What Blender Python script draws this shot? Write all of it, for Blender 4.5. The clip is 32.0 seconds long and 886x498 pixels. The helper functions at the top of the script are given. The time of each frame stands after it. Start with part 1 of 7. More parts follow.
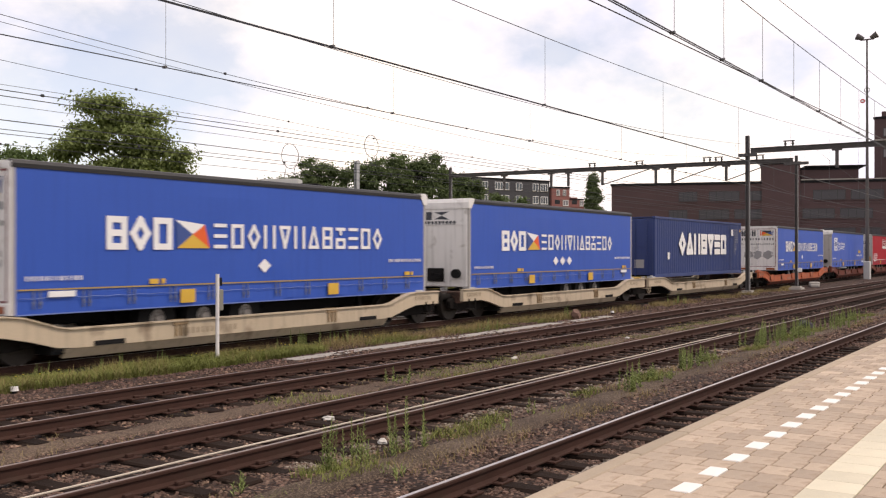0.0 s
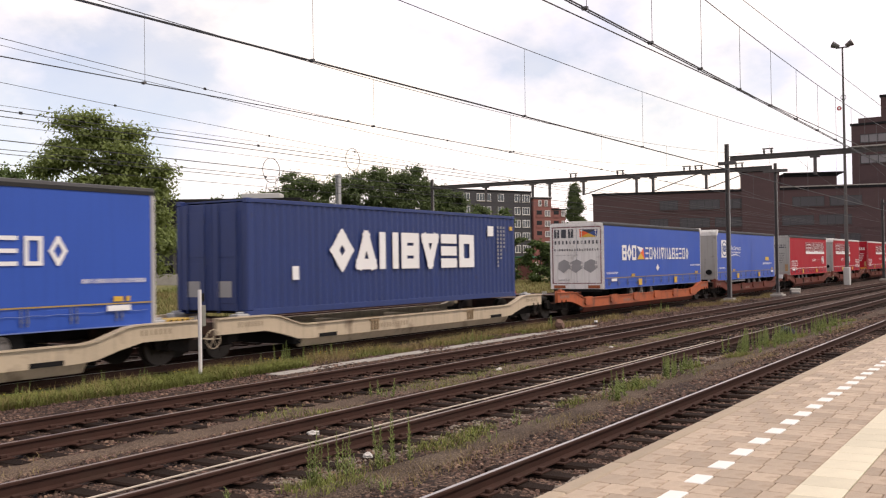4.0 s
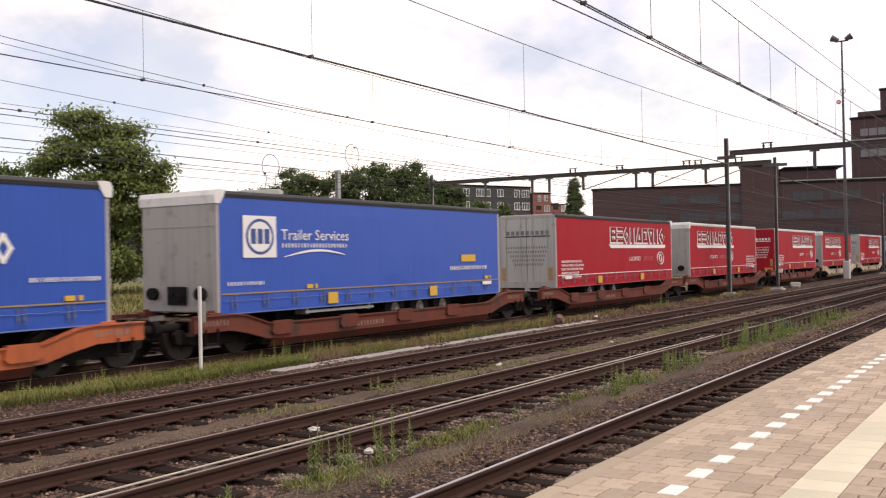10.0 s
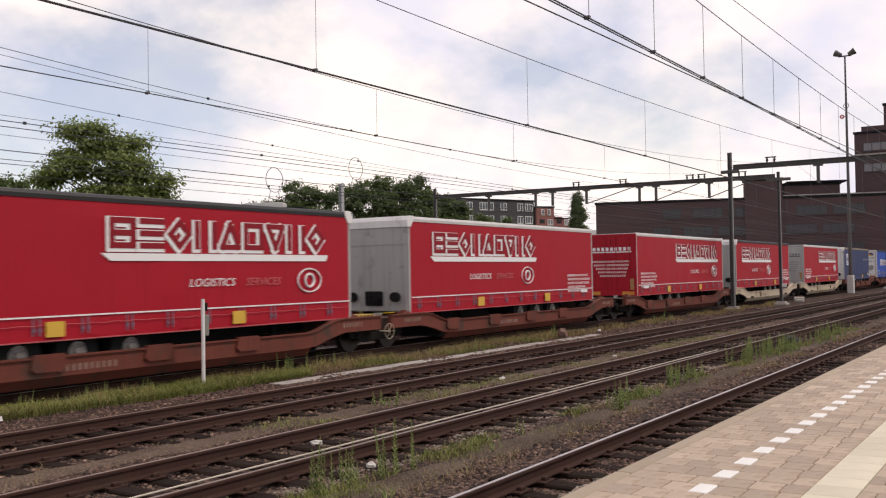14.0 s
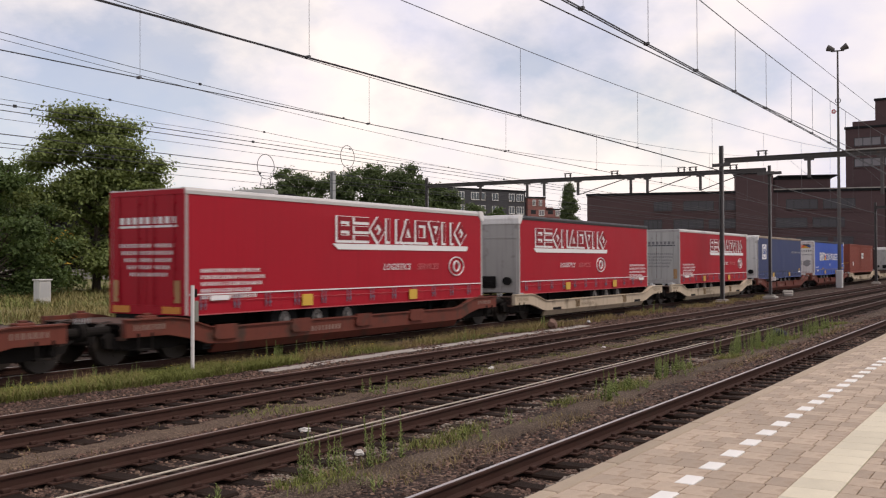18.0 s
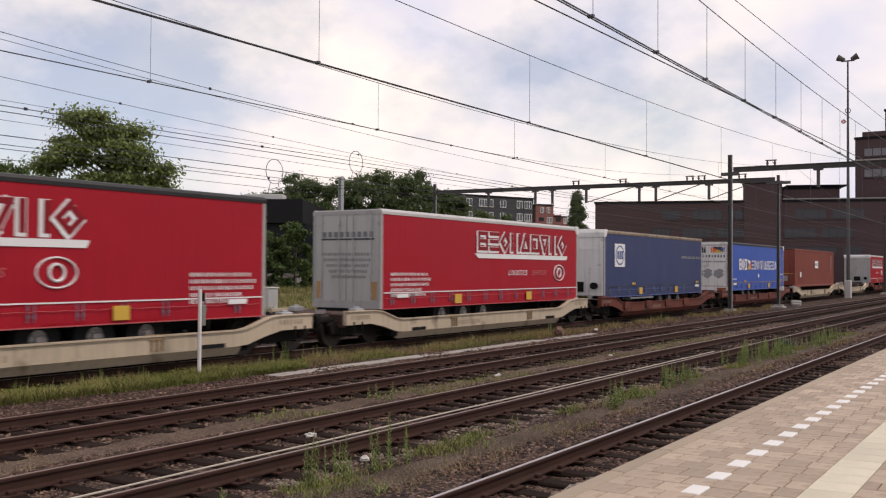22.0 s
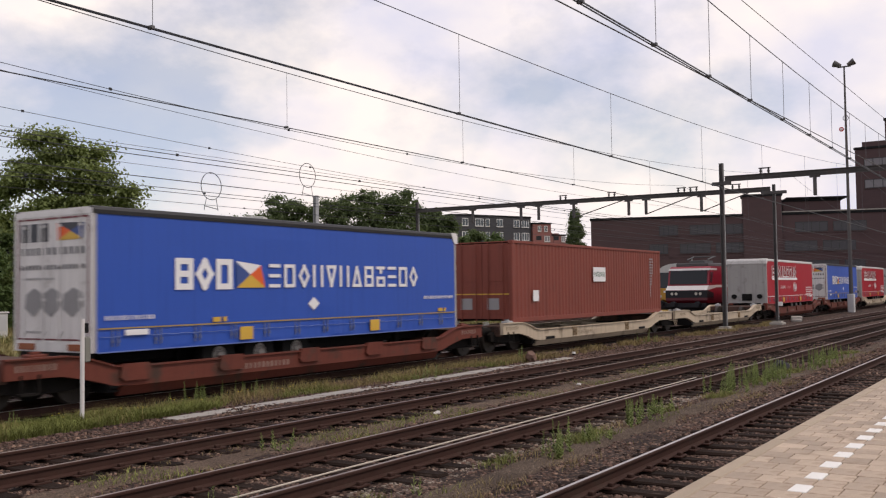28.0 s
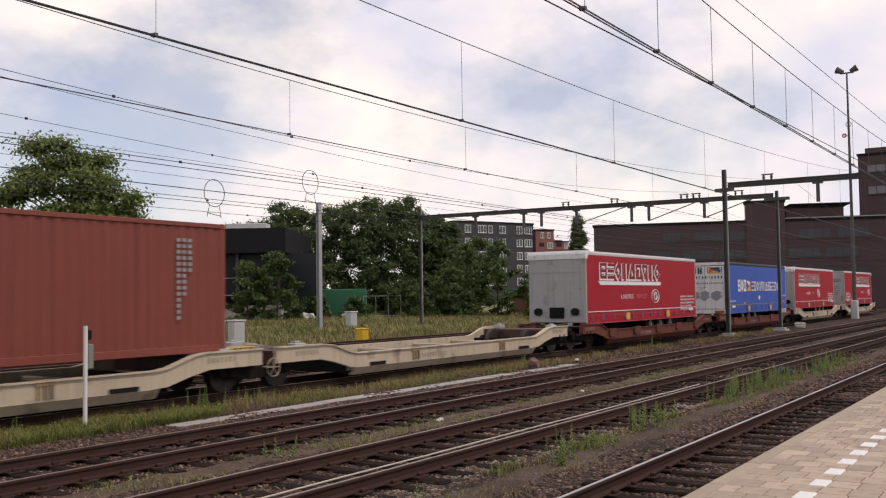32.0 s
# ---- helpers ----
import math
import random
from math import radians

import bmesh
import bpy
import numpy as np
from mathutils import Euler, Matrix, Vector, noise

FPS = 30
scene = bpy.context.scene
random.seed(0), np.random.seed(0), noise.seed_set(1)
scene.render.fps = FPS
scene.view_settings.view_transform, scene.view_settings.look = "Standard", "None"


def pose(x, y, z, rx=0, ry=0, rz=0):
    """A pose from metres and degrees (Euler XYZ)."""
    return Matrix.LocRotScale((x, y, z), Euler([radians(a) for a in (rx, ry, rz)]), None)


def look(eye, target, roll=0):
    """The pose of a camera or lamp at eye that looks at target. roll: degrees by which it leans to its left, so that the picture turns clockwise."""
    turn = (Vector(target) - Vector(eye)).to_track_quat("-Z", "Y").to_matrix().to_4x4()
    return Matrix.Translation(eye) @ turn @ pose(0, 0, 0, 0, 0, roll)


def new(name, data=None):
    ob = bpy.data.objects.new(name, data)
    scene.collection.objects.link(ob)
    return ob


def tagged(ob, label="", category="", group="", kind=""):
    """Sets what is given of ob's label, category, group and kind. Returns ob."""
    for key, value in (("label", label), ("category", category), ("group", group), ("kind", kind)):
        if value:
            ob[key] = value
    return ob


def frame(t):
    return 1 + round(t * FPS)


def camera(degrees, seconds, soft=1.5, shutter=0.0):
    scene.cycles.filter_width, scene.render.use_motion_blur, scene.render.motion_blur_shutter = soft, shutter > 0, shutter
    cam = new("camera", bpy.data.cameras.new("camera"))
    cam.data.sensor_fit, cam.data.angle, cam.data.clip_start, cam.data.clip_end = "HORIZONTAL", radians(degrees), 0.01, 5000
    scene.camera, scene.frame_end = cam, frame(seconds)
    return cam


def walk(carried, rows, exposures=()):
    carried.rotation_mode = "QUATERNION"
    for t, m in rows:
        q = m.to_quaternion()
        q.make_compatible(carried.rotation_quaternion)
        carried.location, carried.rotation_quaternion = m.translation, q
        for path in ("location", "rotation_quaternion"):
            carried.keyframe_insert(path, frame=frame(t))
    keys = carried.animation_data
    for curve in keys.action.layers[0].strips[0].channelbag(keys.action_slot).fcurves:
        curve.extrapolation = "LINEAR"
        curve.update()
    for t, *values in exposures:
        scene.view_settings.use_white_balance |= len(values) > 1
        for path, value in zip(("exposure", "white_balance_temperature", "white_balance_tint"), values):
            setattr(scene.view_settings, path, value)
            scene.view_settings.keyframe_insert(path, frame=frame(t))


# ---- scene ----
cam = camera(49.5, 32.0, soft=1.2, shutter=0.45)
PATH = [  # seconds, place, pitch, roll, yaw
    (0.0, 0.00, 0.00, 2.19, 90.20, 0.00, -56.47),
    (0.5, 0.00, 0.00, 2.19, 90.23, 0.01, -56.73),
    (1.0, 0.00, 0.00, 2.19, 90.29, -0.11, -56.90),
    (1.5, 0.00, 0.00, 2.19, 90.33, -0.06, -57.22),
    (2.0, 0.00, 0.00, 2.19, 90.38, 0.62, -57.50),
    (2.5, 0.00, 0.00, 2.19, 90.65, 0.58, -57.49),
    (3.0, 0.00, 0.00, 2.19, 90.82, 0.85, -57.51),
    (3.5, 0.00, 0.00, 2.19, 90.93, 0.79, -57.53),
    (5.5, 0.00, 0.00, 2.19, 90.68, 1.56, -57.41),
    (6.0, 0.00, 0.00, 2.19, 90.64, 1.70, -57.50),
    (6.5, 0.00, 0.00, 2.19, 90.67, 1.58, -57.64),
    (7.0, 0.00, 0.00, 2.19, 90.78, 1.50, -57.78),
    (7.5, 0.00, 0.00, 2.19, 90.94, 1.55, -57.95),
    (8.0, 0.00, 0.00, 2.19, 91.08, 1.97, -58.02),
    (8.5, 0.00, 0.00, 2.19, 91.21, 1.84, -58.18),
    (9.0, 0.00, 0.00, 2.19, 91.24, 1.56, -58.30),
    (9.5, 0.00, 0.00, 2.19, 91.00, 1.54, -57.93),
    (10.0, 0.00, 0.00, 2.19, 90.65, 1.13, -57.50),
    (10.5, 0.00, 0.00, 2.19, 90.42, 0.91, -56.94),
    (11.0, 0.00, 0.00, 2.19, 90.39, 1.07, -56.69),
    (11.5, 0.00, 0.00, 2.19, 90.56, 0.99, -57.03),
    (12.0, 0.00, 0.00, 2.19, 90.71, 1.07, -57.31),
    (12.5, 0.00, 0.00, 2.19, 91.02, 0.98, -57.42),
    (13.0, 0.00, 0.00, 2.19, 91.24, 1.03, -57.54),
    (13.5, 0.00, 0.00, 2.19, 91.38, 1.10, -57.35),
    (15.5, 0.00, 0.00, 2.19, 91.69, 0.47, -57.35),
    (16.0, 0.00, 0.00, 2.19, 91.63, 0.40, -57.22),
    (16.5, 0.00, 0.00, 2.19, 91.43, 0.54, -57.76),
    (17.0, 0.00, 0.00, 2.19, 91.11, 0.41, -58.08),
    (17.5, 0.00, 0.00, 2.19, 90.93, 0.60, -57.66),
    (18.0, 0.00, 0.00, 2.19, 90.81, 0.22, -57.87),
    (18.5, 0.00, 0.00, 2.19, 90.76, 0.32, -58.45),
    (19.0, 0.00, 0.00, 2.19, 90.87, 0.55, -58.90),
    (19.5, 0.00, 0.00, 2.19, 91.07, 0.97, -58.98),
    (20.0, 0.00, 0.00, 2.19, 91.22, 0.88, -58.76),
    (20.5, 0.00, 0.00, 2.19, 91.31, 0.38, -58.62),
    (21.0, 0.00, 0.00, 2.19, 91.36, 0.34, -58.06),
    (21.5, 0.00, 0.00, 2.19, 91.28, 0.31, -57.64),
    (22.0, 0.00, 0.00, 2.19, 91.19, -0.36, -57.43),
    (22.5, 0.00, 0.00, 2.19, 90.27, -0.07, -58.00),
    (23.0, 3.40, 0.44, 2.15, 90.13, 0.50, -55.01),
    (23.5, 3.40, 0.44, 2.15, 90.83, 0.31, -55.98),
    (24.0, 3.40, 0.44, 2.15, 91.55, 0.57, -57.91),
    (24.5, 3.40, 0.44, 2.15, 91.81, 0.23, -57.91),
    (25.0, 3.40, 0.44, 2.15, 91.84, 0.40, -57.57),
    (25.5, 3.40, 0.44, 2.15, 91.73, 0.43, -57.51),
    (27.5, 3.40, 0.44, 2.15, 92.30, 0.93, -56.96),
    (28.0, 3.40, 0.44, 2.15, 92.48, 0.78, -57.21),
    (28.5, 3.40, 0.44, 2.15, 92.48, 0.80, -57.17),
    (29.0, 3.40, 0.44, 2.15, 92.45, 0.80, -57.09),
    (29.5, 3.40, 0.44, 2.15, 92.45, 0.69, -57.06),
    (30.0, 3.40, 0.44, 2.15, 92.54, 0.65, -57.07),
    (30.5, 3.40, 0.44, 2.15, 92.60, 0.70, -57.20),
    (31.0, 3.40, 0.44, 2.15, 92.64, 0.68, -57.28),
    (31.5, 3.40, 0.44, 2.15, 92.72, 0.86, -57.22),
    (32.0, 3.40, 0.44, 2.15, 92.88, 0.82, -57.04),
]
walk(cam, [(t, pose(x, y, z, rx, ry, rz)) for t, x, y, z, rx, ry, rz in PATH],
     exposures=[(0, 0.10, 7600, 18), (11, 0.09, 7600, 18), (13, -0.10, 7400, 18), (16, -0.25, 7250, 18), (32, -0.32, 7150, 18)])

# ---- world, sun, exposure ----
world = bpy.data.worlds.new("world")
scene.world = world
world.use_nodes = True
WN, WL = world.node_tree.nodes, world.node_tree.links
WN.clear()
SUN_ELEVATION, SUN_AZIMUTH = 53.0, 286.0
w_out = WN.new("ShaderNodeOutputWorld")
w_sky = WN.new("ShaderNodeTexSky")
w_sky.sky_type, w_sky.sun_disc = "NISHITA", False
w_sky.sun_elevation, w_sky.sun_rotation = radians(SUN_ELEVATION), radians(90 - SUN_AZIMUTH)
w_sky.dust_density, w_sky.ozone_density = 0.3, 2.5
w_bg = WN.new("ShaderNodeBackground")
w_bg.inputs["Strength"].default_value = 0.15
WL.new(w_sky.outputs[0], w_bg.inputs["Color"])
# broken white cloud over the blue
w_co = WN.new("ShaderNodeTexCoord")
w_map = WN.new("ShaderNodeMapping")
w_map.inputs["Scale"].default_value = (1.0, 1.0, 1.7)
w_map.inputs["Location"].default_value = (1.55, 0.9, 0.1)
WL.new(w_co.outputs["Generated"], w_map.inputs["Vector"])
w_n1 = WN.new("ShaderNodeTexNoise")
w_n1.inputs["Scale"].default_value, w_n1.inputs["Detail"].default_value, w_n1.inputs["Roughness"].default_value = 3.2, 9, 0.55
WL.new(w_map.outputs[0], w_n1.inputs["Vector"])
w_ramp = WN.new("ShaderNodeValToRGB")
w_ramp.color_ramp.elements[0].position, w_ramp.color_ramp.elements[1].position = 0.41, 0.55
w_ramp.color_ramp.elements[0].color = (0.40, 0.40, 0.40, 1)
WL.new(w_n1.outputs["Fac"], w_ramp.inputs["Fac"])
w_n2 = WN.new("ShaderNodeTexNoise")
w_n2.inputs["Scale"].default_value, w_n2.inputs["Detail"].default_value = 5.0, 6
WL.new(w_map.outputs[0], w_n2.inputs["Vector"])
w_cc = WN.new("ShaderNodeValToRGB")
w_cc.color_ramp.elements[0].position, w_cc.color_ramp.elements[0].color = 0.36, (0.71, 0.765, 0.93, 1)
w_cc.color_ramp.elements[1].position, w_cc.color_ramp.elements[1].color = 0.62, (1.0, 0.985, 0.97, 1)
WL.new(w_n2.outputs["Fac"], w_cc.inputs["Fac"])
w_cl = WN.new("ShaderNodeBackground")
w_cl.inputs["Strength"].default_value = 1.27
WL.new(w_cc.outputs[0], w_cl.inputs["Color"])
w_mix = WN.new("ShaderNodeMixShader")
WL.new(w_ramp.outputs[0], w_mix.inputs[0])
WL.new(w_bg.outputs[0], w_mix.inputs[1])
WL.new(w_cl.outputs[0], w_mix.inputs[2])
WL.new(w_mix.outputs[0], w_out.inputs["Surface"])

sun = new("sun", bpy.data.lights.new("sun", "SUN"))
sun.data.energy, sun.data.angle, sun.data.color = 1.7, radians(7), (1.0, 0.94, 0.86)
az, el = radians(SUN_AZIMUTH), radians(SUN_ELEVATION)
sun.matrix_world = look((0, 0, 60), (-math.cos(az) * math.cos(el), -math.sin(az) * math.cos(el), 60 - math.sin(el)))


# ---- materials ----
MATS = {}


def mat(name, col, rough=0.6, metal=0.0, var=0.15, scale=1.5, fine=40.0, bump=0.15, dirt=None, dirt_at=0.55, dirt_scale=2.5, stretch=(1, 1, 1), rnd=0.0, spec=0.5, streak=0.0):
    """A procedural surface: colour varied at two scales, dirt patches, fine relief."""
    if name in MATS:
        return MATS[name]
    m = bpy.data.materials.new(name)
    m.use_nodes = True
    n, l = m.node_tree.nodes, m.node_tree.links
    p = n["Principled BSDF"]
    p.inputs["Metallic"].default_value = metal
    p.inputs["Specular IOR Level"].default_value = spec
    co = n.new("ShaderNodeTexCoord")
    mp = n.new("ShaderNodeMapping")
    mp.inputs["Scale"].default_value = stretch
    l.new(co.outputs["Object"], mp.inputs["Vector"])

    def noise_node(sc, detail=5):
        t = n.new("ShaderNodeTexNoise")
        t.inputs["Scale"].default_value, t.inputs["Detail"].default_value = sc, detail
        l.new(mp.outputs[0], t.inputs["Vector"])
        return t

    def math_node(op, a, b):
        t = n.new("ShaderNodeMath")
        t.operation = op
        for i, s in enumerate((a, b)):
            if isinstance(s, (int, float)):
                t.inputs[i].default_value = s
            else:
                l.new(s, t.inputs[i])
        return t.outputs[0]

    big, small = noise_node(scale), noise_node(fine, 3)
    f = math_node("ADD", math_node("MULTIPLY", big.outputs["Fac"], 0.65), math_node("MULTIPLY", small.outputs["Fac"], 0.35))
    f = math_node("ADD", math_node("MULTIPLY", math_node("SUBTRACT", f, 0.5), var * 4.0), 1.0)
    if rnd:
        oi = n.new("ShaderNodeObjectInfo")
        ge = n.new("ShaderNodeNewGeometry")
        q = math_node("FRACT", math_node("ADD", oi.outputs["Random"], ge.outputs["Random Per Island"]), 0.0)
        f = math_node("MULTIPLY", f, math_node("ADD", math_node("MULTIPLY", q, 2 * rnd), 1.0 - rnd))
    mul = n.new("ShaderNodeVectorMath")
    mul.operation = "SCALE"
    mul.inputs[0].default_value = col[:3]
    l.new(f, mul.inputs["Scale"])
    out = mul.outputs[0]
    if dirt:
        d = noise_node(dirt_scale, 7)
        r = n.new("ShaderNodeValToRGB")
        r.color_ramp.elements[0].position, r.color_ramp.elements[1].position = dirt_at, min(1.0, dirt_at + 0.18)
        l.new(d.outputs["Fac"], r.inputs["Fac"])
        mx = n.new("ShaderNodeMix")
        mx.data_type = "RGBA"
        l.new(r.outputs[0], mx.inputs["Factor"])
        l.new(out, mx.inputs["A"])
        mx.inputs["B"].default_value = (*dirt[:3], 1)
        out = mx.outputs["Result"]
    if streak:
        sm = n.new("ShaderNodeMapping")
        sm.inputs["Scale"].default_value = (7, 7, 0.35)
        l.new(co.outputs["Object"], sm.inputs["Vector"])
        st = n.new("ShaderNodeTexNoise")
        st.inputs["Scale"].default_value, st.inputs["Detail"].default_value = 1.0, 4
        l.new(sm.outputs[0], st.inputs["Vector"])
        rr = n.new("ShaderNodeMapRange")
        rr.inputs["From Min"].default_value, rr.inputs["From Max"].default_value = 0.5, 0.8
        rr.inputs["To Min"].default_value, rr.inputs["To Max"].default_value = 1.0, 1.0 - streak
        l.new(st.outputs["Fac"], rr.inputs["Value"])
        m2 = n.new("ShaderNodeVectorMath")
        m2.operation = "SCALE"
        l.new(out, m2.inputs[0])
        l.new(rr.outputs[0], m2.inputs["Scale"])
        out = m2.outputs[0]
    l.new(out, p.inputs["Base Color"])
    l.new(math_node("ADD", rough - 0.08, math_node("MULTIPLY", big.outputs["Fac"], 0.16)), p.inputs["Roughness"])
    if bump:
        b = n.new("ShaderNodeBump")
        b.inputs["Strength"].default_value, b.inputs["Distance"].default_value = bump, 0.02
        l.new(small.outputs["Fac"], b.inputs["Height"])
        l.new(b.outputs[0], p.inputs["Normal"])
    MATS[name] = m
    return m


def gravel(name, low, mid, high, cell=30.0, bump=1.0):
    """Loose gravel: every cell of stone its own tone, dark gaps, broad stains."""
    m = bpy.data.materials.new(name)
    m.use_nodes = True
    n, l = m.node_tree.nodes, m.node_tree.links
    p = n["Principled BSDF"]
    p.inputs["Roughness"].default_value, p.inputs["Specular IOR Level"].default_value = 0.92, 0.25
    co = n.new("ShaderNodeTexCoord")
    vo = n.new("ShaderNodeTexVoronoi")
    vo.inputs["Scale"].default_value, vo.inputs["Randomness"].default_value = cell, 1.0
    l.new(co.outputs["Object"], vo.inputs["Vector"])
    sp = n.new("ShaderNodeSeparateColor")
    l.new(vo.outputs["Color"], sp.inputs[0])
    big = n.new("ShaderNodeTexNoise")
    big.inputs["Scale"].default_value, big.inputs["Detail"].default_value = 0.9, 8
    l.new(co.outputs["Object"], big.inputs["Vector"])
    ad = n.new("ShaderNodeMath")
    ad.operation = "MULTIPLY_ADD"
    l.new(big.outputs["Fac"], ad.inputs[0])
    ad.inputs[1].default_value, ad.inputs[2].default_value = 1.3, -0.65
    sm = n.new("ShaderNodeMath")
    sm.operation = "ADD"
    l.new(sp.outputs[0], sm.inputs[0])
    l.new(ad.outputs[0], sm.inputs[1])
    r = n.new("ShaderNodeValToRGB")
    e = r.color_ramp.elements
    e[0].position, e[0].color = 0.05, (*low, 1)
    e[1].position, e[1].color = 1.0, (*high, 1)
    k = e.new(0.6)
    k.color = (*mid, 1)
    l.new(sm.outputs[0], r.inputs["Fac"])
    gap = n.new("ShaderNodeMapRange")
    gap.inputs["From Min"].default_value, gap.inputs["From Max"].default_value = 0.35, 0.75
    gap.inputs["To Min"].default_value, gap.inputs["To Max"].default_value = 1.0, 0.4
    l.new(vo.outputs["Distance"], gap.inputs["Value"])
    mu = n.new("ShaderNodeVectorMath")
    mu.operation = "SCALE"
    l.new(r.outputs[0], mu.inputs[0])
    l.new(gap.outputs[0], mu.inputs["Scale"])
    l.new(mu.outputs[0], p.inputs["Base Color"])
    b = n.new("ShaderNodeBump")
    b.invert = True
    b.inputs["Strength"].default_value, b.inputs["Distance"].default_value = bump, 0.02
    l.new(vo.outputs["Distance"], b.inputs["Height"])
    l.new(b.outputs[0], p.inputs["Normal"])
    MATS[name] = m
    return m


def glass(name, col=(0.02, 0.03, 0.04), rough=0.06):
    if name not in MATS:
        m = bpy.data.materials.new(name)
        m.use_nodes = True
        p = m.node_tree.nodes["Principled BSDF"]
        p.inputs["Base Color"].default_value, p.inputs["Roughness"].default_value = (*col, 1), rough
        p.inputs["Specular IOR Level"].default_value = 0.9 if rough < 0.3 else 0.35
        MATS[name] = m
    return MATS[name]


PO_BLUE = mat("curtain_blue", (0.022, 0.085, 0.42), 0.5, spec=0.35, var=0.05, scale=0.5, fine=12, bump=0.05, streak=0.12)
TIP_BLUE = mat("curtain_mid_blue", (0.020, 0.085, 0.44), 0.45, var=0.05, scale=0.5, fine=12, bump=0.05, streak=0.1)
OLD_BLUE = mat("curtain_faded_blue", (0.018, 0.034, 0.115), 0.6, var=0.08, scale=0.5, fine=12, bump=0.05, streak=0.15)
RED = mat("curtain_red", (0.37, 0.0085, 0.021), 0.55, var=0.06, scale=0.5, fine=12, bump=0.05, streak=0.12, spec=0.22)
RED_FACE = mat("print_dark_red", (0.24, 0.010, 0.018), 0.55, var=0.05, bump=0, spec=0.22)
NAVY = mat("container_navy", (0.013, 0.034, 0.145), 0.5, var=0.1, scale=1, fine=25, bump=0.05, dirt=(0.05, 0.04, 0.04), dirt_at=0.66, streak=0.2)
OXIDE = mat("container_oxide_red", (0.215, 0.046, 0.029), 0.6, var=0.1, scale=1, fine=25, bump=0.05, dirt=(0.10, 0.035, 0.025), dirt_at=0.66, streak=0.25)
WHITE = mat("print_white", (0.78, 0.78, 0.78), 0.5, var=0.04, bump=0)
YELLOW = mat("print_yellow", (0.62, 0.38, 0.05), 0.5, var=0.08, bump=0)
ORANGE_P = mat("print_orange", (0.75, 0.11, 0.02), 0.5, var=0.05, bump=0)
DARK_P = mat("print_dark", (0.03, 0.035, 0.05), 0.5, var=0.05, bump=0)
BLUE_P = mat("print_blue", (0.03, 0.07, 0.25), 0.5, var=0.05, bump=0)
GREY_P = mat("print_grey", (0.30, 0.30, 0.31), 0.5, var=0.05, bump=0)
ROSE_P = mat("print_rose", (0.55, 0.12, 0.13), 0.5, var=0.05, bump=0)
RED_P = mat("print_red", (0.5, 0.02, 0.03), 0.5, var=0.05, bump=0)
BLACK_RAIL = mat("roof_rail_black", (0.018, 0.018, 0.02), 0.5, var=0.2)
PALE_RAIL = mat("roof_rail_pale", (0.55, 0.54, 0.53), 0.5, var=0.12)
TAN_RAIL = mat("roof_rail_tan", (0.24, 0.185, 0.13), 0.6, var=0.2, dirt=(0.10, 0.08, 0.06), dirt_at=0.5)
ALU = mat("door_aluminium", (0.42, 0.42, 0.41), 0.45, metal=0.25, var=0.08, dirt=(0.2, 0.18, 0.16), dirt_at=0.64, streak=0.15)
WHITE_PANEL = mat("panel_white", (0.71, 0.70, 0.69), 0.5, var=0.06, dirt=(0.32, 0.29, 0.26), dirt_at=0.6, streak=0.25)
GREY_PANEL = mat("panel_grey", (0.36, 0.35, 0.34), 0.55, var=0.07, dirt=(0.2, 0.18, 0.17), dirt_at=0.6, streak=0.2)
CHASSIS = mat("chassis_dark", (0.012, 0.0115, 0.012), 0.85, var=0.3, spec=0.15)
RUBBER = mat("tyre_rubber", (0.012, 0.012, 0.012), 0.9, var=0.2, spec=0.12)
RIM = mat("wheel_rim", (0.20, 0.19, 0.18), 0.45, metal=0.5, var=0.2, dirt=(0.08, 0.07, 0.06), dirt_at=0.5, dirt_scale=6)
BEIGE = mat("wagon_beige", (0.50, 0.41, 0.30), 0.65, var=0.12, scale=0.8, fine=20, dirt=(0.17, 0.12, 0.08), dirt_at=0.57, dirt_scale=1.6, streak=0.3)
BROWN = mat("wagon_oxide_brown", (0.145, 0.040, 0.027), 0.7, spec=0.25, var=0.18, scale=0.8, fine=20, dirt=(0.07, 0.04, 0.03), dirt_at=0.52, dirt_scale=2, streak=0.2)
WAG_ORANGE = mat("wagon_orange", (0.43, 0.10, 0.034), 0.6, var=0.14, scale=0.8, fine=20, dirt=(0.16, 0.06, 0.035), dirt_at=0.52, dirt_scale=2, streak=0.3)
BOGIE = mat("bogie_grime", (0.014, 0.012, 0.011), 0.9, spec=0.15, var=0.3, dirt=(0.06, 0.04, 0.03), dirt_at=0.6)
STEEL_WHEEL = mat("wheel_steel", (0.045, 0.036, 0.03), 0.55, metal=0.4, var=0.3)
RAIL_RUST = mat("rail_rust", (0.050, 0.024, 0.018), 0.8, spec=0.2, var=0.25, scale=3, fine=60, dirt=(0.05, 0.03, 0.022), dirt_at=0.55)
RAIL_TOP = mat("rail_bright", (0.55, 0.51, 0.50), 0.34, metal=0.8, var=0.1, stretch=(0.1, 3, 1))
RAIL_DULL = mat("rail_dull", (0.30, 0.24, 0.21), 0.42, metal=0.55, var=0.15, stretch=(0.1, 3, 1))
SLEEPER = mat("sleeper_wood", (0.021, 0.013, 0.010), 0.9, spec=0.12, var=0.3, scale=2, fine=50, bump=0.5, stretch=(3, 1, 1), rnd=0.3, dirt=(0.12, 0.09, 0.07), dirt_at=0.62)
BALLAST = gravel("ballast_gravel", (0.017, 0.010, 0.008), (0.064, 0.038, 0.029), (0.21, 0.138, 0.104), 26.0)
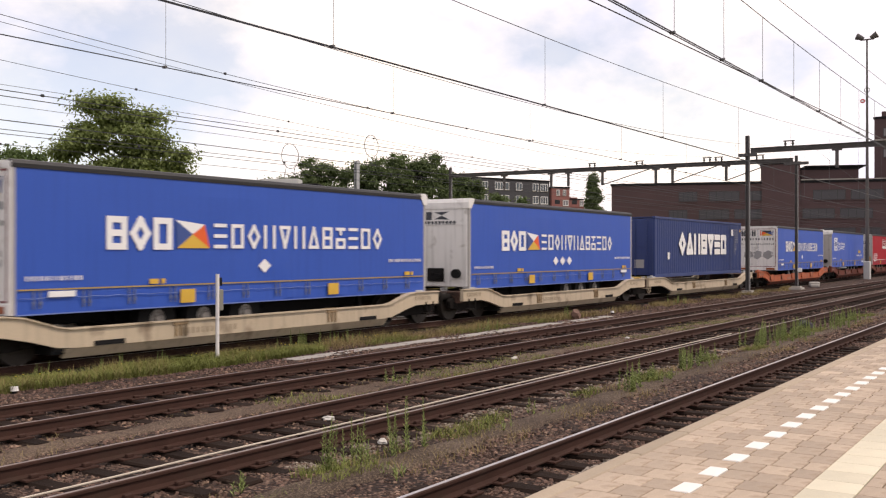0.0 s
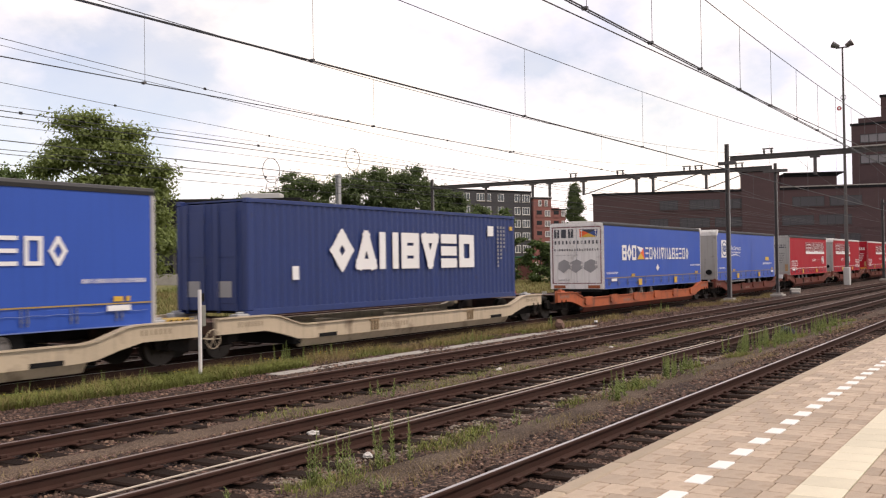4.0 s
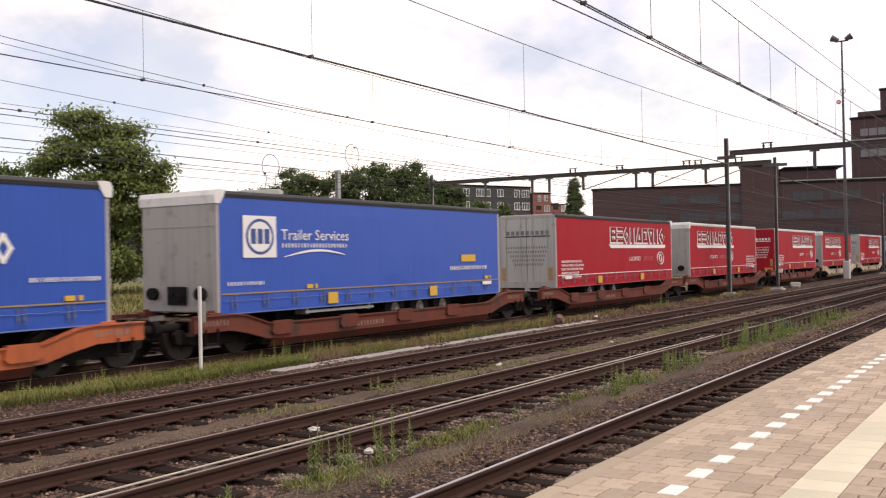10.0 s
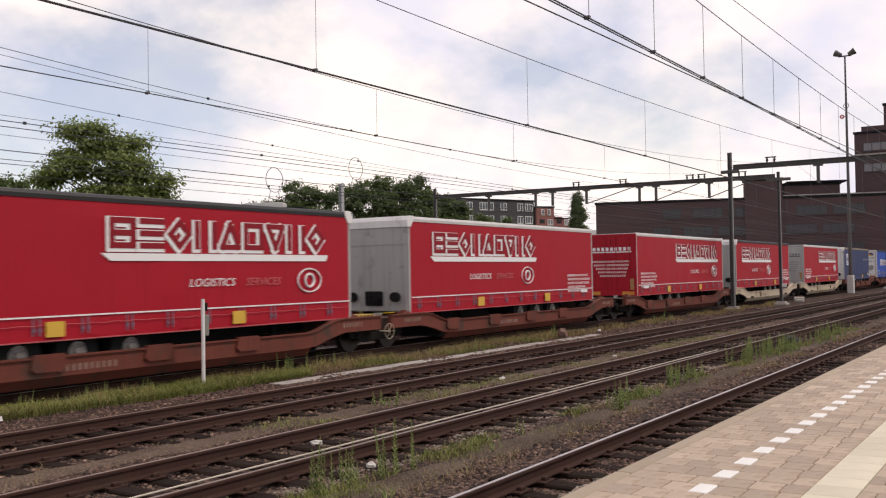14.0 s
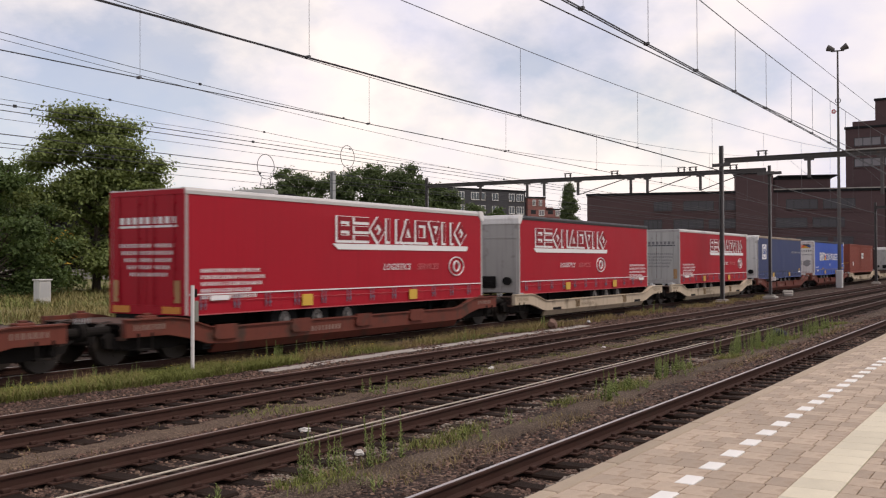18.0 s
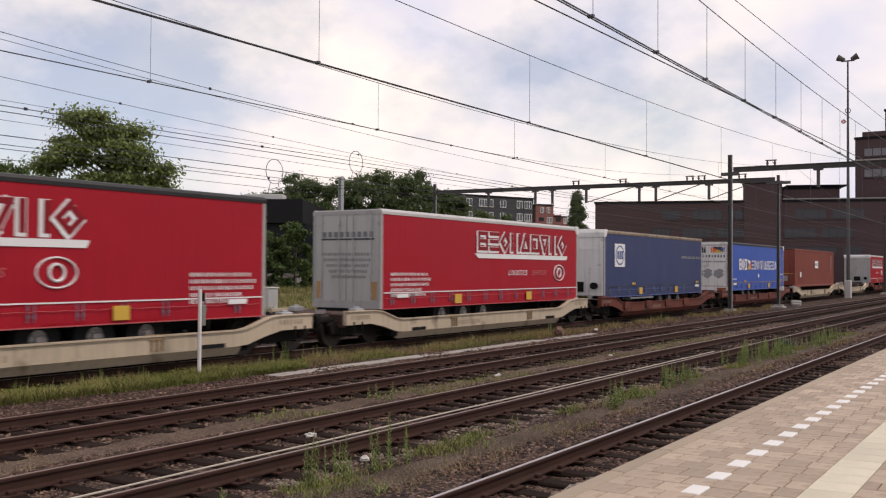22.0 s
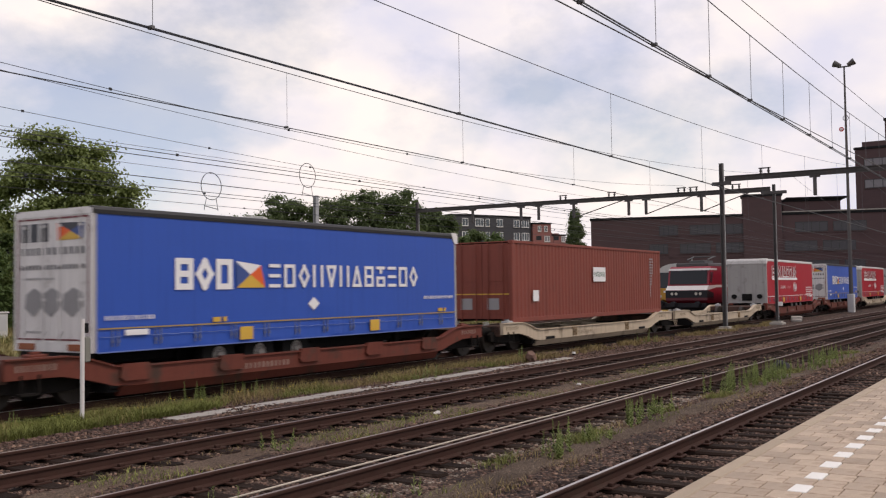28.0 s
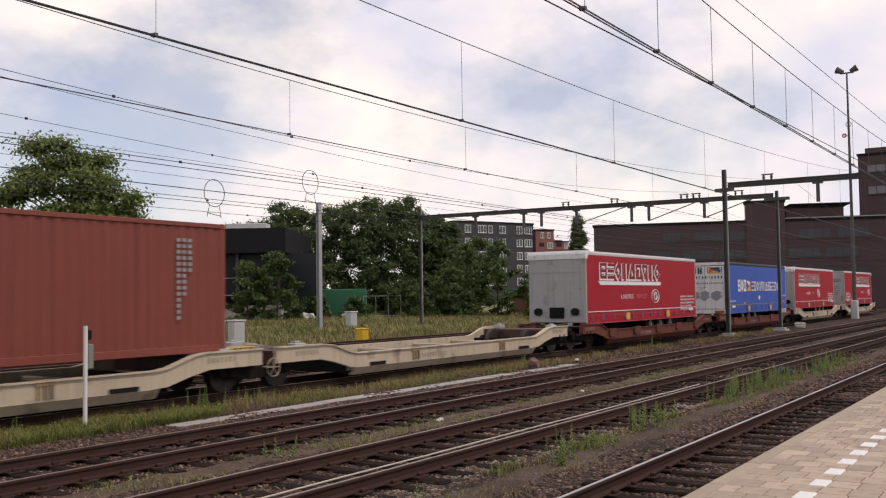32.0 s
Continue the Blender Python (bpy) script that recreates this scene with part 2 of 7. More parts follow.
STONE = mat("ballast_stone", (0.098, 0.058, 0.044), 0.9, var=0.25, rnd=0.75, bump=0.2)
STONE_TAN = mat("ballast_stone_tan", (0.22, 0.145, 0.104), 0.9, var=0.25, rnd=0.5, bump=0.2)
# near-black gravel: the shade below the wagons is put into its colour
BALLAST_SHADED = gravel("ballast_oily", (0.004, 0.003, 0.0025), (0.012, 0.009, 0.007), (0.035, 0.026, 0.02), 26.0)
FIELD = mat("field_ground", (0.17, 0.155, 0.065), 0.95, var=0.35, scale=0.12, fine=3, bump=1.0, dirt=(0.13, 0.15, 0.05), dirt_at=0.47, dirt_scale=0.25)
CONC = mat("concrete", (0.34, 0.32, 0.29), 0.85, var=0.18, scale=2, fine=50, bump=0.3, dirt=(0.16, 0.14, 0.12), dirt_at=0.6)
EARTH = gravel("trodden_earth", (0.060, 0.040, 0.029), (0.118, 0.084, 0.060), (0.21, 0.158, 0.115), 55.0, 0.6)
BARE_EARTH = gravel("bare_earth", (0.075, 0.050, 0.036), (0.145, 0.100, 0.072), (0.24, 0.175, 0.125), 60.0, 0.5)
TILE = mat("paving_tile", (0.40, 0.315, 0.24), 0.8, var=0.24, scale=5, fine=80, bump=0.15, rnd=0.19, dirt=(0.26, 0.19, 0.135), dirt_at=0.54, dirt_scale=6)
TILE_WHITE = mat("paving_white", (0.74, 0.73, 0.70), 0.7, var=0.07, scale=3, fine=60, bump=0.1, dirt=(0.45, 0.42, 0.38), dirt_at=0.62, dirt_scale=5)
TILE_PALE = mat("paving_pale", (0.58, 0.53, 0.41), 0.75, var=0.14, scale=3, fine=60, bump=0.2, rnd=0.1)
MORTAR = mat("paving_joint", (0.17, 0.13, 0.095), 0.95, var=0.2)
GREY_STEEL = mat("mast_steel_dark", (0.085, 0.080, 0.080), 0.65, metal=0.0, spec=0.3, var=0.2, dirt=(0.11, 0.07, 0.05), dirt_at=0.6, streak=0.2)
GALV = mat("mast_galvanised", (0.40, 0.41, 0.42), 0.5, metal=0.4, var=0.15, streak=0.2)
DROPPER = mat("dropper_wire", (0.11, 0.11, 0.115), 0.6, metal=0.2, var=0.1, bump=0)
WIRE = mat("wire", (0.035, 0.037, 0.04), 0.5, metal=0.4, var=0.1, bump=0)
WHITE_POST = mat("post_white", (0.70, 0.68, 0.66), 0.6, var=0.1, dirt=(0.35, 0.3, 0.26), dirt_at=0.6, dirt_scale=6)


def leafy(name, col, glow, **more):
    """A leaf surface that lets part of the light through."""
    m = mat(name, col, 0.65, var=0.25, scale=0.5, fine=5, bump=0, spec=0.25, **more)
    n, l = m.node_tree.nodes, m.node_tree.links
    p, out = n["Principled BSDF"], n["Material Output"]
    tr = n.new("ShaderNodeBsdfTranslucent")
    tr.inputs["Color"].default_value = (*glow, 1)
    mx = n.new("ShaderNodeMixShader")
    mx.inputs[0].default_value = 0.3
    l.new(p.outputs[0], mx.inputs[1])
    l.new(tr.outputs[0], mx.inputs[2])
    l.new(mx.outputs[0], out.inputs["Surface"])
    return m


LEAF_OAK = leafy("leaf_oak", (0.150, 0.190, 0.066), (0.24, 0.30, 0.07), rnd=0.4)
LEAF_DARK = leafy("leaf_dark", (0.080, 0.112, 0.046), (0.13, 0.18, 0.055), rnd=0.4)
LEAF_BUSH = leafy("leaf_bush", (0.070, 0.108, 0.036), (0.11, 0.16, 0.04), rnd=0.4)
GRASS = mat("grass_blade", (0.165, 0.185, 0.052), 0.75, var=0.3, scale=0.6, fine=6, bump=0, rnd=0.4, spec=0.2)
GRASS_DRY = mat("grass_dry", (0.25, 0.195, 0.088), 0.8, var=0.3, scale=0.6, fine=6, bump=0, rnd=0.35, spec=0.2)
MEADOW = mat("meadow_green", (0.15, 0.17, 0.055), 0.8, var=0.4, scale=0.3, fine=3, bump=0, rnd=0.4, spec=0.2)
MEADOW_DRY = mat("meadow_dry", (0.23, 0.195, 0.085), 0.8, var=0.4, scale=0.3, fine=3, bump=0, rnd=0.35, spec=0.2)
WEED = mat("weed_green", (0.19, 0.24, 0.078), 0.7, var=0.2, scale=2, fine=9, bump=0, rnd=0.35, spec=0.2)
FLOWER = mat("flower_yellow", (0.65, 0.5, 0.05), 0.7, var=0.1, bump=0)
BARK = mat("bark", (0.07, 0.055, 0.04), 0.9, var=0.3, scale=3, fine=20, bump=0.8)
BRICK_D = mat("brick_dark", (0.076, 0.044, 0.046), 0.85, var=0.18, scale=0.3, fine=3, bump=0.2, stretch=(1, 1, 4))
BRICK_R = mat("brick_red", (0.24, 0.095, 0.085), 0.85, var=0.15, scale=0.3, fine=3, bump=0.2, stretch=(1, 1, 4))
BRICK_G = mat("brick_anthracite", (0.045, 0.045, 0.052), 0.85, var=0.15, scale=0.3, fine=3, bump=0.2, stretch=(1, 1, 4))
FRAME_W = mat("window_frame_white", (0.70, 0.70, 0.70), 0.5, var=0.05)
FRAME_D = mat("window_frame_dark", (0.03, 0.03, 0.034), 0.5, var=0.1)
PANE = glass("window_pane", (0.03, 0.04, 0.05))
PANE_B = glass("window_pane_bright", (0.20, 0.19, 0.205), 0.4)
PANE_P = glass("window_pane_pale", (0.06, 0.058, 0.066), 0.35)
STRIPE_Y = mat("stripe_dull_yellow", (0.36, 0.25, 0.07), 0.6, var=0.15, bump=0)
ROOF_D = mat("roof_dark", (0.016, 0.016, 0.018), 0.85, var=0.2, spec=0.15)
GREEN_CAB = mat("container_green", (0.02, 0.15, 0.075), 0.6, var=0.12, streak=0.2)
SIGNAL_Y = mat("cabinet_yellow", (0.70, 0.42, 0.02), 0.5, var=0.06)
LIGHT_GREY = mat("cabinet_grey", (0.52, 0.52, 0.50), 0.6, var=0.08, streak=0.15)
LOCO_RED = mat("loco_red", (0.24, 0.010, 0.025), 0.4, var=0.06)
LOCO_WHITE = mat("loco_white", (0.6, 0.58, 0.58), 0.45, var=0.06)
LOCO_DARK = mat("loco_dark", (0.016, 0.016, 0.02), 0.6, var=0.1, spec=0.3)
SHED_PANE = glass("shed_pane", (0.012, 0.015, 0.02), 0.35)
LOCO_ROOF = mat("loco_roof", (0.07, 0.07, 0.072), 0.6, var=0.15)
LAMP_W = glass("lamp_glass", (0.55, 0.52, 0.46), 0.25)
AMBER = mat("lamp_amber", (0.28, 0.07, 0.02), 0.35, var=0.05, bump=0)
ROADGREY = mat("path_sand", (0.38, 0.33, 0.27), 0.9, var=0.12)


# ---- builders ----
class Geo:
    """Vertices and faces of one mesh."""

    def __init__(self):
        self.v, self.f = [], []

    def add(self, vs, fs):
        k = len(self.v)
        self.v += [tuple(p) for p in vs]
        self.f += [tuple(i + k for i in q) for q in fs]
        return self

    def box(self, x0, x1, y0, y1, z0, z1, bev=0.0):
        if bev <= 0:
            vs = [(x, y, z) for x in (x0, x1) for y in (y0, y1) for z in (z0, z1)]
            return self.add(vs, [(0, 1, 3, 2), (4, 6, 7, 5), (0, 4, 5, 1), (2, 3, 7, 6), (0, 2, 6, 4), (1, 5, 7, 3)])
        b = min(bev, (x1 - x0) / 2.1, (y1 - y0) / 2.1, (z1 - z0) / 2.1)
        ring = [(x0 + b, y0), (x1 - b, y0), (x1, y0 + b), (x1, y1 - b), (x1 - b, y1), (x0 + b, y1), (x0, y1 - b), (x0, y0 + b)]
        cx, cy = (x0 + x1) / 2, (y0 + y1) / 2

        def lay(z, s):
            return [(cx + (x - cx) * (1 - s * b / max(1e-6, (x1 - x0) / 2)), cy + (y - cy) * (1 - s * b / max(1e-6, (y1 - y0) / 2)), z) for x, y in ring]
        vs = lay(z0, 1) + lay(z0 + b, 0) + lay(z1 - b, 0) + lay(z1, 1)
        fs = [tuple(range(7, -1, -1)), tuple(range(24, 32))]
        for r in range(3):
            fs += [(r * 8 + i, r * 8 + (i + 1) % 8, r * 8 + 8 + (i + 1) % 8, r * 8 + 8 + i) for i in range(8)]
        return self.add(vs, fs)

    def prism(self, pts, axis, a0, a1):
        """A polygon pulled along an axis. pts: for 'y' (x, z), for 'x' (y, z), for 'z' (x, y)."""
        def at(p, a):
            return {"y": (p[0], a, p[1]), "x": (a, p[0], p[1]), "z": (p[0], p[1], a)}[axis]
        n = len(pts)
        vs = [at(p, a0) for p in pts] + [at(p, a1) for p in pts]
        fs = [tuple(range(n)), tuple(range(2 * n - 1, n - 1, -1))] + [(i, n + i, n + (i + 1) % n, (i + 1) % n) for i in range(n)]
        return self.add(vs, fs)

    def tube(self, a, b, r, r2=None, n=8):
        a, b = Vector(a), Vector(b)
        d = (b - a).normalized()
        s = d.cross(Vector((0, 0, 1)) if abs(d.z) < 0.9 else Vector((1, 0, 0))).normalized()
        u = d.cross(s)
        r2 = r if r2 is None else r2
        vs = [a + (s * math.cos(2 * math.pi * i / n) + u * math.sin(2 * math.pi * i / n)) * r for i in range(n)]
        vs += [b + (s * math.cos(2 * math.pi * i / n) + u * math.sin(2 * math.pi * i / n)) * r2 for i in range(n)]
        return self.add(vs, [tuple(range(n)), tuple(range(2 * n - 1, n - 1, -1))] + [(i, n + i, n + (i + 1) % n, (i + 1) % n) for i in range(n)])

    def path(self, pts, r, n=5):
        for a, b in zip(pts, pts[1:]):
            self.tube(a, b, r, n=n)
        return self

    def cord(self, pts, r, n=4):
        """One unbroken tube through points that run along x."""
        k = len(pts)
        vs = [(x, y + r * math.cos(2 * math.pi * (i + 0.5) / n), z + r * math.sin(2 * math.pi * (i + 0.5) / n)) for x, y, z in pts for i in range(n)]
        fs = [(j * n + i, j * n + (i + 1) % n, (j + 1) * n + (i + 1) % n, (j + 1) * n + i) for j in range(k - 1) for i in range(n)]
        return self.add(vs, fs + [tuple(range(n)), tuple(range(k * n - 1, k * n - n - 1, -1))])

    def ring(self, c, r, t, axis="y", n=20, sx=1.0, gap=0):
        pts = []
        for i in range(n + 1 - gap):
            w = 2 * math.pi * i / n
            p = (math.cos(w) * r * sx, math.sin(w) * r)
            pts.append({"y": (c[0] + p[0], c[1], c[2] + p[1]), "x": (c[0], c[1] + p[0], c[2] + p[1])}[axis])
        return self.path(pts, t, 5)

    def mesh(self, name, material, smooth=False):
        me = bpy.data.meshes.new(name)
        me.from_pydata(self.v, [], self.f)
        me.materials.append(material)
        bm = bmesh.new()
        bm.from_mesh(me)
        bmesh.ops.recalc_face_normals(bm, faces=bm.faces)
        bm.to_mesh(me)
        bm.free()
        if smooth:
            me.shade_smooth()
        return me


CACHE = {}


def once(key, make):
    if key not in CACHE:
        CACHE[key] = make()
    return CACHE[key]


def part(name, geo, material, parent, label="", m=None, smooth=False):
    """Links a Geo or a mesh as one object under a thing or a part."""
    me = geo.mesh(name, material, smooth) if isinstance(geo, Geo) else geo
    ob = new(name, me)
    ob.parent = parent
    if m is not None:
        ob.matrix_basis = m
    if label:
        ob["label"] = label
    return ob


def thing(name, label, category, at=None, group="", geo=None, material=None, kind="", smooth=False):
    ob = new(name, geo.mesh(name, material, smooth) if geo else None)
    if at is not None:
        ob.matrix_basis = at
    return tagged(ob, label, category, group, kind)


def words(text, size, material, shear=0.0):
    """A flat mesh of lettering in the built-in font, standing in the xz plane."""
    def make():
        cu = bpy.data.curves.new("lettering", "FONT")
        cu.body, cu.size, cu.shear, cu.extrude = text, size, shear, 0.002
        cu.resolution_u = 2
        tmp = bpy.data.objects.new("lettering", cu)
        scene.collection.objects.link(tmp)
        bpy.context.view_layer.update()
        me = bpy.data.meshes.new_from_object(tmp)
        bpy.data.objects.remove(tmp)
        me.transform(Matrix.Rotation(radians(90), 4, "X"))
        me.materials.clear()
        me.materials.append(material)
        return me
    return once(("words", text, size, material.name, shear), make)


def bars(g, x, z, width, height, count, y=-0.008, rs=None):
    """A row of plain upright bars in place of small lettering."""
    rs = rs or random.Random(count)
    cell = width / count
    for i in range(count):
        w = cell * rs.uniform(0.28, 0.52)
        a = x + (i + 0.5) * cell - w / 2
        g.box(a, a + w, y, y + 0.004, z, z + height)
    return g


def lines_of_bars(g, x, z, width, height, rows, y=-0.008, seed=1):
    rs = random.Random(seed)
    for r in range(rows):
        w = width * rs.uniform(0.72, 1.0)
        bars(g, x, z - r * height * 1.75, w, height, max(4, int(w / height / 0.75)), y, rs)
    return g

# ---- ground ----
PLATFORM_Z, EDGE_Y = 0.75, 2.73
TRACKS = {1: 4.31, 2: 8.44, 3: 12.05, 4: 17.88, 5: 22.3, 6: 30.5}   # track centres across the yard


def ground_z(x, y):
    z = -0.22
    if y > 34:
        z += min(1.3, (y - 34) * 0.03)
    if 13.2 < y < 17.0:
        z += 0.03
    if -10 < x < 130 and 2 < y < 60:
        z += 0.035 * noise.noise(Vector((x * 0.7, y * 0.9, 0))) + 0.02 * noise.noise(Vector((x * 2.3, y * 2.9, 4)))
    return z


def make_ground():
    xs = [-1500, -400, -120, -40] + [-20 + 0.95 * i for i in range(116)] + [95, 110, 130, 160, 220, 400, 800, 2500]
    ys = [-1500, -400, -100, -30, -8, 0, 2.6] + [3.0 + 0.45 * i for i in range(70)] + [36, 40, 46, 54, 64, 80, 110, 160, 300, 700, 2500]
    v = [(x, y, ground_z(x, y)) for y in ys for x in xs]
    n = len(xs)
    f = [(j * n + i, j * n + i + 1, (j + 1) * n + i + 1, (j + 1) * n + i) for j in range(len(ys) - 1) for i in range(n - 1)]
    me = bpy.data.meshes.new("ground")
    me.from_pydata(v, [], f)
    me.materials.append(BALLAST)
    me.materials.append(FIELD)
    idx = [1 if (ys[j] > 32.9 or ys[j] < -29) else 0 for j in range(len(ys) - 1) for i in range(n - 1)]
    me.polygons.foreach_set("material_index", idx)
    me.shade_smooth()
    tagged(new("ground", me), "brown gravelly railway yard ground running out into rough grass", "ground", kind="structure")


make_ground()


def strip(name, label, y0, y1, x0, x1, z, material, thick=0.06):
    g = Geo()
    n = max(1, int((x1 - x0) / 2.0))
    w = (x1 - x0) / n
    for i in range(n):
        g.box(x0 + i * w + 0.006, x0 + (i + 1) * w - 0.006, y0, y1, z - thick, z + 0.006 * (i % 3), 0.008)
    return thing(name, label, "path", geo=g, material=material, kind="structure")


strip("cable_duct", "weathered pale concrete cable duct lids in the gravel", 14.35, 14.75, 15.8, 33.1, -0.17, CONC)
def ragged_strip(name, label, y0, y1, x0, x1, lift, material, seed, rag=0.16):
    """A low uneven band of earth with a ragged edge, following the ground."""
    step = 0.25
    n = int((x1 - x0) / step)
    v, f = [], []
    for i in range(n + 1):
        x = x0 + i * step
        a = y0 + rag * noise.noise(Vector((x * 0.9, seed, 0))) + 0.3 * rag * noise.noise(Vector((x * 4.1, seed, 3)))
        b = y1 + rag * noise.noise(Vector((x * 0.8, seed, 7))) + 0.3 * rag * noise.noise(Vector((x * 3.7, seed, 9)))
        for k in range(6):
            y = a + (b - a) * k / 5
            v.append((x, y, ground_z(x, y) + (-0.05 if k in (0, 5) else lift + 0.012 * noise.noise(Vector((x * 3, y * 5, seed))))))
    for i in range(n):
        f += [(i * 6 + k, i * 6 + 6 + k, i * 6 + 7 + k, i * 6 + 1 + k) for k in range(5)]
    g = Geo().add(v, f)
    me = g.mesh(name, material, True)
    return tagged(new(name, me), label, "path", kind="structure")


ragged_strip("earth_strip", "bare tan earth between two sidings", 10.15, 10.95, -6, 46, 0.02, BARE_EARTH, 2)
ragged_strip("service_path", "trodden earth path between two tracks", 6.15, 6.85, -6, 60, 0.03, EARTH, 5)
# dark band painting the shade under the freight train onto the ballast
ragged_strip("oily_ballast", "ballast darkened to paint in the shade under the freight train", 16.02, 19.6, -10, 110, 0.015, BALLAST_SHADED, 8)


# ---- tracks ----
def rail_profile(cy):
    return [(cy - 0.07, -0.165), (cy + 0.07, -0.165), (cy + 0.07, -0.150), (cy + 0.012, -0.128), (cy + 0.010, -0.045), (cy + 0.035, -0.035), (cy + 0.036, -0.010), (cy + 0.026, -0.002), (cy - 0.026, -0.002), (cy - 0.036, -0.010), (cy - 0.035, -0.035), (cy - 0.010, -0.045), (cy - 0.012, -0.128), (cy - 0.07, -0.150)]


def make_track(key, bright, x0=-25, x1=420):
    cy = TRACKS[key]
    t = thing("track", "rusty railway track on dark timber sleepers in gravel" if not bright else "railway track with worn bright rails on dark timber sleepers", "railway track", kind="structure")
    for s in (-0.75, 0.75):
        r = part("rail", Geo().prism(rail_profile(cy + s), "x", x0, x1), RAIL_RUST, t, "rust-brown steel rail")
        part("running_band", Geo().box(x0, x1, cy + s - 0.022, cy + s + 0.022, -0.0025, 0.0015), RAIL_TOP if bright else RAIL_DULL, r, "polished running surface" if bright else "")
    return t


TRACK_OBS = {1: make_track(1, True), 2: make_track(2, False), 3: make_track(3, False), 4: make_track(4, True), 5: make_track(5, False), 6: make_track(6, False)}
guide = thing("guide_bar", "long thin pale worn bar lying inside the near rail", "guard bar", geo=Geo().cord([(-6 + 1.7 * k, 7.955 + 0.010 * (k % 3 - 1), -0.028) for k in range(20)], 0.011, 6), material=mat("bar_pale", (0.52, 0.46, 0.38), 0.6, metal=0.0, var=0.15, dirt=(0.35, 0.26, 0.2), dirt_at=0.62), kind="structure")

# ---- platform ----
platform = thing("platform", "raised station platform with buff paving and a concrete edge", "platform", kind="structure")
part("platform_wall", Geo().box(-12, 130, EDGE_Y - 0.22, EDGE_Y - 0.06, -0.4, PLATFORM_Z - 0.14), CONC, platform, "concrete retaining wall of the platform")
part("platform_bed", Geo().box(-12, 130, -9, EDGE_Y - 0.24, -0.4, PLATFORM_Z - 0.025), MORTAR, platform)

# ---- train ----
SIDE_Y = 16.6      # near side of the loads
TRAIN = []         # (object, place along the train)
TL = 13.6          # trailer length


def curtain_geo(x0, x1, z0, z1, y, amp, seed, fold):
    """A tarpaulin sheet with slight upright folds, closed at the back."""
    nx, nz = int((x1 - x0) / 0.17), 7
    g = Geo()
    vs = []
    for j in range(nz + 1):
        for i in range(nx + 1):
            x, z = x0 + (x1 - x0) * i / nx, z0 + (z1 - z0) * j / nz
            edge = min(1, i / 2, (nx - i) / 2, j, nz - j)
            d = amp * edge * (noise.noise(Vector((x * fold, z * 0.5, seed))) + 0.5 * noise.noise(Vector((x * 0.5, z * 0.9, seed + 9))))
            vs.append((x, y + min(d, 0.0) - 0.0, z))
    fs = [(j * (nx + 1) + i, j * (nx + 1) + i + 1, (j + 1) * (nx + 1) + i + 1, (j + 1) * (nx + 1) + i) for j in range(nz) for i in range(nx)]
    g.add(vs, fs)
    g.box(x0, x1, y + 0.012, y + 0.03, z0, z1)
    return g


def wheel_on(parent, x, y, z, near):
    s = -1 if near else 1
    w = part("wheel", once("tyre", lambda: Geo().tube((0, -0.14, 0), (0, 0.14, 0), 0.5, n=24).mesh("wheel", RUBBER, False)), RUBBER, parent, "black rubber trailer wheel", pose(x, y, z))

    def rim():
        g = Geo().tube((0, -0.155, 0), (0, -0.10, 0), 0.20, 0.18, 20).tube((0, -0.20, 0), (0, -0.15, 0), 0.08, 0.10, 12)
        for i in range(10):
            a = i * math.pi / 5
            g.tube((0.145 * math.cos(a), -0.175, 0.145 * math.sin(a)), (0.145 * math.cos(a), -0.15, 0.145 * math.sin(a)), 0.015, n=6)
        return g.mesh("rim", RIM)
    part("rim", once("rim", rim), RIM, w, "dull steel rim", pose(0, 0, 0, 0, 0, 0 if s < 0 else 180))


def small_print(name, geo, material, parent, label="small lettering drawn as bars", m=None):
    return tagged(part(name, geo, material, parent, label, m), kind="stuff")


# plain outline figures that stand for printed brand marks: paths in a unit cell
SHAPES = (
    (((0, 0), (0, 1), (1, 1), (1, 0), (0, 0)),),
    (((0, 0), (1, 0)), ((0, 0.5), (1, 0.5)), ((0, 1), (1, 1))),
    (((0, 0), (0.5, 1), (1, 0), (0, 0)),),
    (((0, 0), (0, 1)), ((1, 0), (1, 1))),
    (((0, 0), (0, 1), (1, 1), (1, 0), (0, 0)), ((0, 0.5), (1, 0.5))),
    (((0.5, 0), (0, 0.5), (0.5, 1), (1, 0.5), (0.5, 0)),),
    (((0, 0), (0, 0.42), (1, 0.42), (1, 0), (0, 0)), ((0, 1), (1, 1)), ((0.5, 0.75), (0.5, 1))),
    (((0, 1), (0.5, 0), (1, 1), (0, 1)),),
)


def bent_bars(g, paths, x, z, w, h, r, y):
    """Flat bars of half-width r along paths, each one a hair proud of the last."""
    k = 0
    for path in paths:
        pts = [Vector((x + r + a * (w - 2 * r), z + r + b * (h - 2 * r))) for a, b in path]
        for a, b in zip(pts, pts[1:]):
            d = (b - a).normalized() * r
            n = Vector((-d.y, d.x))
            q = [a - d - n, b + d - n, b + d + n, a - d + n]
            g.prism([tuple(p) for p in q], "y", y - 0.0006 * k, y + 0.004)
            k += 1
    return g


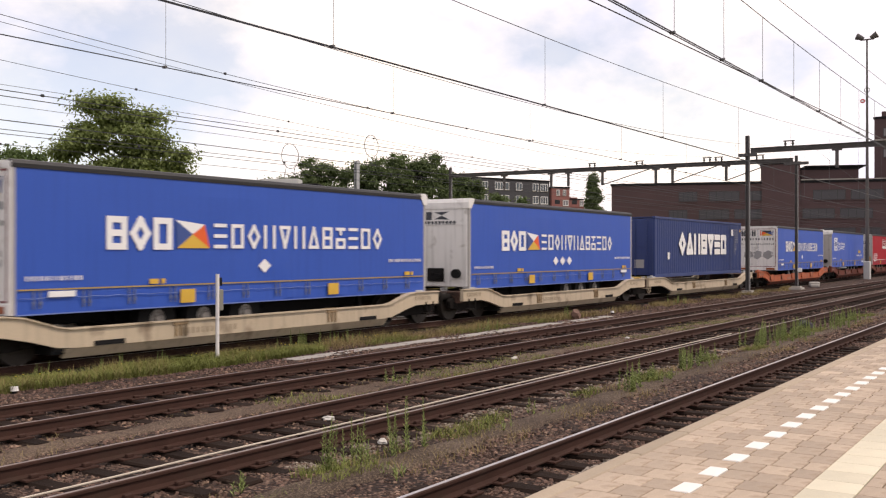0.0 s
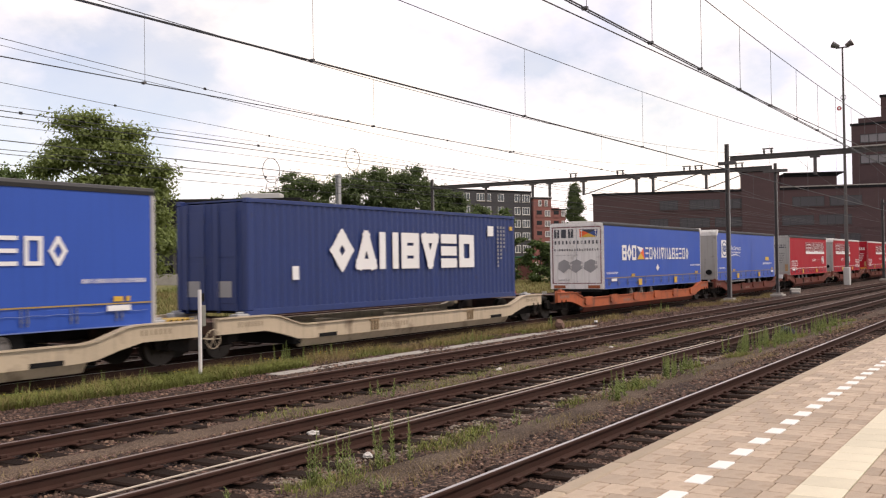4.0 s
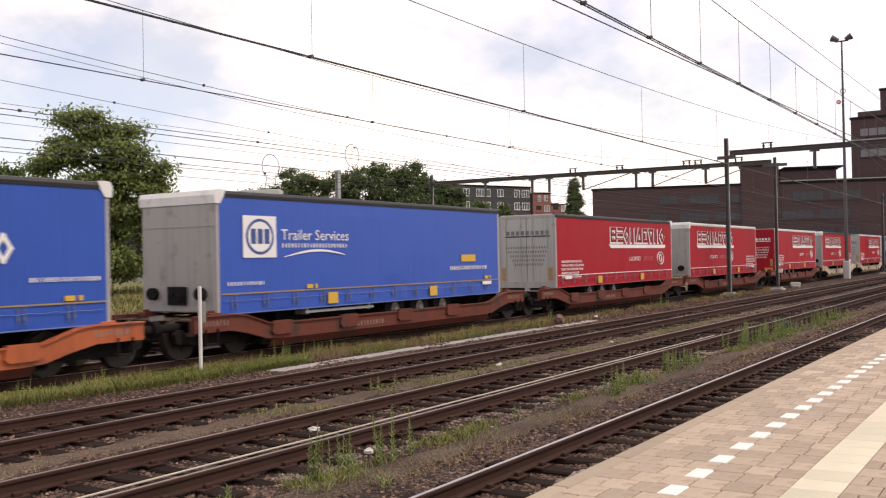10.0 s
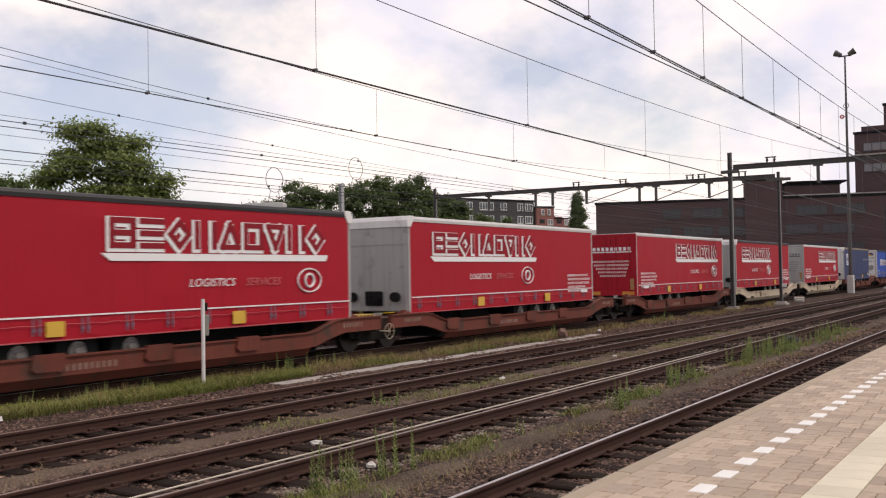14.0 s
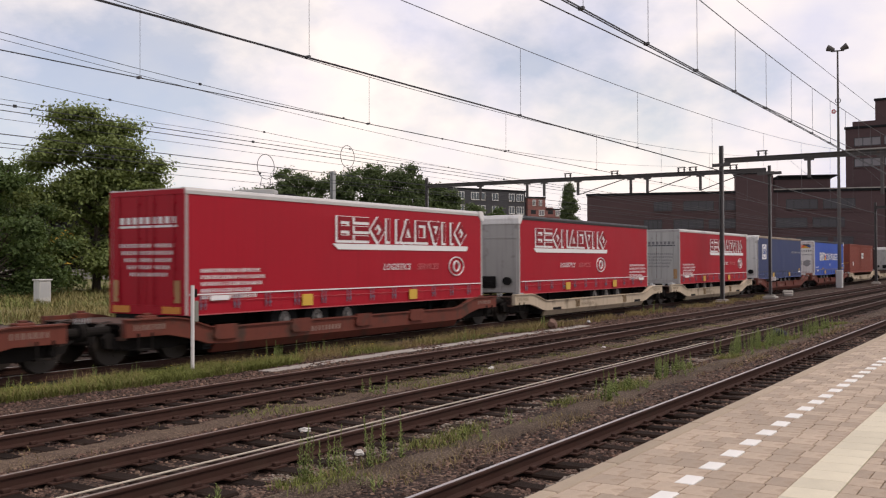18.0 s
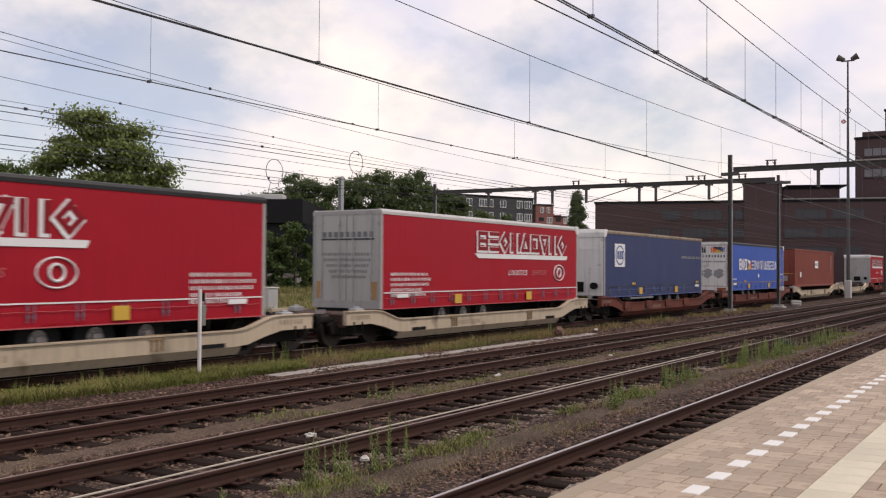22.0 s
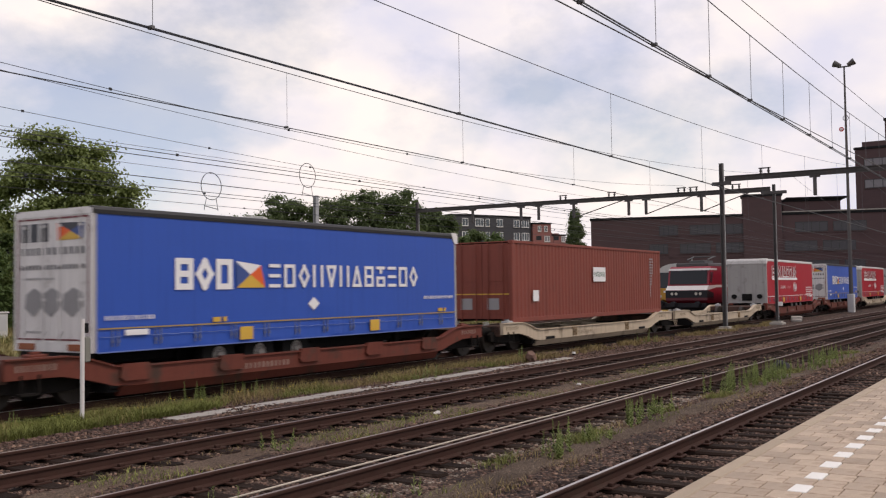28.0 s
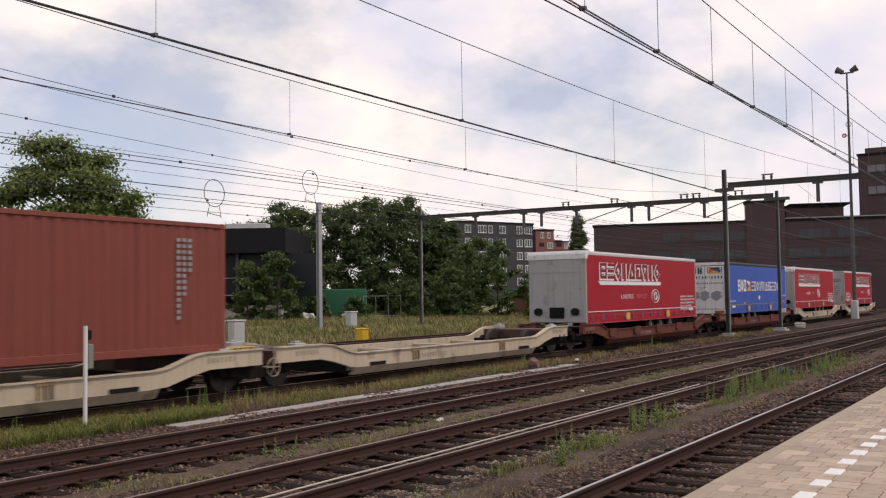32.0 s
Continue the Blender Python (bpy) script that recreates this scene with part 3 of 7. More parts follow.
def mark_row(t, x, z, width, height, count, material, label, seed, y=-0.008, fill=0.78, stroke=0.19, face=None, order=None):
    """A brand mark as a row of plain outline figures, one part each; face: a thinner bar laid over it."""
    rs = random.Random(seed)
    order = order or [rs.randrange(len(SHAPES)) for _ in range(count)]
    cell = width / count
    for i in range(count):
        w = cell * fill
        r = cell * stroke / 2
        a = x + (i + 0.5) * cell - w / 2
        shape = SHAPES[order[i % len(order)]]
        part("letter_shape", bent_bars(Geo(), shape, a, z, w, height, r, y), material, t, label if i == 0 else "")
        if face:
            o = r * 0.42
            part("letter_face", bent_bars(Geo(), shape, a + o * 1.5, z + o * 1.6, w - o * 1.6, height - o * 1.9, r - o, y - 0.008), face, t, "dark red face of the brand shape" if i == 0 else "")


def po_print(t, with_symbols=3):
    """White word shapes and a four-coloured flag on a blue sheet."""
    mark_row(t, 2.05, 2.40, 1.80, 0.78, 3, WHITE, "large white brand shape", 4, y=-0.030, fill=0.86, stroke=0.25, order=(4, 5, 0))
    fx, fz, w, h = 3.89, 2.44, 1.0, 0.70
    c = (fx + w * 0.5, fz + h * 0.5)
    for mt, tri in ((WHITE, [(fx, fz + h), (fx + w * 0.85, fz + h * 0.86), c]), (ORANGE_P, [(fx + w * 0.85, fz + h * 0.86), (fx + w, fz), c]), (YELLOW, [(fx + w, fz), (fx + 0.05, fz), c]), (BLUE_P, [(fx + 0.05, fz), (fx, fz + h), c])):
        part("flag_panel", Geo().prism(tri, "y", -0.030, -0.024), mt, t, "coloured flag triangle")
    mark_row(t, 4.95, 2.44, 6.5, 0.64, 12, WHITE, "white brand letter shape", 7, y=-0.030, fill=0.74, stroke=0.17, order=(1, 0, 5, 3, 7, 3, 2, 4, 6, 1, 0, 5))
    for k in range(with_symbols):
        x = 5.95 + 0.58 * k if with_symbols > 1 else 6.45
        part("symbol", Geo().prism([(x, 1.97), (x + 0.22, 2.16), (x + 0.44, 1.97), (x + 0.22, 1.78)], "y", -0.030, -0.025), WHITE, t, "pale diamond symbol")
    small_print("lettering", bars(Geo(), 11.7, 2.02, 1.65, 0.10, 18, y=-0.030, rs=random.Random(2)), WHITE, t)
    small_print("lettering", bars(Geo(), 0.25, 1.72, 1.3, 0.10, 12, y=-0.030, rs=random.Random(3)), WHITE, t)


def tip_print(t, old):
    """White roundel panel with word lines on a blue sheet."""
    x, y = 0.86 if not old else 1.12, -0.030
    part("logo_panel", Geo().box(x, x + 1.18, y, y + 0.005, 2.5, 3.66), WHITE, t, "white square brand panel")
    c = (x + 0.59, 3.08)
    part("logo_disc", Geo().tube((c[0], y - 0.004, c[1]), (c[0], y - 0.001, c[1]), 0.50, n=28), BLUE_P, t, "blue disc")
    part("logo_ring", Geo().tube((c[0], y - 0.008, c[1]), (c[0], y - 0.005, c[1]), 0.42, n=28), WHITE, t, "white disc")
    for a in (-0.33, -0.09, 0.15):
        part("logo_bar", Geo().box(c[0] + a, c[0] + a + 0.18, y - 0.012, y - 0.009, 2.88, 3.30), BLUE_P, t, "plain blue block")
    if not old:
        part("lettering", words("Trailer Services", 0.44, WHITE), WHITE, t, "white words on the sheet", pose(2.22, y + 0.002, 3.0))
        small_print("lettering", bars(Geo(), 2.22, 2.78, 2.7, 0.12, 22, y=y, rs=random.Random(3)), WHITE, t)
        sw = Geo()
        top, low = [], []
        for i in range(17):
            q = i / 16
            zz = 2.50 + 0.16 * math.sin(q * math.pi * 0.9)
            low.append((2.33 + 2.5 * q, zz))
            top.append((2.33 + 2.5 * q, zz + 0.02 + 0.05 * math.sin(q * math.pi)))
        part("swoosh", sw.prism(low + top[::-1], "y", y, y + 0.005), WHITE, t, "white printed swoosh")
        part("tag", Geo().box(10.98, 11.9, y, y + 0.005, 2.26, 2.52), YELLOW, t, "orange printed tag")
        small_print("lettering", bars(Geo(), 10.25, 1.96, 2.4, 0.14, 20, y=y, rs=random.Random(5)), WHITE, t)
        small_print("lettering", bars(Geo(), 0.3, 1.75, 1.3, 0.10, 12, y=y, rs=random.Random(3)), WHITE, t)
    else:
        small_print("lettering", bars(Geo(), 10.1, 3.03, 3.3, 0.15, 24, y=y, rs=random.Random(5)), GREY_P, t)


def ero_print(t, flip):
    """White underlined word shapes, words and a roundel on a red sheet."""
    x0, y = (5.33 if not flip else 1.18), -0.030
    w, z, h = 7.15, 3.00, 0.78
    mark_row(t, x0 + 0.10, z - 0.03, w - 0.12, h + 0.06, 9, WHITE, "white brand letter shape", 11, y=y, fill=0.97, stroke=0.32, face=RED_FACE, order=(4, 1, 5, 3, 2, 0, 7, 3, 5))
    part("underline", Geo().prism([(x0 - 0.02, z - 0.06), (x0 + 0.22, z - 0.24), (x0 + w + 0.02, z - 0.24), (x0 + w + 0.10, z - 0.10), (x0 + w + 0.08, z - 0.06)], "y", y, y + 0.005), WHITE, t, "broad white underline")
    part("lettering", words("LOGISTICS", 0.30, WHITE, 0.25), WHITE, t, "white slanted words", pose(x0 + 2.35, y + 0.002, 2.10))
    part("lettering", words("SERVICES", 0.30, ROSE_P, 0.25), ROSE_P, t, "faint slanted words", pose(x0 + 4.15, y + 0.002, 2.10))
    part("roundel", Geo().ring((x0 + 6.5, y, 2.2), 0.34, 0.022, sx=1.35, n=24), WHITE, t, "white printed roundel")
    part("roundel", Geo().ring((x0 + 6.5, y, 2.2), 0.19, 0.035, sx=0.9, n=18), WHITE, t)
    bx = 0.45 if not flip else 11.1
    small_print("lettering", lines_of_bars(Geo(), bx, 2.10, 2.25, 0.10, 5, y=y, seed=5), WHITE, t, "white address lines drawn as bars")


def door_print(t, style, door):
    """What is printed on the rear doors: plain blocks, a flag, picture shapes."""
    x0, x1 = -0.012, -0.006

    def row(y0, y1, z, h, n, material, label, fill=0.42):
        g = Geo()
        c = (y1 - y0) / n
        for i in range(n):
            g.box(x0, x1, y0 + c * (i + 0.5 - fill / 2), y0 + c * (i + 0.5 + fill / 2), z, z + h)
        small_print("lettering", g, material, t, label)
    if style == "po":
        for i in range(3):
            part("letter_block", Geo().box(x0, x1, 1.42 + 0.34 * i, 1.67 + 0.34 * i, 3.55, 3.98), DARK_P, t, "dark brand block")
        c = (0.68, 3.77)
        for mt, tri in ((BLUE_P, [(0.25, 3.95), (0.3, 3.58), c]), (DARK_P, [(0.25, 3.95), (1.12, 3.97), c]), (ORANGE_P, [(1.12, 3.97), (1.1, 3.56), c]), (YELLOW, [(0.3, 3.58), (1.1, 3.56), c])):
            part("flag_panel", Geo().prism(tri, "x", x0, x1), mt, t, "coloured flag triangle")
        row(0.2, 2.38, 3.24, 0.17, 12, DARK_P, "dark lettering drawn as bars")
        row(0.2, 2.38, 2.90, 0.11, 18, DARK_P, "small dark lettering drawn as bars")
        row(1.2, 2.3, 2.66, 0.05, 16, GREY_P, "small grey lettering drawn as bars")
        for y, k in ((0.28, 1.0), (0.98, 1.0), (1.62, 0.85)):
            part("picture", Geo().prism([(y, 2.05), (y + 0.34 * k, 1.8), (y + 0.66 * k, 2.0), (y + 0.62 * k, 2.32), (y + 0.3 * k, 2.48), (y + 0.02, 2.36)], "x", x0, x1), mat("print_mid_grey", (0.26, 0.26, 0.27), 0.5, bump=0), t, "grey printed box picture")
        row(1.5, 2.3, 1.42, 0.06, 10, GREY_P, "small grey lettering drawn as bars")
        part("red_line", Geo().box(x0, x1, 0.10, 2.45, 4.06, 4.10).box(x0, x1, 0.10, 0.135, 1.27, 4.06).box(x0, x1, 2.415, 2.45, 1.27, 4.06).box(x0, x1, 0.135, 2.415, 1.27, 1.305), mat("line_dark_red", (0.16, 0.02, 0.03), 0.5, bump=0), t, "thin dark red border line")
    elif style == "ero":
        m = DARK_P if door == "grey" else WHITE
        for i in range(9):
            part("letter_block", Geo().box(x0, x1, 0.28 + 0.22 * i, 0.42 + 0.22 * i, 3.38, 3.56), mat("print_slate", (0.16, 0.16, 0.17), 0.5, bump=0) if door == "grey" else WHITE, t, "brand block")
        part("underline", Geo().box(x0, x1, 0.24, 2.26, 3.28, 3.34), m, t)
        for r in range(5):
            row(0.3 + 0.06 * r, 2.25 - 0.1 * r, 2.76 - r * 0.19, 0.10, 17 - r, mat("print_slate", (0.16, 0.16, 0.17), 0.5, bump=0) if door == "grey" else WHITE, "address lines drawn as bars")
        for y in (0.14, 0.24, 2.22, 2.32):
            part("marker_board", Geo().box(x0 - 0.01, x1, y, y + 0.085, 1.32, 1.90), mat("board_amber", (0.42, 0.24, 0.10), 0.5, bump=0), t, "upright amber marker board")


LOWERED = set()


def lower(t):
    """Brings the body's heights, drawn for a 3.3 m body, down to this fleet's 2.94 m; the wheels stay round."""
    for o in t.children_recursive:
        if o.name.split(".")[0] in ("wheel", "rim"):
            continue
        m = o.matrix_basis.copy()
        m.translation.z = m.translation.z * 0.89 + (0.112 if o.parent is t else 0.0)
        o.matrix_basis = m
        if o.data.name not in LOWERED:
            LOWERED.add(o.data.name)
            o.data.transform(Matrix.Diagonal((1, 1, 0.89, 1)))


def trailer(place, style, doors_left, rail="black", door="grey", light=True):
    sheet = {"po": PO_BLUE, "tip": TIP_BLUE, "tip_old": OLD_BLUE, "ero": RED}[style]
    label = {"po": "blue curtain-sided trailer with white lettering and flag", "tip": "blue curtain-sided trailer with a white square emblem", "tip_old": "faded dark blue curtain-sided trailer with a white emblem", "ero": "red curtain-sided trailer with white underlined lettering"}[style]
    label += ", doors forward" if doors_left else ", bulkhead forward"
    t = thing("semi_trailer", label, "trailer", group="trailers on the freight train")
    railm = {"black": BLACK_RAIL, "pale": PALE_RAIL, "tan": TAN_RAIL}[rail]
    part("side_curtain", once(("cur", sheet.name), lambda: curtain_geo(0.10, TL - 0.10, 1.53, 4.13, 0, 0.020, 3, 0.9).mesh("side_curtain", sheet, False)), sheet, t, "taut tarpaulin side sheet")
    part("skirt", once(("skirt", sheet.name), lambda: curtain_geo(0.10, TL - 0.10, 1.0, 1.525, -0.004, 0.03, 8, 2.2).mesh("skirt", sheet, False)), sheet, t, "lower hem of the sheet")
    part("side_curtain", once(("far", sheet.name), lambda: Geo().box(0.1, TL - 0.1, 2.52, 2.55, 1.0, 4.13).mesh("side_curtain", sheet)), sheet, t)
    part("roof_rail", once(("rail", railm.name), lambda: Geo().prism([(-0.02, 4.13), (-0.03, 4.22), (0.0, 4.29), (0.06, 4.31), (0.10, 4.30), (0.10, 4.13)], "x", 0.0, TL).mesh("roof_rail", railm)), railm, t)
    part("roof_rail", once(("rail2", railm.name), lambda: Geo().prism([(2.57, 4.13), (2.57, 4.26), (2.50, 4.31), (2.45, 4.30), (2.45, 4.13)], "x", 0.0, TL).mesh("roof_rail", railm)), railm, t)
    part("roof", once("roof", lambda: Geo().box(0.02, TL - 0.02, 0.10, 2.45, 4.26, 4.295).mesh("roof", PALE_RAIL)), PALE_RAIL, t, "translucent pale roof sheet")
    st = {"ero": WHITE, "tip_old": DARK_P}.get(style, STRIPE_Y)
    part("stripe", once(("stripe", st.name), lambda: Geo().box(0.12, TL - 0.12, -0.040, -0.030, 1.515, 1.548).mesh("stripe", st)), st, t, "thin printed stripe along the hem")
    cordm = mat("cord_pale_red", (0.45, 0.10, 0.11), 0.6, bump=0) if style == "ero" else mat("cord_pale_blue", (0.13, 0.19, 0.42), 0.6, bump=0)
    part("hem_cord", once(("cord", cordm.name), lambda: Geo().cord([(0.15 + 0.55 * k / 2, -0.044, 1.355 - 0.02 * (k % 2)) for k in range(49)], 0.007, 5).mesh("hem_cord", cordm)), cordm, t, "thin pale cord along the hem")
    part("hem_edge", once(("edge", cordm.name), lambda: Geo().box(0.1, TL - 0.1, -0.022, -0.006, 0.985, 1.012).mesh("hem_edge", cordm)), cordm, t, "pale lower edge of the hem")
    # strap buckles along the hem
    buck = once("buckle", lambda: Geo().box(-0.012, 0.012, -0.046, -0.036, 1.12, 1.50).box(-0.024, 0.024, -0.056, -0.040, 1.20, 1.28).mesh("buckle", mat("strap_grey", (0.13, 0.15, 0.21), 0.5, var=0.1)))
    for i in range(24):
        part("buckle", buck, None, t, m=pose(0.45 + (i // 2) * 1.1 + (i % 2) * 0.14, 0, 0))
    plate = once("plac", lambda: Geo().box(-0.21, 0.21, -0.068, -0.052, 1.08, 1.42, 0.004).mesh("placard", YELLOW))
    for u in (4.22, 9.22):
        part("placard", plate, YELLOW, t, "yellow plate on the hem", pose(u, 0, 0))
    part("number_plate", once("npl", lambda: Geo().box(-0.3, 0.3, -0.066, -0.052, 1.36, 1.49, 0.004).mesh("number_plate", WHITE)), WHITE, t, "white plate", pose(1.05 if doors_left else TL - 1.0, 0, 0))
    sm = once("tabs", lambda: Geo().box(-0.12, 0.12, -0.046, -0.032, 1.58, 1.70).box(0.2, 0.3, -0.046, -0.032, 1.58, 1.70).mesh("label_tab", YELLOW))
    if style != "ero":
        for u in (3.3, TL - 1.0):
            part("label_tab", sm, YELLOW, t, "", pose(u, 0, 0))
    post = GREY_PANEL
    for x in (0.0, TL - 0.1):
        for y in (0.0, 2.47):
            part("corner_post", once(("post", post.name), lambda: Geo().box(0, 0.1, -0.01, 0.09, 1.0, 4.13, 0.012).mesh("corner_post", post)), post, t, "", pose(x, y, 0))
    # ends: doors at one, bulkhead at the other
    dmat = {"grey": ALU, "white": WHITE_PANEL, "red": RED, "pale": WHITE_PANEL}[door]

    xd, sgn = (0.0, 1) if doors_left else (TL, -1)
    fl = pose(xd, 0, 0) if doors_left else pose(xd, 2.55, 0, 0, 0, 180)
    for k, (a, b) in enumerate(((0.09, 1.265), (1.285, 2.46))):
        dr = part("rear_door", once(("door", dmat.name, k), lambda: Geo().box(0.0, 0.05, a, b, 1.25, 4.13, 0.008).mesh("rear_door", dmat)), dmat, t, "upright rear door with lock rods", fl)
        rod = Geo()
        for y in (a + 0.25, b - 0.25):
            rod.tube((-0.03, y, 1.2), (-0.03, y, 4.15), 0.014, n=6)
            for z in (1.45, 2.2, 3.0, 3.9):
                rod.box(-0.035, 0.0, y - 0.05, y + 0.05, z - 0.03, z + 0.03)
        rm_ = dmat
        part("lock_rod", once(("rod", k, rm_.name), lambda: rod.mesh("lock_rod", rm_)), rm_, dr)
    if doors_left:
        door_print(t, style, door)
    part("rear_sill", once(("sill", door), lambda: Geo().box(-0.02, 0.12, 0, 2.55, 1.0, 1.25, 0.01).mesh("rear_sill", RED if door == "red" else (WHITE_PANEL if door == "white" else GREY_PANEL))), None, t, "rear sill with lamps", fl)
    part("bumper", once("bump", lambda: Geo().box(0.02, 0.14, 0.12, 2.43, 0.86, 0.99, 0.01).mesh("bumper", CHASSIS)), CHASSIS, t, "dark under-run bumper bar", fl)
    if door == "red":
        for y in (0.42, 2.13):
            part("marker_board", once("redboard", lambda: Geo().box(-0.03, -0.021, -0.30, 0.30, 1.04, 1.22).mesh("marker_board", mat("board_orange", (0.62, 0.24, 0.03), 0.5, bump=0))), None, t, "yellow-orange marker board", fl @ pose(0, y, 0))
    for y in ((0.45, 2.1) if style == "po" else ()):
        part("tail_lamp", once("tail", lambda: Geo().box(-0.045, -0.018, -0.28, 0.28, 1.04, 1.19, 0.006).mesh("tail_lamp", AMBER)), AMBER, t, "dark amber and red tail lamp", fl @ pose(0, y, 0))
    fr = WHITE_PANEL if style == "po" else (RED if door == "red" else GREY_PANEL)
    part("door_frame", once(("dframe", fr.name), lambda: Geo().box(-0.012, 0.04, 0, 2.55, 4.13, 4.26).box(-0.012, 0.04, -0.005, 0.08, 1.0, 4.13).box(-0.012, 0.04, 2.47, 2.555, 1.0, 4.13).mesh("door_frame", fr)), fr, t, "frame round the rear doors", fl)
    # bulkhead end
    bl = pose(0, 0, 0) if not doors_left else pose(TL, 2.55, 0, 0, 0, 180)
    bm_ = WHITE_PANEL if door in ("white", "pale") else GREY_PANEL
    part("bulkhead", once(("bulk", bm_.name), lambda: Geo().box(-0.03, 0.06, 0.06, 2.49, 1.05, 4.05, 0.03).box(-0.045, -0.025, 0.06, 2.49, 3.35, 3.38).mesh("bulkhead", bm_)), bm_, t, "flat front bulkhead", bl)
    part("bulkhead_cap", once(("cap", bm_.name), lambda: Geo().prism([(-0.06, 3.95), (-0.07, 4.18), (-0.02, 4.31), (0.12, 4.33), (0.30, 4.32), (0.22, 4.12), (0.12, 3.95)], "y", -0.035, 2.585).mesh("bulkhead_cap", WHITE_PANEL)), WHITE_PANEL, t, "rounded pale cap", bl)
    part("connector_panel", once("conn", lambda: Geo().box(-0.10, -0.03, 0.95, 1.6, 1.25, 1.75, 0.02).box(-0.16, -0.1, 1.05, 1.25, 1.35, 1.55, 0.02).tube((-0.16, 1.4, 1.55), (-0.1, 1.4, 1.55), 0.06, n=10).mesh("connector_panel", CHASSIS)), CHASSIS, t, "dark connector panel", bl)
    for y in (0.45, 2.1):
        part("hose_coil", once("coil", lambda: Geo().tube((-0.16, 0, 0), (-0.04, 0, 0), 0.17, n=14).mesh("hose_coil", CHASSIS)), CHASSIS, t, "dark round hose holder", bl @ pose(0, y, 1.55))
    if style == "po" and not doors_left:
        pg = Geo()
        for j in range(3):
            pg.box(-0.038, -0.031, 1.45 + j * 0.3, 1.68 + j * 0.3, 3.55, 3.85)
        pg.prism([(0.75, 3.55), (1.35, 3.57), (1.05, 3.7)], "x", -0.038, -0.031).prism([(0.75, 3.85), (1.35, 3.83), (1.05, 3.72)], "x", -0.038, -0.031)
        for j in range(12):
            pg.box(-0.050, -0.046, 0.5 + j * 0.145, 0.6 + j * 0.145, 3.36, 3.375)
            pg.box(-0.038, -0.031, 0.5 + j * 0.145, 0.6 + j * 0.145, 3.4, 3.5)
        small_print("lettering", pg, DARK_P, t, "dark brand lettering drawn as bars", bl)
    # running gear
    part("chassis", once("chas", lambda: Geo().box(0.3, TL - 0.3, 0.55, 0.75, 0.95, 1.25).box(0.3, TL - 0.3, 1.8, 2.0, 0.95, 1.25).box(0.1, TL - 0.1, 0.06, 2.49, 1.22, 1.30).box(3.0, 7.0, 0.9, 1.65, 0.7, 0.95).mesh("chassis", CHASSIS)), CHASSIS, t, "dark steel underframe", None if doors_left else pose(TL, 2.55, 0, 0, 0, 180))
    for u in (3.55, 4.87, 6.19):
        x = u if doors_left else TL - u
        wheel_on(t, x, 0.30, 0.75, True)
        wheel_on(t, x, 2.25, 0.75, False)
        part("axle", once("axle", lambda: Geo().tube((0, 0.4, 0.75), (0, 2.15, 0.75), 0.10, n=10).mesh("axle", CHASSIS)), CHASSIS, t, "", pose(x, 0, 0))
        part("mudguard", once("mud", lambda: Geo().prism([(-0.62, 0.95), (-0.5, 1.2), (0, 1.34), (0.5, 1.2), (0.62, 0.95), (0.58, 0.95), (0.47, 1.16), (0, 1.3), (-0.47, 1.16), (-0.58, 0.95)], "y", 0.1, 0.5).mesh("mudguard", CHASSIS)), CHASSIS, t, "", pose(x, 0.02, -0.02))
    hold = once("hold", lambda: Geo().box(0.9, 12.9, 1.0, 1.5, 0.66, 0.94, 0.02).box(7.2, 9.3, 0.82, 1.7, 0.50, 0.95, 0.02).box(9.2, 10.6, 0.9, 1.6, 0.55, 0.95, 0.02).mesh("under_box", CHASSIS))
    part("under_box", hold, CHASSIS, t, "dark boxes under the floor", None if doors_left else pose(TL, 2.55, 0, 0, 0, 180))
    part("axle_beam", once("axg", lambda: Geo().box(2.95, 6.85, 0.84, 1.7, 0.56, 0.86, 0.02).mesh("axle_beam", CHASSIS)), CHASSIS, t, "dark axle beam and springs", None if doors_left else pose(TL, 2.55, 0, 0, 0, 180))
    if style in ("tip", "tip_old"):
        part("side_guard", once("sguard", lambda: Geo().box(7.4, 10.4, 0.05, 0.08, 0.84, 0.92, 0.004).box(7.5, 7.56, 0.08, 0.5, 0.80, 1.22).box(10.2, 10.26, 0.08, 0.5, 0.80, 1.22).mesh("side_guard", GALV)), GALV, t, "pale side guard rail", None if doors_left else pose(TL - 17.8, 0, 0))
    lx = 11.0 if doors_left else TL - 11.0
    part("landing_leg", once("leg", lambda: Geo().box(-0.08, 0.08, 0.45, 0.6, 0.5, 1.2, 0.02).box(-0.16, 0.16, 0.4, 0.65, 0.46, 0.52, 0.01).mesh("landing_leg", CHASSIS)), CHASSIS, t, "", pose(lx, 0, 0))
    if style == "po":
        po_print(t, 3 if light else 1)
    elif style == "ero":
        ero_print(t, not doors_left)
    else:
        tip_print(t, style == "tip_old")
    lower(t)
    TRAIN.append((t, place))
    return t


def corrugated(x0, x1, z0, z1, y, out):
    """Corrugated steel side: trapezoid ribs running upright."""
    g = Geo()
    pitch, n = 0.278, int((x1 - x0) / 0.278)
    p = (x1 - x0) / n
    xs = []
    for i in range(n):
        a = x0 + i * p
        xs += [(a, 0), (a + p * 0.26, 0), (a + p * 0.5, 1), (a + p * 0.76, 1)]
    xs.append((x1, 0))
    vs = [(x, y + (0.036 * d if out else -0.036 * d), z) for z in (z0, z1) for x, d in xs]
    k = len(xs)
    g.add(vs, [(i, i + 1, k + i + 1, k + i) for i in range(k - 1)])
    return g


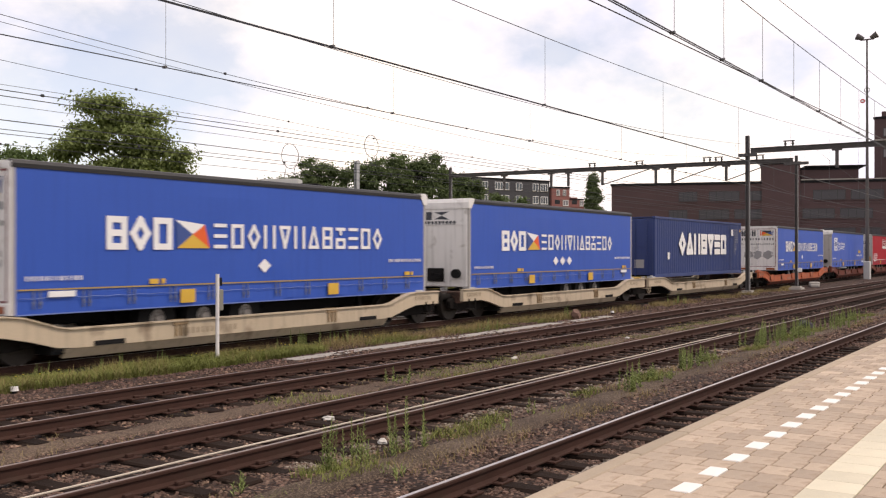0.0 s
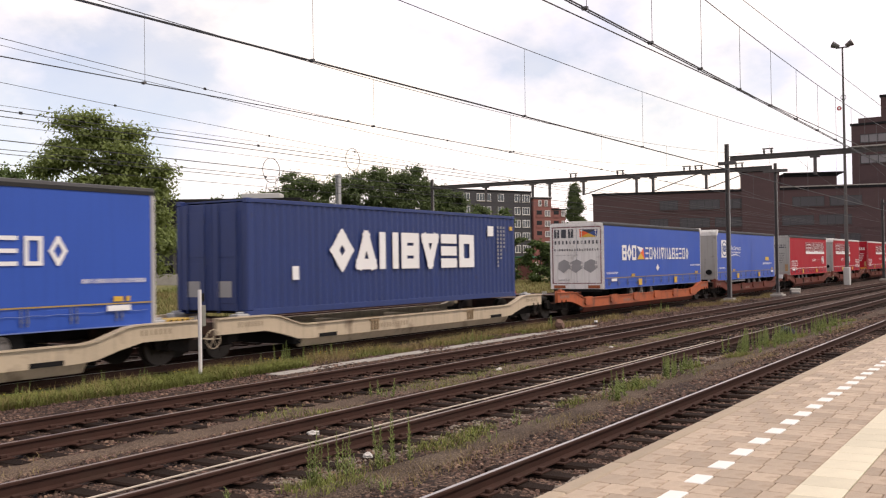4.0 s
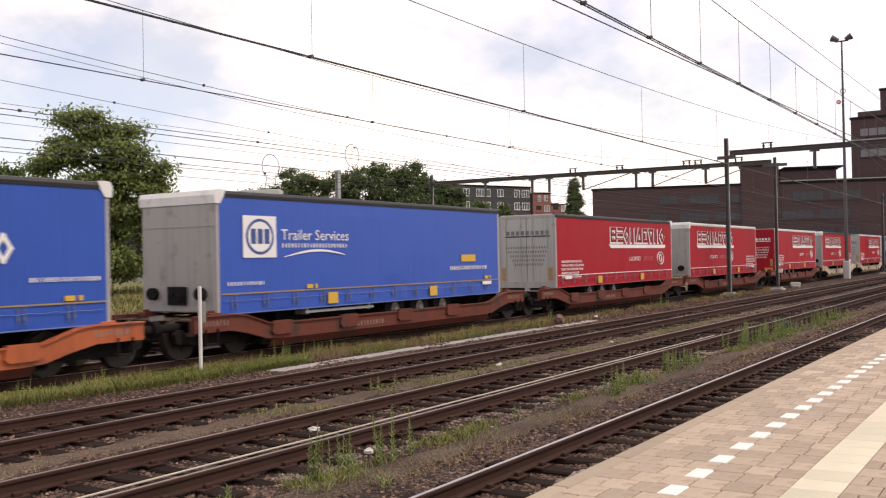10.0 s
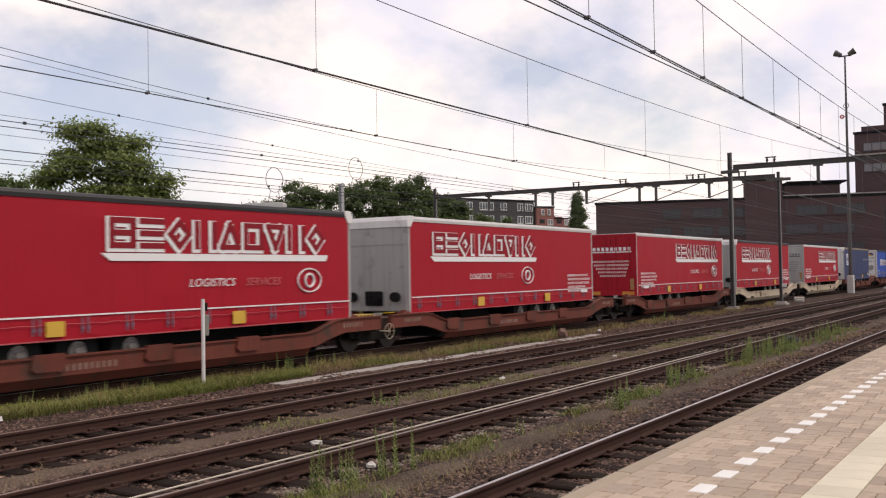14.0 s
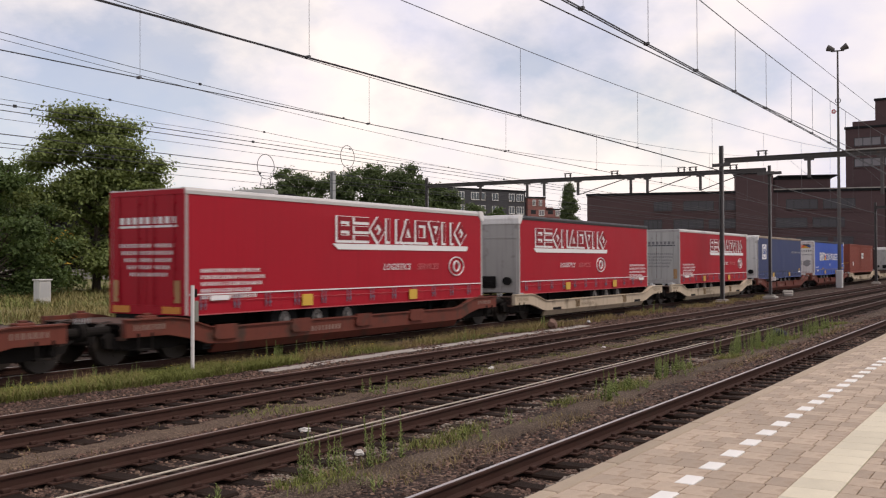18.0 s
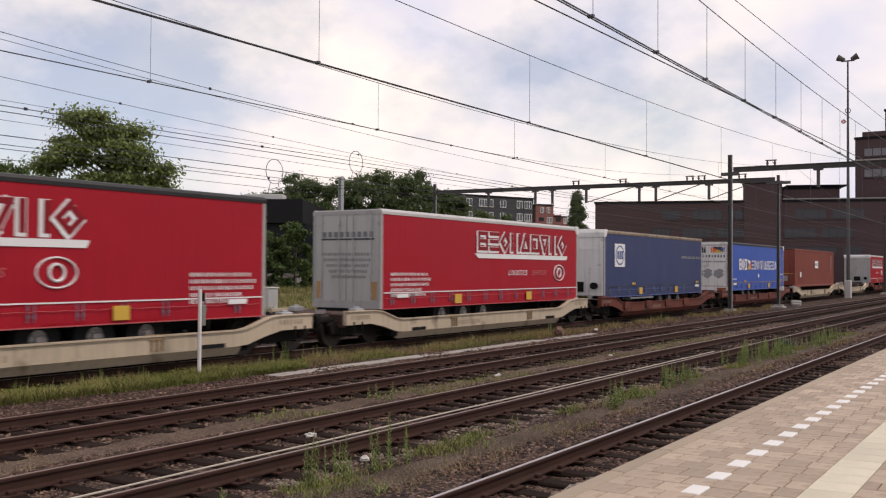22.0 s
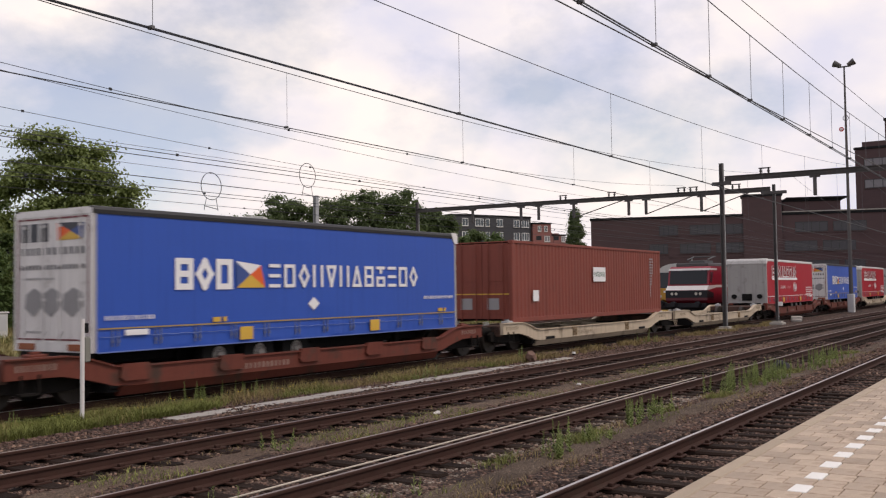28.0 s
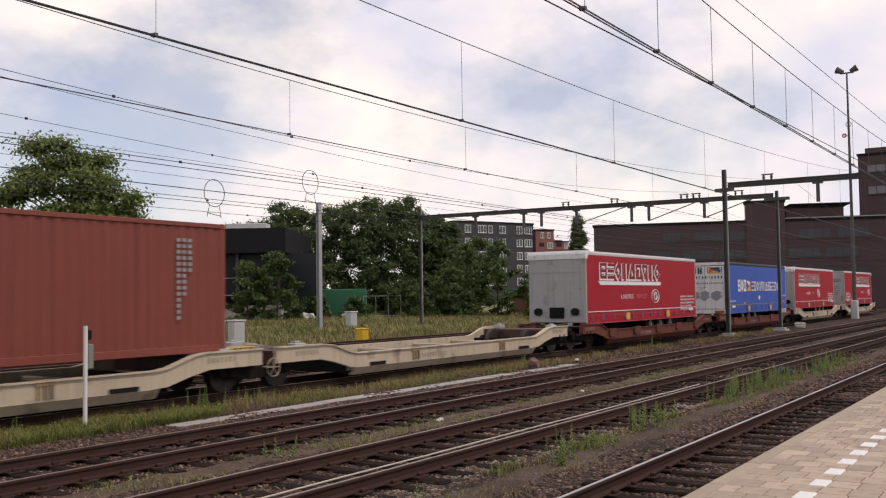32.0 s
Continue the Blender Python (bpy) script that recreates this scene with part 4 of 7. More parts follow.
def container(place, length, material, label, z0=1.0, h=2.89, style="navy"):
    c = thing("shipping_container", label, "container", group="containers on the freight train")
    W = 2.5
    z1 = z0 + h
    part("side_wall", corrugated(0.16, length - 0.16, z0 + 0.16, z1 - 0.10, 0.02, True), material, c, "corrugated steel side")
    part("side_wall", corrugated(0.16, length - 0.16, z0 + 0.16, z1 - 0.10, W - 0.02, False), material, c)
    rails = Geo().box(0.16, length - 0.16, 0, 0.09, z0, z0 + 0.16, 0.008).box(0.16, length - 0.16, W - 0.09, W, z0, z0 + 0.16, 0.008)
    part("bottom_rail", rails, material, c)
    part("top_rail", Geo().box(0.16, length - 0.16, 0.0, 0.07, z1 - 0.10, z1 - 0.002, 0.008).box(0.16, length - 0.16, W - 0.07, W, z1 - 0.10, z1 - 0.002, 0.008), material, c)
    part("roof", Geo().box(0.16, length - 0.16, 0.07, W - 0.07, z1 - 0.05, z1 - 0.01), material, c)
    part("floor", Geo().box(0.16, length - 0.16, 0.09, W - 0.09, z0 + 0.05, z0 + 0.15), CHASSIS, c)
    for x in (0, length - 0.16):
        for y in (0, W - 0.16):
            p = part("corner_post", Geo().box(x, x + 0.16, y, y + 0.16, z0 + 0.12, z1 - 0.12, 0.02), material, c)
            part("corner_casting", Geo().box(x - 0.005, x + 0.175, y - 0.006, y + 0.17, z0 - 0.01, z0 + 0.12, 0.012), material, p)
            part("corner_casting", Geo().box(x - 0.005, x + 0.175, y - 0.006, y + 0.17, z1 - 0.12, z1 + 0.005, 0.012), material, p)
    # door end, towards the head of the train
    for a, b in ((0.16, 1.24), (1.26, 2.34)):
        d = part("door", Geo().box(0.02, 0.07, a, b, z0 + 0.12, z1 - 0.10, 0.006).box(0.005, 0.02, a + 0.1, b - 0.1, z0 + 0.3, z0 + 1.3, 0.004).box(0.005, 0.02, a + 0.1, b - 0.1, z0 + 1.45, z1 - 0.3, 0.004), material, c, "steel end door")
        rod = Geo()
        for y in (a + 0.22, b - 0.25):
            rod.tube((-0.02, y, z0 + 0.05), (-0.02, y, z1 - 0.05), 0.017, n=6)
        part("lock_rod", rod, material, d)
        part("label_plate", Geo().box(-0.002, 0.004, a + 0.4, b - 0.2, z0 + 0.45, z0 + 0.85), GREY_P, d, "pale printed plate")
    part("end_wall", Geo().box(length - 0.1, length - 0.05, 0.16, W - 0.16, z0 + 0.1, z1 - 0.1), material, c)
    if style == "navy":
        mark_row(c, 3.1, z0 + 1.08, 7.75, 1.08, 7, WHITE, "tall white brand letter shape", 21, y=-0.024, fill=0.86, stroke=0.27, order=(5, 2, 3, 4, 7, 1, 0))
        part("label_plate", Geo().box(1.6, 1.85, -0.022, -0.018, z0 + 0.85, z0 + 1.2).box(length - 2.0, length - 1.6, -0.022, -0.018, z1 - 0.75, z1 - 0.4), WHITE, c, "white printed plate")
        g = Geo()
        for col, n in ((0, 11), (1, 9), (2, 6)):
            for i in range(n):
                g.box(length - 1.32 + col * 0.22, length - 1.23 + col * 0.22, -0.022, -0.018, z1 - 0.47 - i * 0.135, z1 - 0.39 - i * 0.135)
        small_print("lettering", g, GREY_P, c, "columns of small pale marks")
        part("warning_plate", Geo().box(length - 0.42, length - 0.2, -0.022, -0.018, z1 - 0.52, z1 - 0.38), YELLOW, c, "small yellow warning mark")
    else:
        part("label_plate", Geo().box(6.85, 8.1, -0.022, -0.018, z0 + 1.44, z0 + 2.03), WHITE, c, "white name plate with green print")
        small_print("lettering", bars(Geo(), 6.95, z0 + 1.64, 1.05, 0.2, 8, y=-0.028, rs=random.Random(31)), mat("print_green", (0.02, 0.12, 0.06), 0.5, bump=0), c)
        part("label_plate", Geo().box(1.5, 1.95, -0.022, -0.018, z0 + 0.72, z0 + 1.12), WHITE, c)
        g = Geo()
        rs = random.Random(3)
        for col in range(3):
            for i in range(14 - col * 4):
                g.box(length - 1.45 + col * 0.16, length - 1.36 + col * 0.16, -0.022, -0.018, z1 - 0.45 - i * 0.13, z1 - 0.37 - i * 0.13)
        small_print("lettering", g, GREY_P, c, "columns of small pale marks")
        part("stripe", Geo().box(0.0, 0.012, 0.16, W - 0.16, z0 + 0.98, z0 + 1.02), YELLOW, c, "thin yellow line")
    TRAIN.append((c, place))
    return c


def wheelset_mesh():
    g = Geo()
    for y in (-0.75, 0.75):
        g.tube((0, y - 0.065, 0), (0, y + 0.065, 0), 0.46, n=24)
        s = -1 if y < 0 else 1
        g.tube((0, y - s * 0.07, 0), (0, y - s * 0.10, 0), 0.49, n=24)
        for k in range(6):
            a = k * math.pi / 3
            g.tube((0.25 * math.cos(a), y + s * 0.06, 0.25 * math.sin(a)), (0.25 * math.cos(a), y + s * 0.075, 0.25 * math.sin(a)), 0.05, n=6)
    g.tube((0, -1.05, 0), (0, 1.05, 0), 0.08, n=10)
    return g.mesh("wheelset", STEEL_WHEEL)


SPIN = []


def bogie(parent, x):
    b = part("bogie", once("bogie", lambda: Geo().box(-0.25, 0.25, -1.0, 1.0, 0.42, 0.68, 0.03).mesh("bogie", BOGIE)), BOGIE, parent, "grimy two-axle bogie", pose(x, 1.275, 0))

    def side():
        g = Geo().prism([(-1.3, 0.62), (-1.15, 0.72), (-0.45, 0.62), (0.45, 0.62), (1.15, 0.72), (1.3, 0.62), (1.25, 0.40), (0.55, 0.30), (-0.55, 0.30), (-1.25, 0.40)], "y", -0.07, 0.07)
        for a in (-0.9, 0.9):
            g.box(a - 0.16, a + 0.16, -0.12, 0.10, 0.34, 0.62, 0.03)
            g.tube((a, -0.16, 0.46), (a, -0.10, 0.46), 0.11, n=12)
            for s in (-0.24, 0.24):
                g.tube((a + s, 0, 0.45), (a + s, 0, 0.66), 0.06, n=8)
        return g.mesh("side_frame", BOGIE)
    sf = once("side_frame", side)
    part("side_frame", sf, BOGIE, b, m=pose(0, -1.02, 0))
    part("side_frame", sf, BOGIE, b, m=pose(0, 1.02, 0, 0, 0, 180))
    for a in (-0.9, 0.9):
        w = part("wheelset", once("wheelset", wheelset_mesh), STEEL_WHEEL, b, "worn steel wheelset", pose(a, 0, 0.46))
        SPIN.append((w, a))


def beam_profile(S, a, b):
    top = [(a, 0.98), (2.0, 0.98), (2.35, 0.94), (3.1, 0.72), (3.4, 0.68), (S - 3.4, 0.68), (S - 3.1, 0.72), (S - 2.35, 0.94), (S - 2.0, 0.98), (S - b, 0.98)]
    bot = [(S - b, 0.62), (S - 1.9, 0.62), (S - 2.5, 0.50), (S - 3.1, 0.34), (S - 3.6, 0.31), (3.6, 0.31), (3.1, 0.34), (2.5, 0.50), (1.9, 0.62), (a, 0.62)]
    return top + bot


def pocket_wagon(place, S, colour, left, right, label):
    """One section of a pocket wagon. left, right: 'J' shared bogie, 'C' coupling with buffers."""
    w = thing("pocket_wagon", label, "rail wagon", group="wagons of the freight train")
    ea, eb = (0.72 if left == "C" else 0.25), (0.72 if right == "C" else 0.25)
    for y, nm in ((-0.16, 0), (2.59, 1)):
        b = part("side_beam", Geo().prism(beam_profile(S, ea, eb), "y", y, y + 0.12), colour, w, "curved steel side beam")
        lip = Geo()
        prof = beam_profile(S, ea, eb)[:10]
        for (xa, za), (xb, zb) in zip(prof, prof[1:]):
            lip.prism([(xa, za), (xb, zb), (xb, zb + 0.03), (xa, za + 0.03)], "y", y - 0.05 if nm == 0 else y, y + 0.14)
        part("flange", lip, colour, b)
        k = 1 if nm == 0 else -1
        yo = y if nm == 0 else y + 0.12
        low = Geo().prism([(yo + k * 0.02, 0.31), (yo + k * 0.10, 0.31), (yo + k * 0.26, 0.13), (yo + k * 0.16, 0.11)], "x", 3.3, S - 3.3)
        # orange wagon: the browner web paints in the shade below the beam
        part("lower_web", low, BROWN if colour is WAG_ORANGE else colour, b, "inward-sloping lower web")
        if colour is not BEIGE:
            x = 3.6
            while x < S - 3.2:
                br = Geo().prism([(x - 0.40, 0.50), (x - 0.34, 0.76), (x + 0.34, 0.76), (x + 0.40, 0.50), (x + 0.30, 0.42), (x - 0.30, 0.42)], "y", y - 0.07 if nm == 0 else y + 0.10, y + 0.02 if nm == 0 else y + 0.2)
                part("bracket", br, colour, b, "stout folding bracket")
                x += 2.7
        else:
            for x in ((S * 0.36, S * 0.66) if nm == 0 else ()):
                sg = Geo().box(x - 0.22, x + 0.22, y - 0.03, y + 0.16, 0.60, 0.72, 0.01)
                for q in (-0.14, 0.0, 0.14):
                    sg.box(x + q - 0.025, x + q + 0.025, y - 0.045, y - 0.012, 0.36, 0.66, 0.004)
                part("stanchion", sg, mat("stanchion_ochre", (0.30, 0.21, 0.12), 0.7, var=0.2, streak=0.2), b, "ochre folding support over the beam")
            for x in (3.9, S - 4.6):
                # no hollow is cut: a dark plate paints the slot's inner shade
                part("recess", Geo().box(x, x + 0.75, y - 0.012 if nm == 0 else y + 0.122, y - 0.003 if nm == 0 else y + 0.13, 0.32, 0.42, 0.002), CHASSIS, b, "thin dark plate painting the shade inside a lifting slot")
        mk = Geo()
        rs = random.Random(int(place))
        if nm == 0:
            bars(mk, 0.9, 0.76, 0.9, 0.12, 8, y=y - 0.008, rs=rs)
            bars(mk, S * 0.36, 0.40, 1.7, 0.13, 12, y=y - 0.008, rs=rs)
            bars(mk, S - 2.0, 0.76, 0.9, 0.12, 7, y=y - 0.008, rs=rs)
            small_print("lettering", mk, mat("stencil_brown", (0.30, 0.24, 0.17), 0.7, var=0.2) if colour is BEIGE else mat("stencil_pale", (0.26, 0.17, 0.14), 0.7, var=0.2), b, "worn stencilled markings drawn as bars")
    part("pocket_floor", Geo().box(3.0, S - 3.0, -0.05, 2.6, 0.20, 0.24).box(3.0, 3.04, -0.05, 2.6, 0.24, 0.62).box(S - 3.04, S - 3.0, -0.05, 2.6, 0.24, 0.62), CHASSIS, w, "dark pocket floor")
    for a, b in ((ea, 2.3), (S - 2.3, S - eb)):
        d = part("end_deck", Geo().box(a, b, -0.04, 2.59, 0.84, 0.92, 0.01).box(a, a + 0.12, -0.04, 2.59, 0.56, 0.84).box(b - 0.12, b, -0.04, 2.59, 0.56, 0.84), mat("deck_worn_brown", (0.085, 0.042, 0.03), 0.8, var=0.25, scale=1.5, dirt=(0.04, 0.028, 0.022), dirt_at=0.5), w, "worn end deck over the bogie")
        for y in (0.12, 2.35):
            sp = Geo().box((a + b) / 2 - 0.2, (a + b) / 2 + 0.2, y - 0.14, y + 0.14, 0.92, 1.06, 0.02).box((a + b) / 2 - 0.1, (a + b) / 2 + 0.1, y - 0.05, y + 0.05, 1.06, 1.11, 0.01)
            part("spigot", sp, GALV if colour is BEIGE else colour, d)
    for x in (4.6, 7.0, S - 7.0, S - 4.6):
        part("cross_bar", Geo().box(x - 0.09, x + 0.09, -0.03, 2.58, 0.50, 0.60, 0.01), colour, w)
    # hand rails, brake wheel, pipes
    h = Geo()
    for k in range(6):
        h.tube((S - 0.5 + 0.07 * k, -0.10, 0.98), (S - 0.5 + 0.07 * k, -0.10, 1.10), 0.012, n=5)
    part("rail_comb", h, GALV, w, "row of small upright steel pins")
    if right == "J":
        bw = Geo().ring((S + 0.05, -0.24, 0.55), 0.22, 0.009, n=16)
        for k in range(3):
            a = k * math.pi / 3
            bw.tube((S + 0.05 - 0.22 * math.cos(a), -0.24, 0.55 - 0.22 * math.sin(a)), (S + 0.05 + 0.22 * math.cos(a), -0.24, 0.55 + 0.22 * math.sin(a)), 0.007, n=5)
        bw.tube((S + 0.05, -0.24, 0.55), (S + 0.05, 0.1, 0.55), 0.02, n=6)
        part("brake_wheel", bw, BEIGE, w, "pale spoked brake hand wheel")
        hz = part("guard_tray", Geo().box(S - 1.15, S - 0.30, -0.05, 0.55, 0.925, 1.06, 0.01), mat("guard_yellow", (0.42, 0.27, 0.05), 0.6, var=0.15, streak=0.2), w, "yellow and black striped guard tray")
        for k in range(5):
            xk = S - 1.12 + 0.165 * k
            part("chevron", Geo().prism([(xk, 0.935), (xk + 0.075, 0.935), (xk + 0.14, 1.05), (xk + 0.065, 1.05)], "y", -0.056, -0.051), CHASSIS, hz, "black slanted stripe" if k == 0 else "")
        bogie(w, S)
        part("joint", Geo().box(S - 0.3, S + 0.3, 0.9, 1.65, 0.62, 0.85, 0.03), BOGIE, w)
    else:
        bogie(w, S - 1.75)
    if left == "C":
        bogie(w, 1.75)
    for s, kind in ((0.72, left), (S - 0.72, right)):
        if kind == "C":
            k = -1 if s < 1 else 1
            part("head_stock", Geo().box(min(s, s - k * 0.12), max(s, s - k * 0.12), 0.0, 2.55, 0.62, 0.92, 0.02), BOGIE, w, "dark end beam")
            for y in (0.40, 2.15):
                g = Geo().tube((s, y, 0.86 - 0.1), (s + k * 0.66, y, 0.76), 0.10, n=12).tube((s + k * 0.64, y, 0.76), (s + k * 0.71, y, 0.76), 0.20, n=16)
                part("buffer", g, BOGIE, w, "round steel buffer")
            part("coupling", Geo().box(min(s, s + k * 0.7), max(s, s + k * 0.7), 1.2, 1.35, 0.66, 0.78, 0.02).tube((s, 1.22, 0.7), (s + k * 0.5, 1.22, 0.4), 0.03, n=6), BOGIE, w)
            part("step", Geo().box(s - k * 0.5 - 0.2, s - k * 0.5 + 0.2, -0.2, 0.0, 0.32, 0.36).box(s - k * 0.5 - 0.2, s - k * 0.5 - 0.17, -0.2, -0.17, 0.32, 0.7).box(s - k * 0.5 + 0.17, s - k * 0.5 + 0.2, -0.2, -0.17, 0.32, 0.7), BOGIE, w)
    TRAIN.append((w, place))
    return w


LOADS = [(10.47, "po", True, "black", "white"), (26.59, "po", False, "black", "white"), (64.93, "po", True, "black", "white"), (81.54, "tip", False, "black", "grey"),
         (99.70, "ero", True, "black", "grey"), (116.13, "ero", False, "pale", "grey"), (134.77, "ero", True, "pale", "red"), (151.11, "ero", False, "black", "grey"),
         (169.57, "ero", True, "pale", "grey"), (185.97, "tip_old", False, "tan", "pale"), (204.87, "po", True, "black", "white"), (256.57, "ero", False, "pale", "grey"),
         (275.67, "po", True, "black", "white"), (291.77, "ero", False, "pale", "grey"), (310.07, "ero", True, "pale", "grey")]
for i, (u, style, left_doors, rail, door) in enumerate(LOADS):
    trailer(u, style, left_doors, rail, door, light=i == 1)
container(43.07, 13.72, NAVY, "dark navy corrugated shipping container with tall white lettering")
container(222.2, 14.7, OXIDE, "rust-red corrugated shipping container with a small white name plate", style="oxide")

ENDS = [(8.27, "C"), (25.27, "C"), (41.62, "J"), (59.27, "C"), (79.97, "C"), (97.37, "C"), (114.72, "J"), (132.27, "C"), (149.77, "C"), (167.07, "C"), (184.57, "C"), (202.17, "C"), (220.47, "C"), (238.17, "J"), (255.17, "C"), (272.87, "C"), (290.47, "C"), (307.67, "C"), (325.27, "C")]
COLOURS = [BEIGE, BEIGE, BEIGE, WAG_ORANGE, BROWN, BROWN, BROWN, BROWN, BEIGE, BEIGE, BROWN, BROWN, BEIGE, BEIGE, BROWN, BROWN, BEIGE, BEIGE]
LABELS = {BEIGE.name: "weathered beige pocket wagon with curved side beams", BROWN.name: "rust-brown pocket wagon with bracketed side beams", WAG_ORANGE.name: "faded orange pocket wagon with bracketed side beams"}
for (a, la), (b, lb), colour in zip(ENDS, ENDS[1:], COLOURS):
    pocket_wagon(a, b - a, colour, la, lb, LABELS[colour.name])

# ---- masts, gantry and wires ----
def i_section(g, x, y, z0, z1, w, d, t=0.025):
    """An H-shaped steel post."""
    g.box(x - w / 2, x + w / 2, y - d / 2, y - d / 2 + t, z0, z1)
    g.box(x - w / 2, x + w / 2, y + d / 2 - t, y + d / 2, z0, z1)
    g.box(x - t / 2, x + t / 2, y - d / 2 + t, y + d / 2 - t, z0, z1)
    return g


def mast(x, y, h, w=0.28, material=None, label="dark steel catenary mast on a concrete foot", cap=0.0, foot=True, drop=0.3):
    m = thing("catenary_mast", label, "mast", pose(x, y, -0.22), group="catenary masts")
    part("post", i_section(Geo(), 0, 0, 0.25, h + 0.22, w, w * 0.8), material or GREY_STEEL, m)
    # pale strip puts the light on the near flange into the colour
    part("face_plate", Geo().box(w * 0.18 if material is None else -w / 2 + 0.004, w / 2 - 0.004, -w * 0.4 - 0.012, -w * 0.4 - 0.002, 0.3, h + 0.2), GALV, m, "pale galvanised strip painting the lit flange edge")
    if foot:
        part("foot", Geo().box(-0.45, 0.45, -0.4, 0.4, -0.2, 0.16, 0.03).box(-0.28, 0.28, -0.28, 0.28, 0.16, 0.25, 0.01), CONC, m, "concrete foot")
    if cap:
        part("bracket", Geo().box(-0.12, 0.12, -cap, cap, h - drop - 0.09, h - drop + 0.09, 0.01), material or GREY_STEEL, m)
    return m


mast(54.9, 15.68, 8.8, 0.24, cap=0.5, drop=0.88)
mast(63.7, 15.1, 8.38, 0.20, cap=0.75, drop=0.28)
mast(51.5, 41.2, 8.46, 0.30, GALV, "pale galvanised catenary mast in the rough grass")
mast(63.7, 41.5, 8.9, 0.22, None, "slim dark catenary mast in the rough grass")
mast(109.8, 15.2, 8.35, 0.30)
mast(109.8, 1.0, 8.82, 0.30, foot=False)
mast(54.9, 0.2, 8.82, 0.34, foot=False)

mast_sign = thing("mast_plate", "small white number plate on a mast foot", "sign", geo=Geo().box(63.35, 63.47, 14.7, 14.95, 0.95, 1.2, 0.01), material=WHITE_POST)


def beam(name, x, y0, y1, z0, z1, label, hangers, braces, insul):
    b = thing(name, label, "gantry", group="overhead gantries")
    L = y1 - y0

    def zz(y):
        return z0 + (z1 - z0) * (y - y0) / L
    g = Geo()
    for s in (-0.11, 0.09):
        g.prism([(y0, zz(y0)), (y1, zz(y1)), (y1, zz(y1) + 0.03), (y0, zz(y0) + 0.03)], "x", x + s, x + s + 0.02)
    g.prism([(y0, zz(y0) - 0.10), (y1, zz(y1) - 0.10), (y1, zz(y1) + 0.14), (y0, zz(y0) + 0.14)], "x", x - 0.012, x + 0.012)
    g.prism([(y0, zz(y0) + 0.14), (y1, zz(y1) + 0.14), (y1, zz(y1) + 0.165), (y0, zz(y0) + 0.165)], "x", x - 0.12, x + 0.12)
    g.prism([(y0, zz(y0) - 0.125), (y1, zz(y1) - 0.125), (y1, zz(y1) - 0.10), (y0, zz(y0) - 0.10)], "x", x - 0.12, x + 0.12)
    part("beam", g, GREY_STEEL, b, "long dark steel beam")
    for y, drop in hangers:
        part("drop_post", Geo().box(x - 0.08, x + 0.08, y - 0.08, y + 0.08, zz(y) - drop, zz(y) - 0.13, 0.01).box(x - 0.1, x + 0.1, y - 0.25, y + 0.25, zz(y) - 0.22, zz(y) - 0.128), GREY_STEEL, b, "short hanging post")
    for ya, yb in braces:
        part("brace", Geo().tube((x, ya, zz(ya) - 0.12), (x, yb, zz(yb) - 1.1), 0.035, n=6), GREY_STEEL, b)
    for y in insul:
        k = Geo()
        for s in (-0.2, 0.2):
            k.tube((x, y + s, zz(y) + 0.16), (x, y + s, zz(y) + 0.42), 0.05, n=8)
            k.tube((x, y + s, zz(y) + 0.26), (x, y + s, zz(y) + 0.33), 0.08, n=10)
        k.box(x - 0.05, x + 0.05, y - 0.30, y + 0.30, zz(y) + 0.42, zz(y) + 0.48)
        part("insulator_stand", k, GREY_STEEL, b, "twin insulator stand")
    return b


beam("gantry_beam", 54.9, 0.4, 15.5, 7.88, 7.92, "dark steel gantry beam over the platform tracks", ((3.6, 1.2), (7.25, 2.2), (10.9, 1.15)), (), (4.9, 13.4))
beam("gantry_beam", 63.7, 15.3, 41.5, 8.08, 8.22, "dark steel gantry beam with hanging posts and braces", ((19.6, 1.15), (23.3, 1.15), (24.5, 1.15), (28.5, 1.15), (31.2, 1.15), (32.6, 1.15), (36.6, 1.15)), ((24.9, 28.4), (20.2, 23.2), (16.6, 19.5)), (17.4, 20.1, 20.9, 25.7, 29.3))
beam("gantry_beam", 109.8, 1.0, 15.2, 7.8, 7.8, "dark steel gantry beam farther along the line", ((4.6, 1.4), (8.9, 1.4)), (), ())

# light tower
lt = thing("light_mast", "tall slim steel light mast with floodlights on top", "light mast", pose(91.2, 15.6, 0.1))
part("pole", Geo().tube((0, 0, 1.2), (0, 0, 20.9), 0.17, 0.07, 10), GREY_STEEL, lt, "tapered dark pole")
part("cabinet", Geo().box(-0.40, 0.2, -0.27, 0.27, -0.3, 1.3, 0.04), LIGHT_GREY, lt, "pale grey box at the foot")
part("head_frame", Geo().box(-0.1, 0.1, -0.55, 0.55, 20.8, 20.9, 0.02), GREY_STEEL, lt)
part("collar", Geo().ring((0, 0, 16.4), 0.22, 0.03, axis="x", n=12), GREY_STEEL, lt)
for y, k in ((-0.5, -1), (0.5, 1)):
    fl_ = part("floodlight", Geo().tube((0, y - 0.22 * k, 20.95), (0, y + 0.34 * k, 21.22), 0.16, 0.30, 14), GREY_STEEL, lt, "dark bowl-shaped floodlight")
    part("lamp_glass", Geo().tube((0, y + 0.345 * k, 21.222), (0, y + 0.36 * k, 21.23), 0.24, 0.24, 14), LAMP_W, fl_)
ws = thing("warning_disc", "small red and white disc high on a pole", "sign", pose(91.15, 15.96, 15.55))
part("arm", Geo().tube((0.02, -0.30, 0), (0.02, 0, 0), 0.02, n=6), GREY_STEEL, ws)
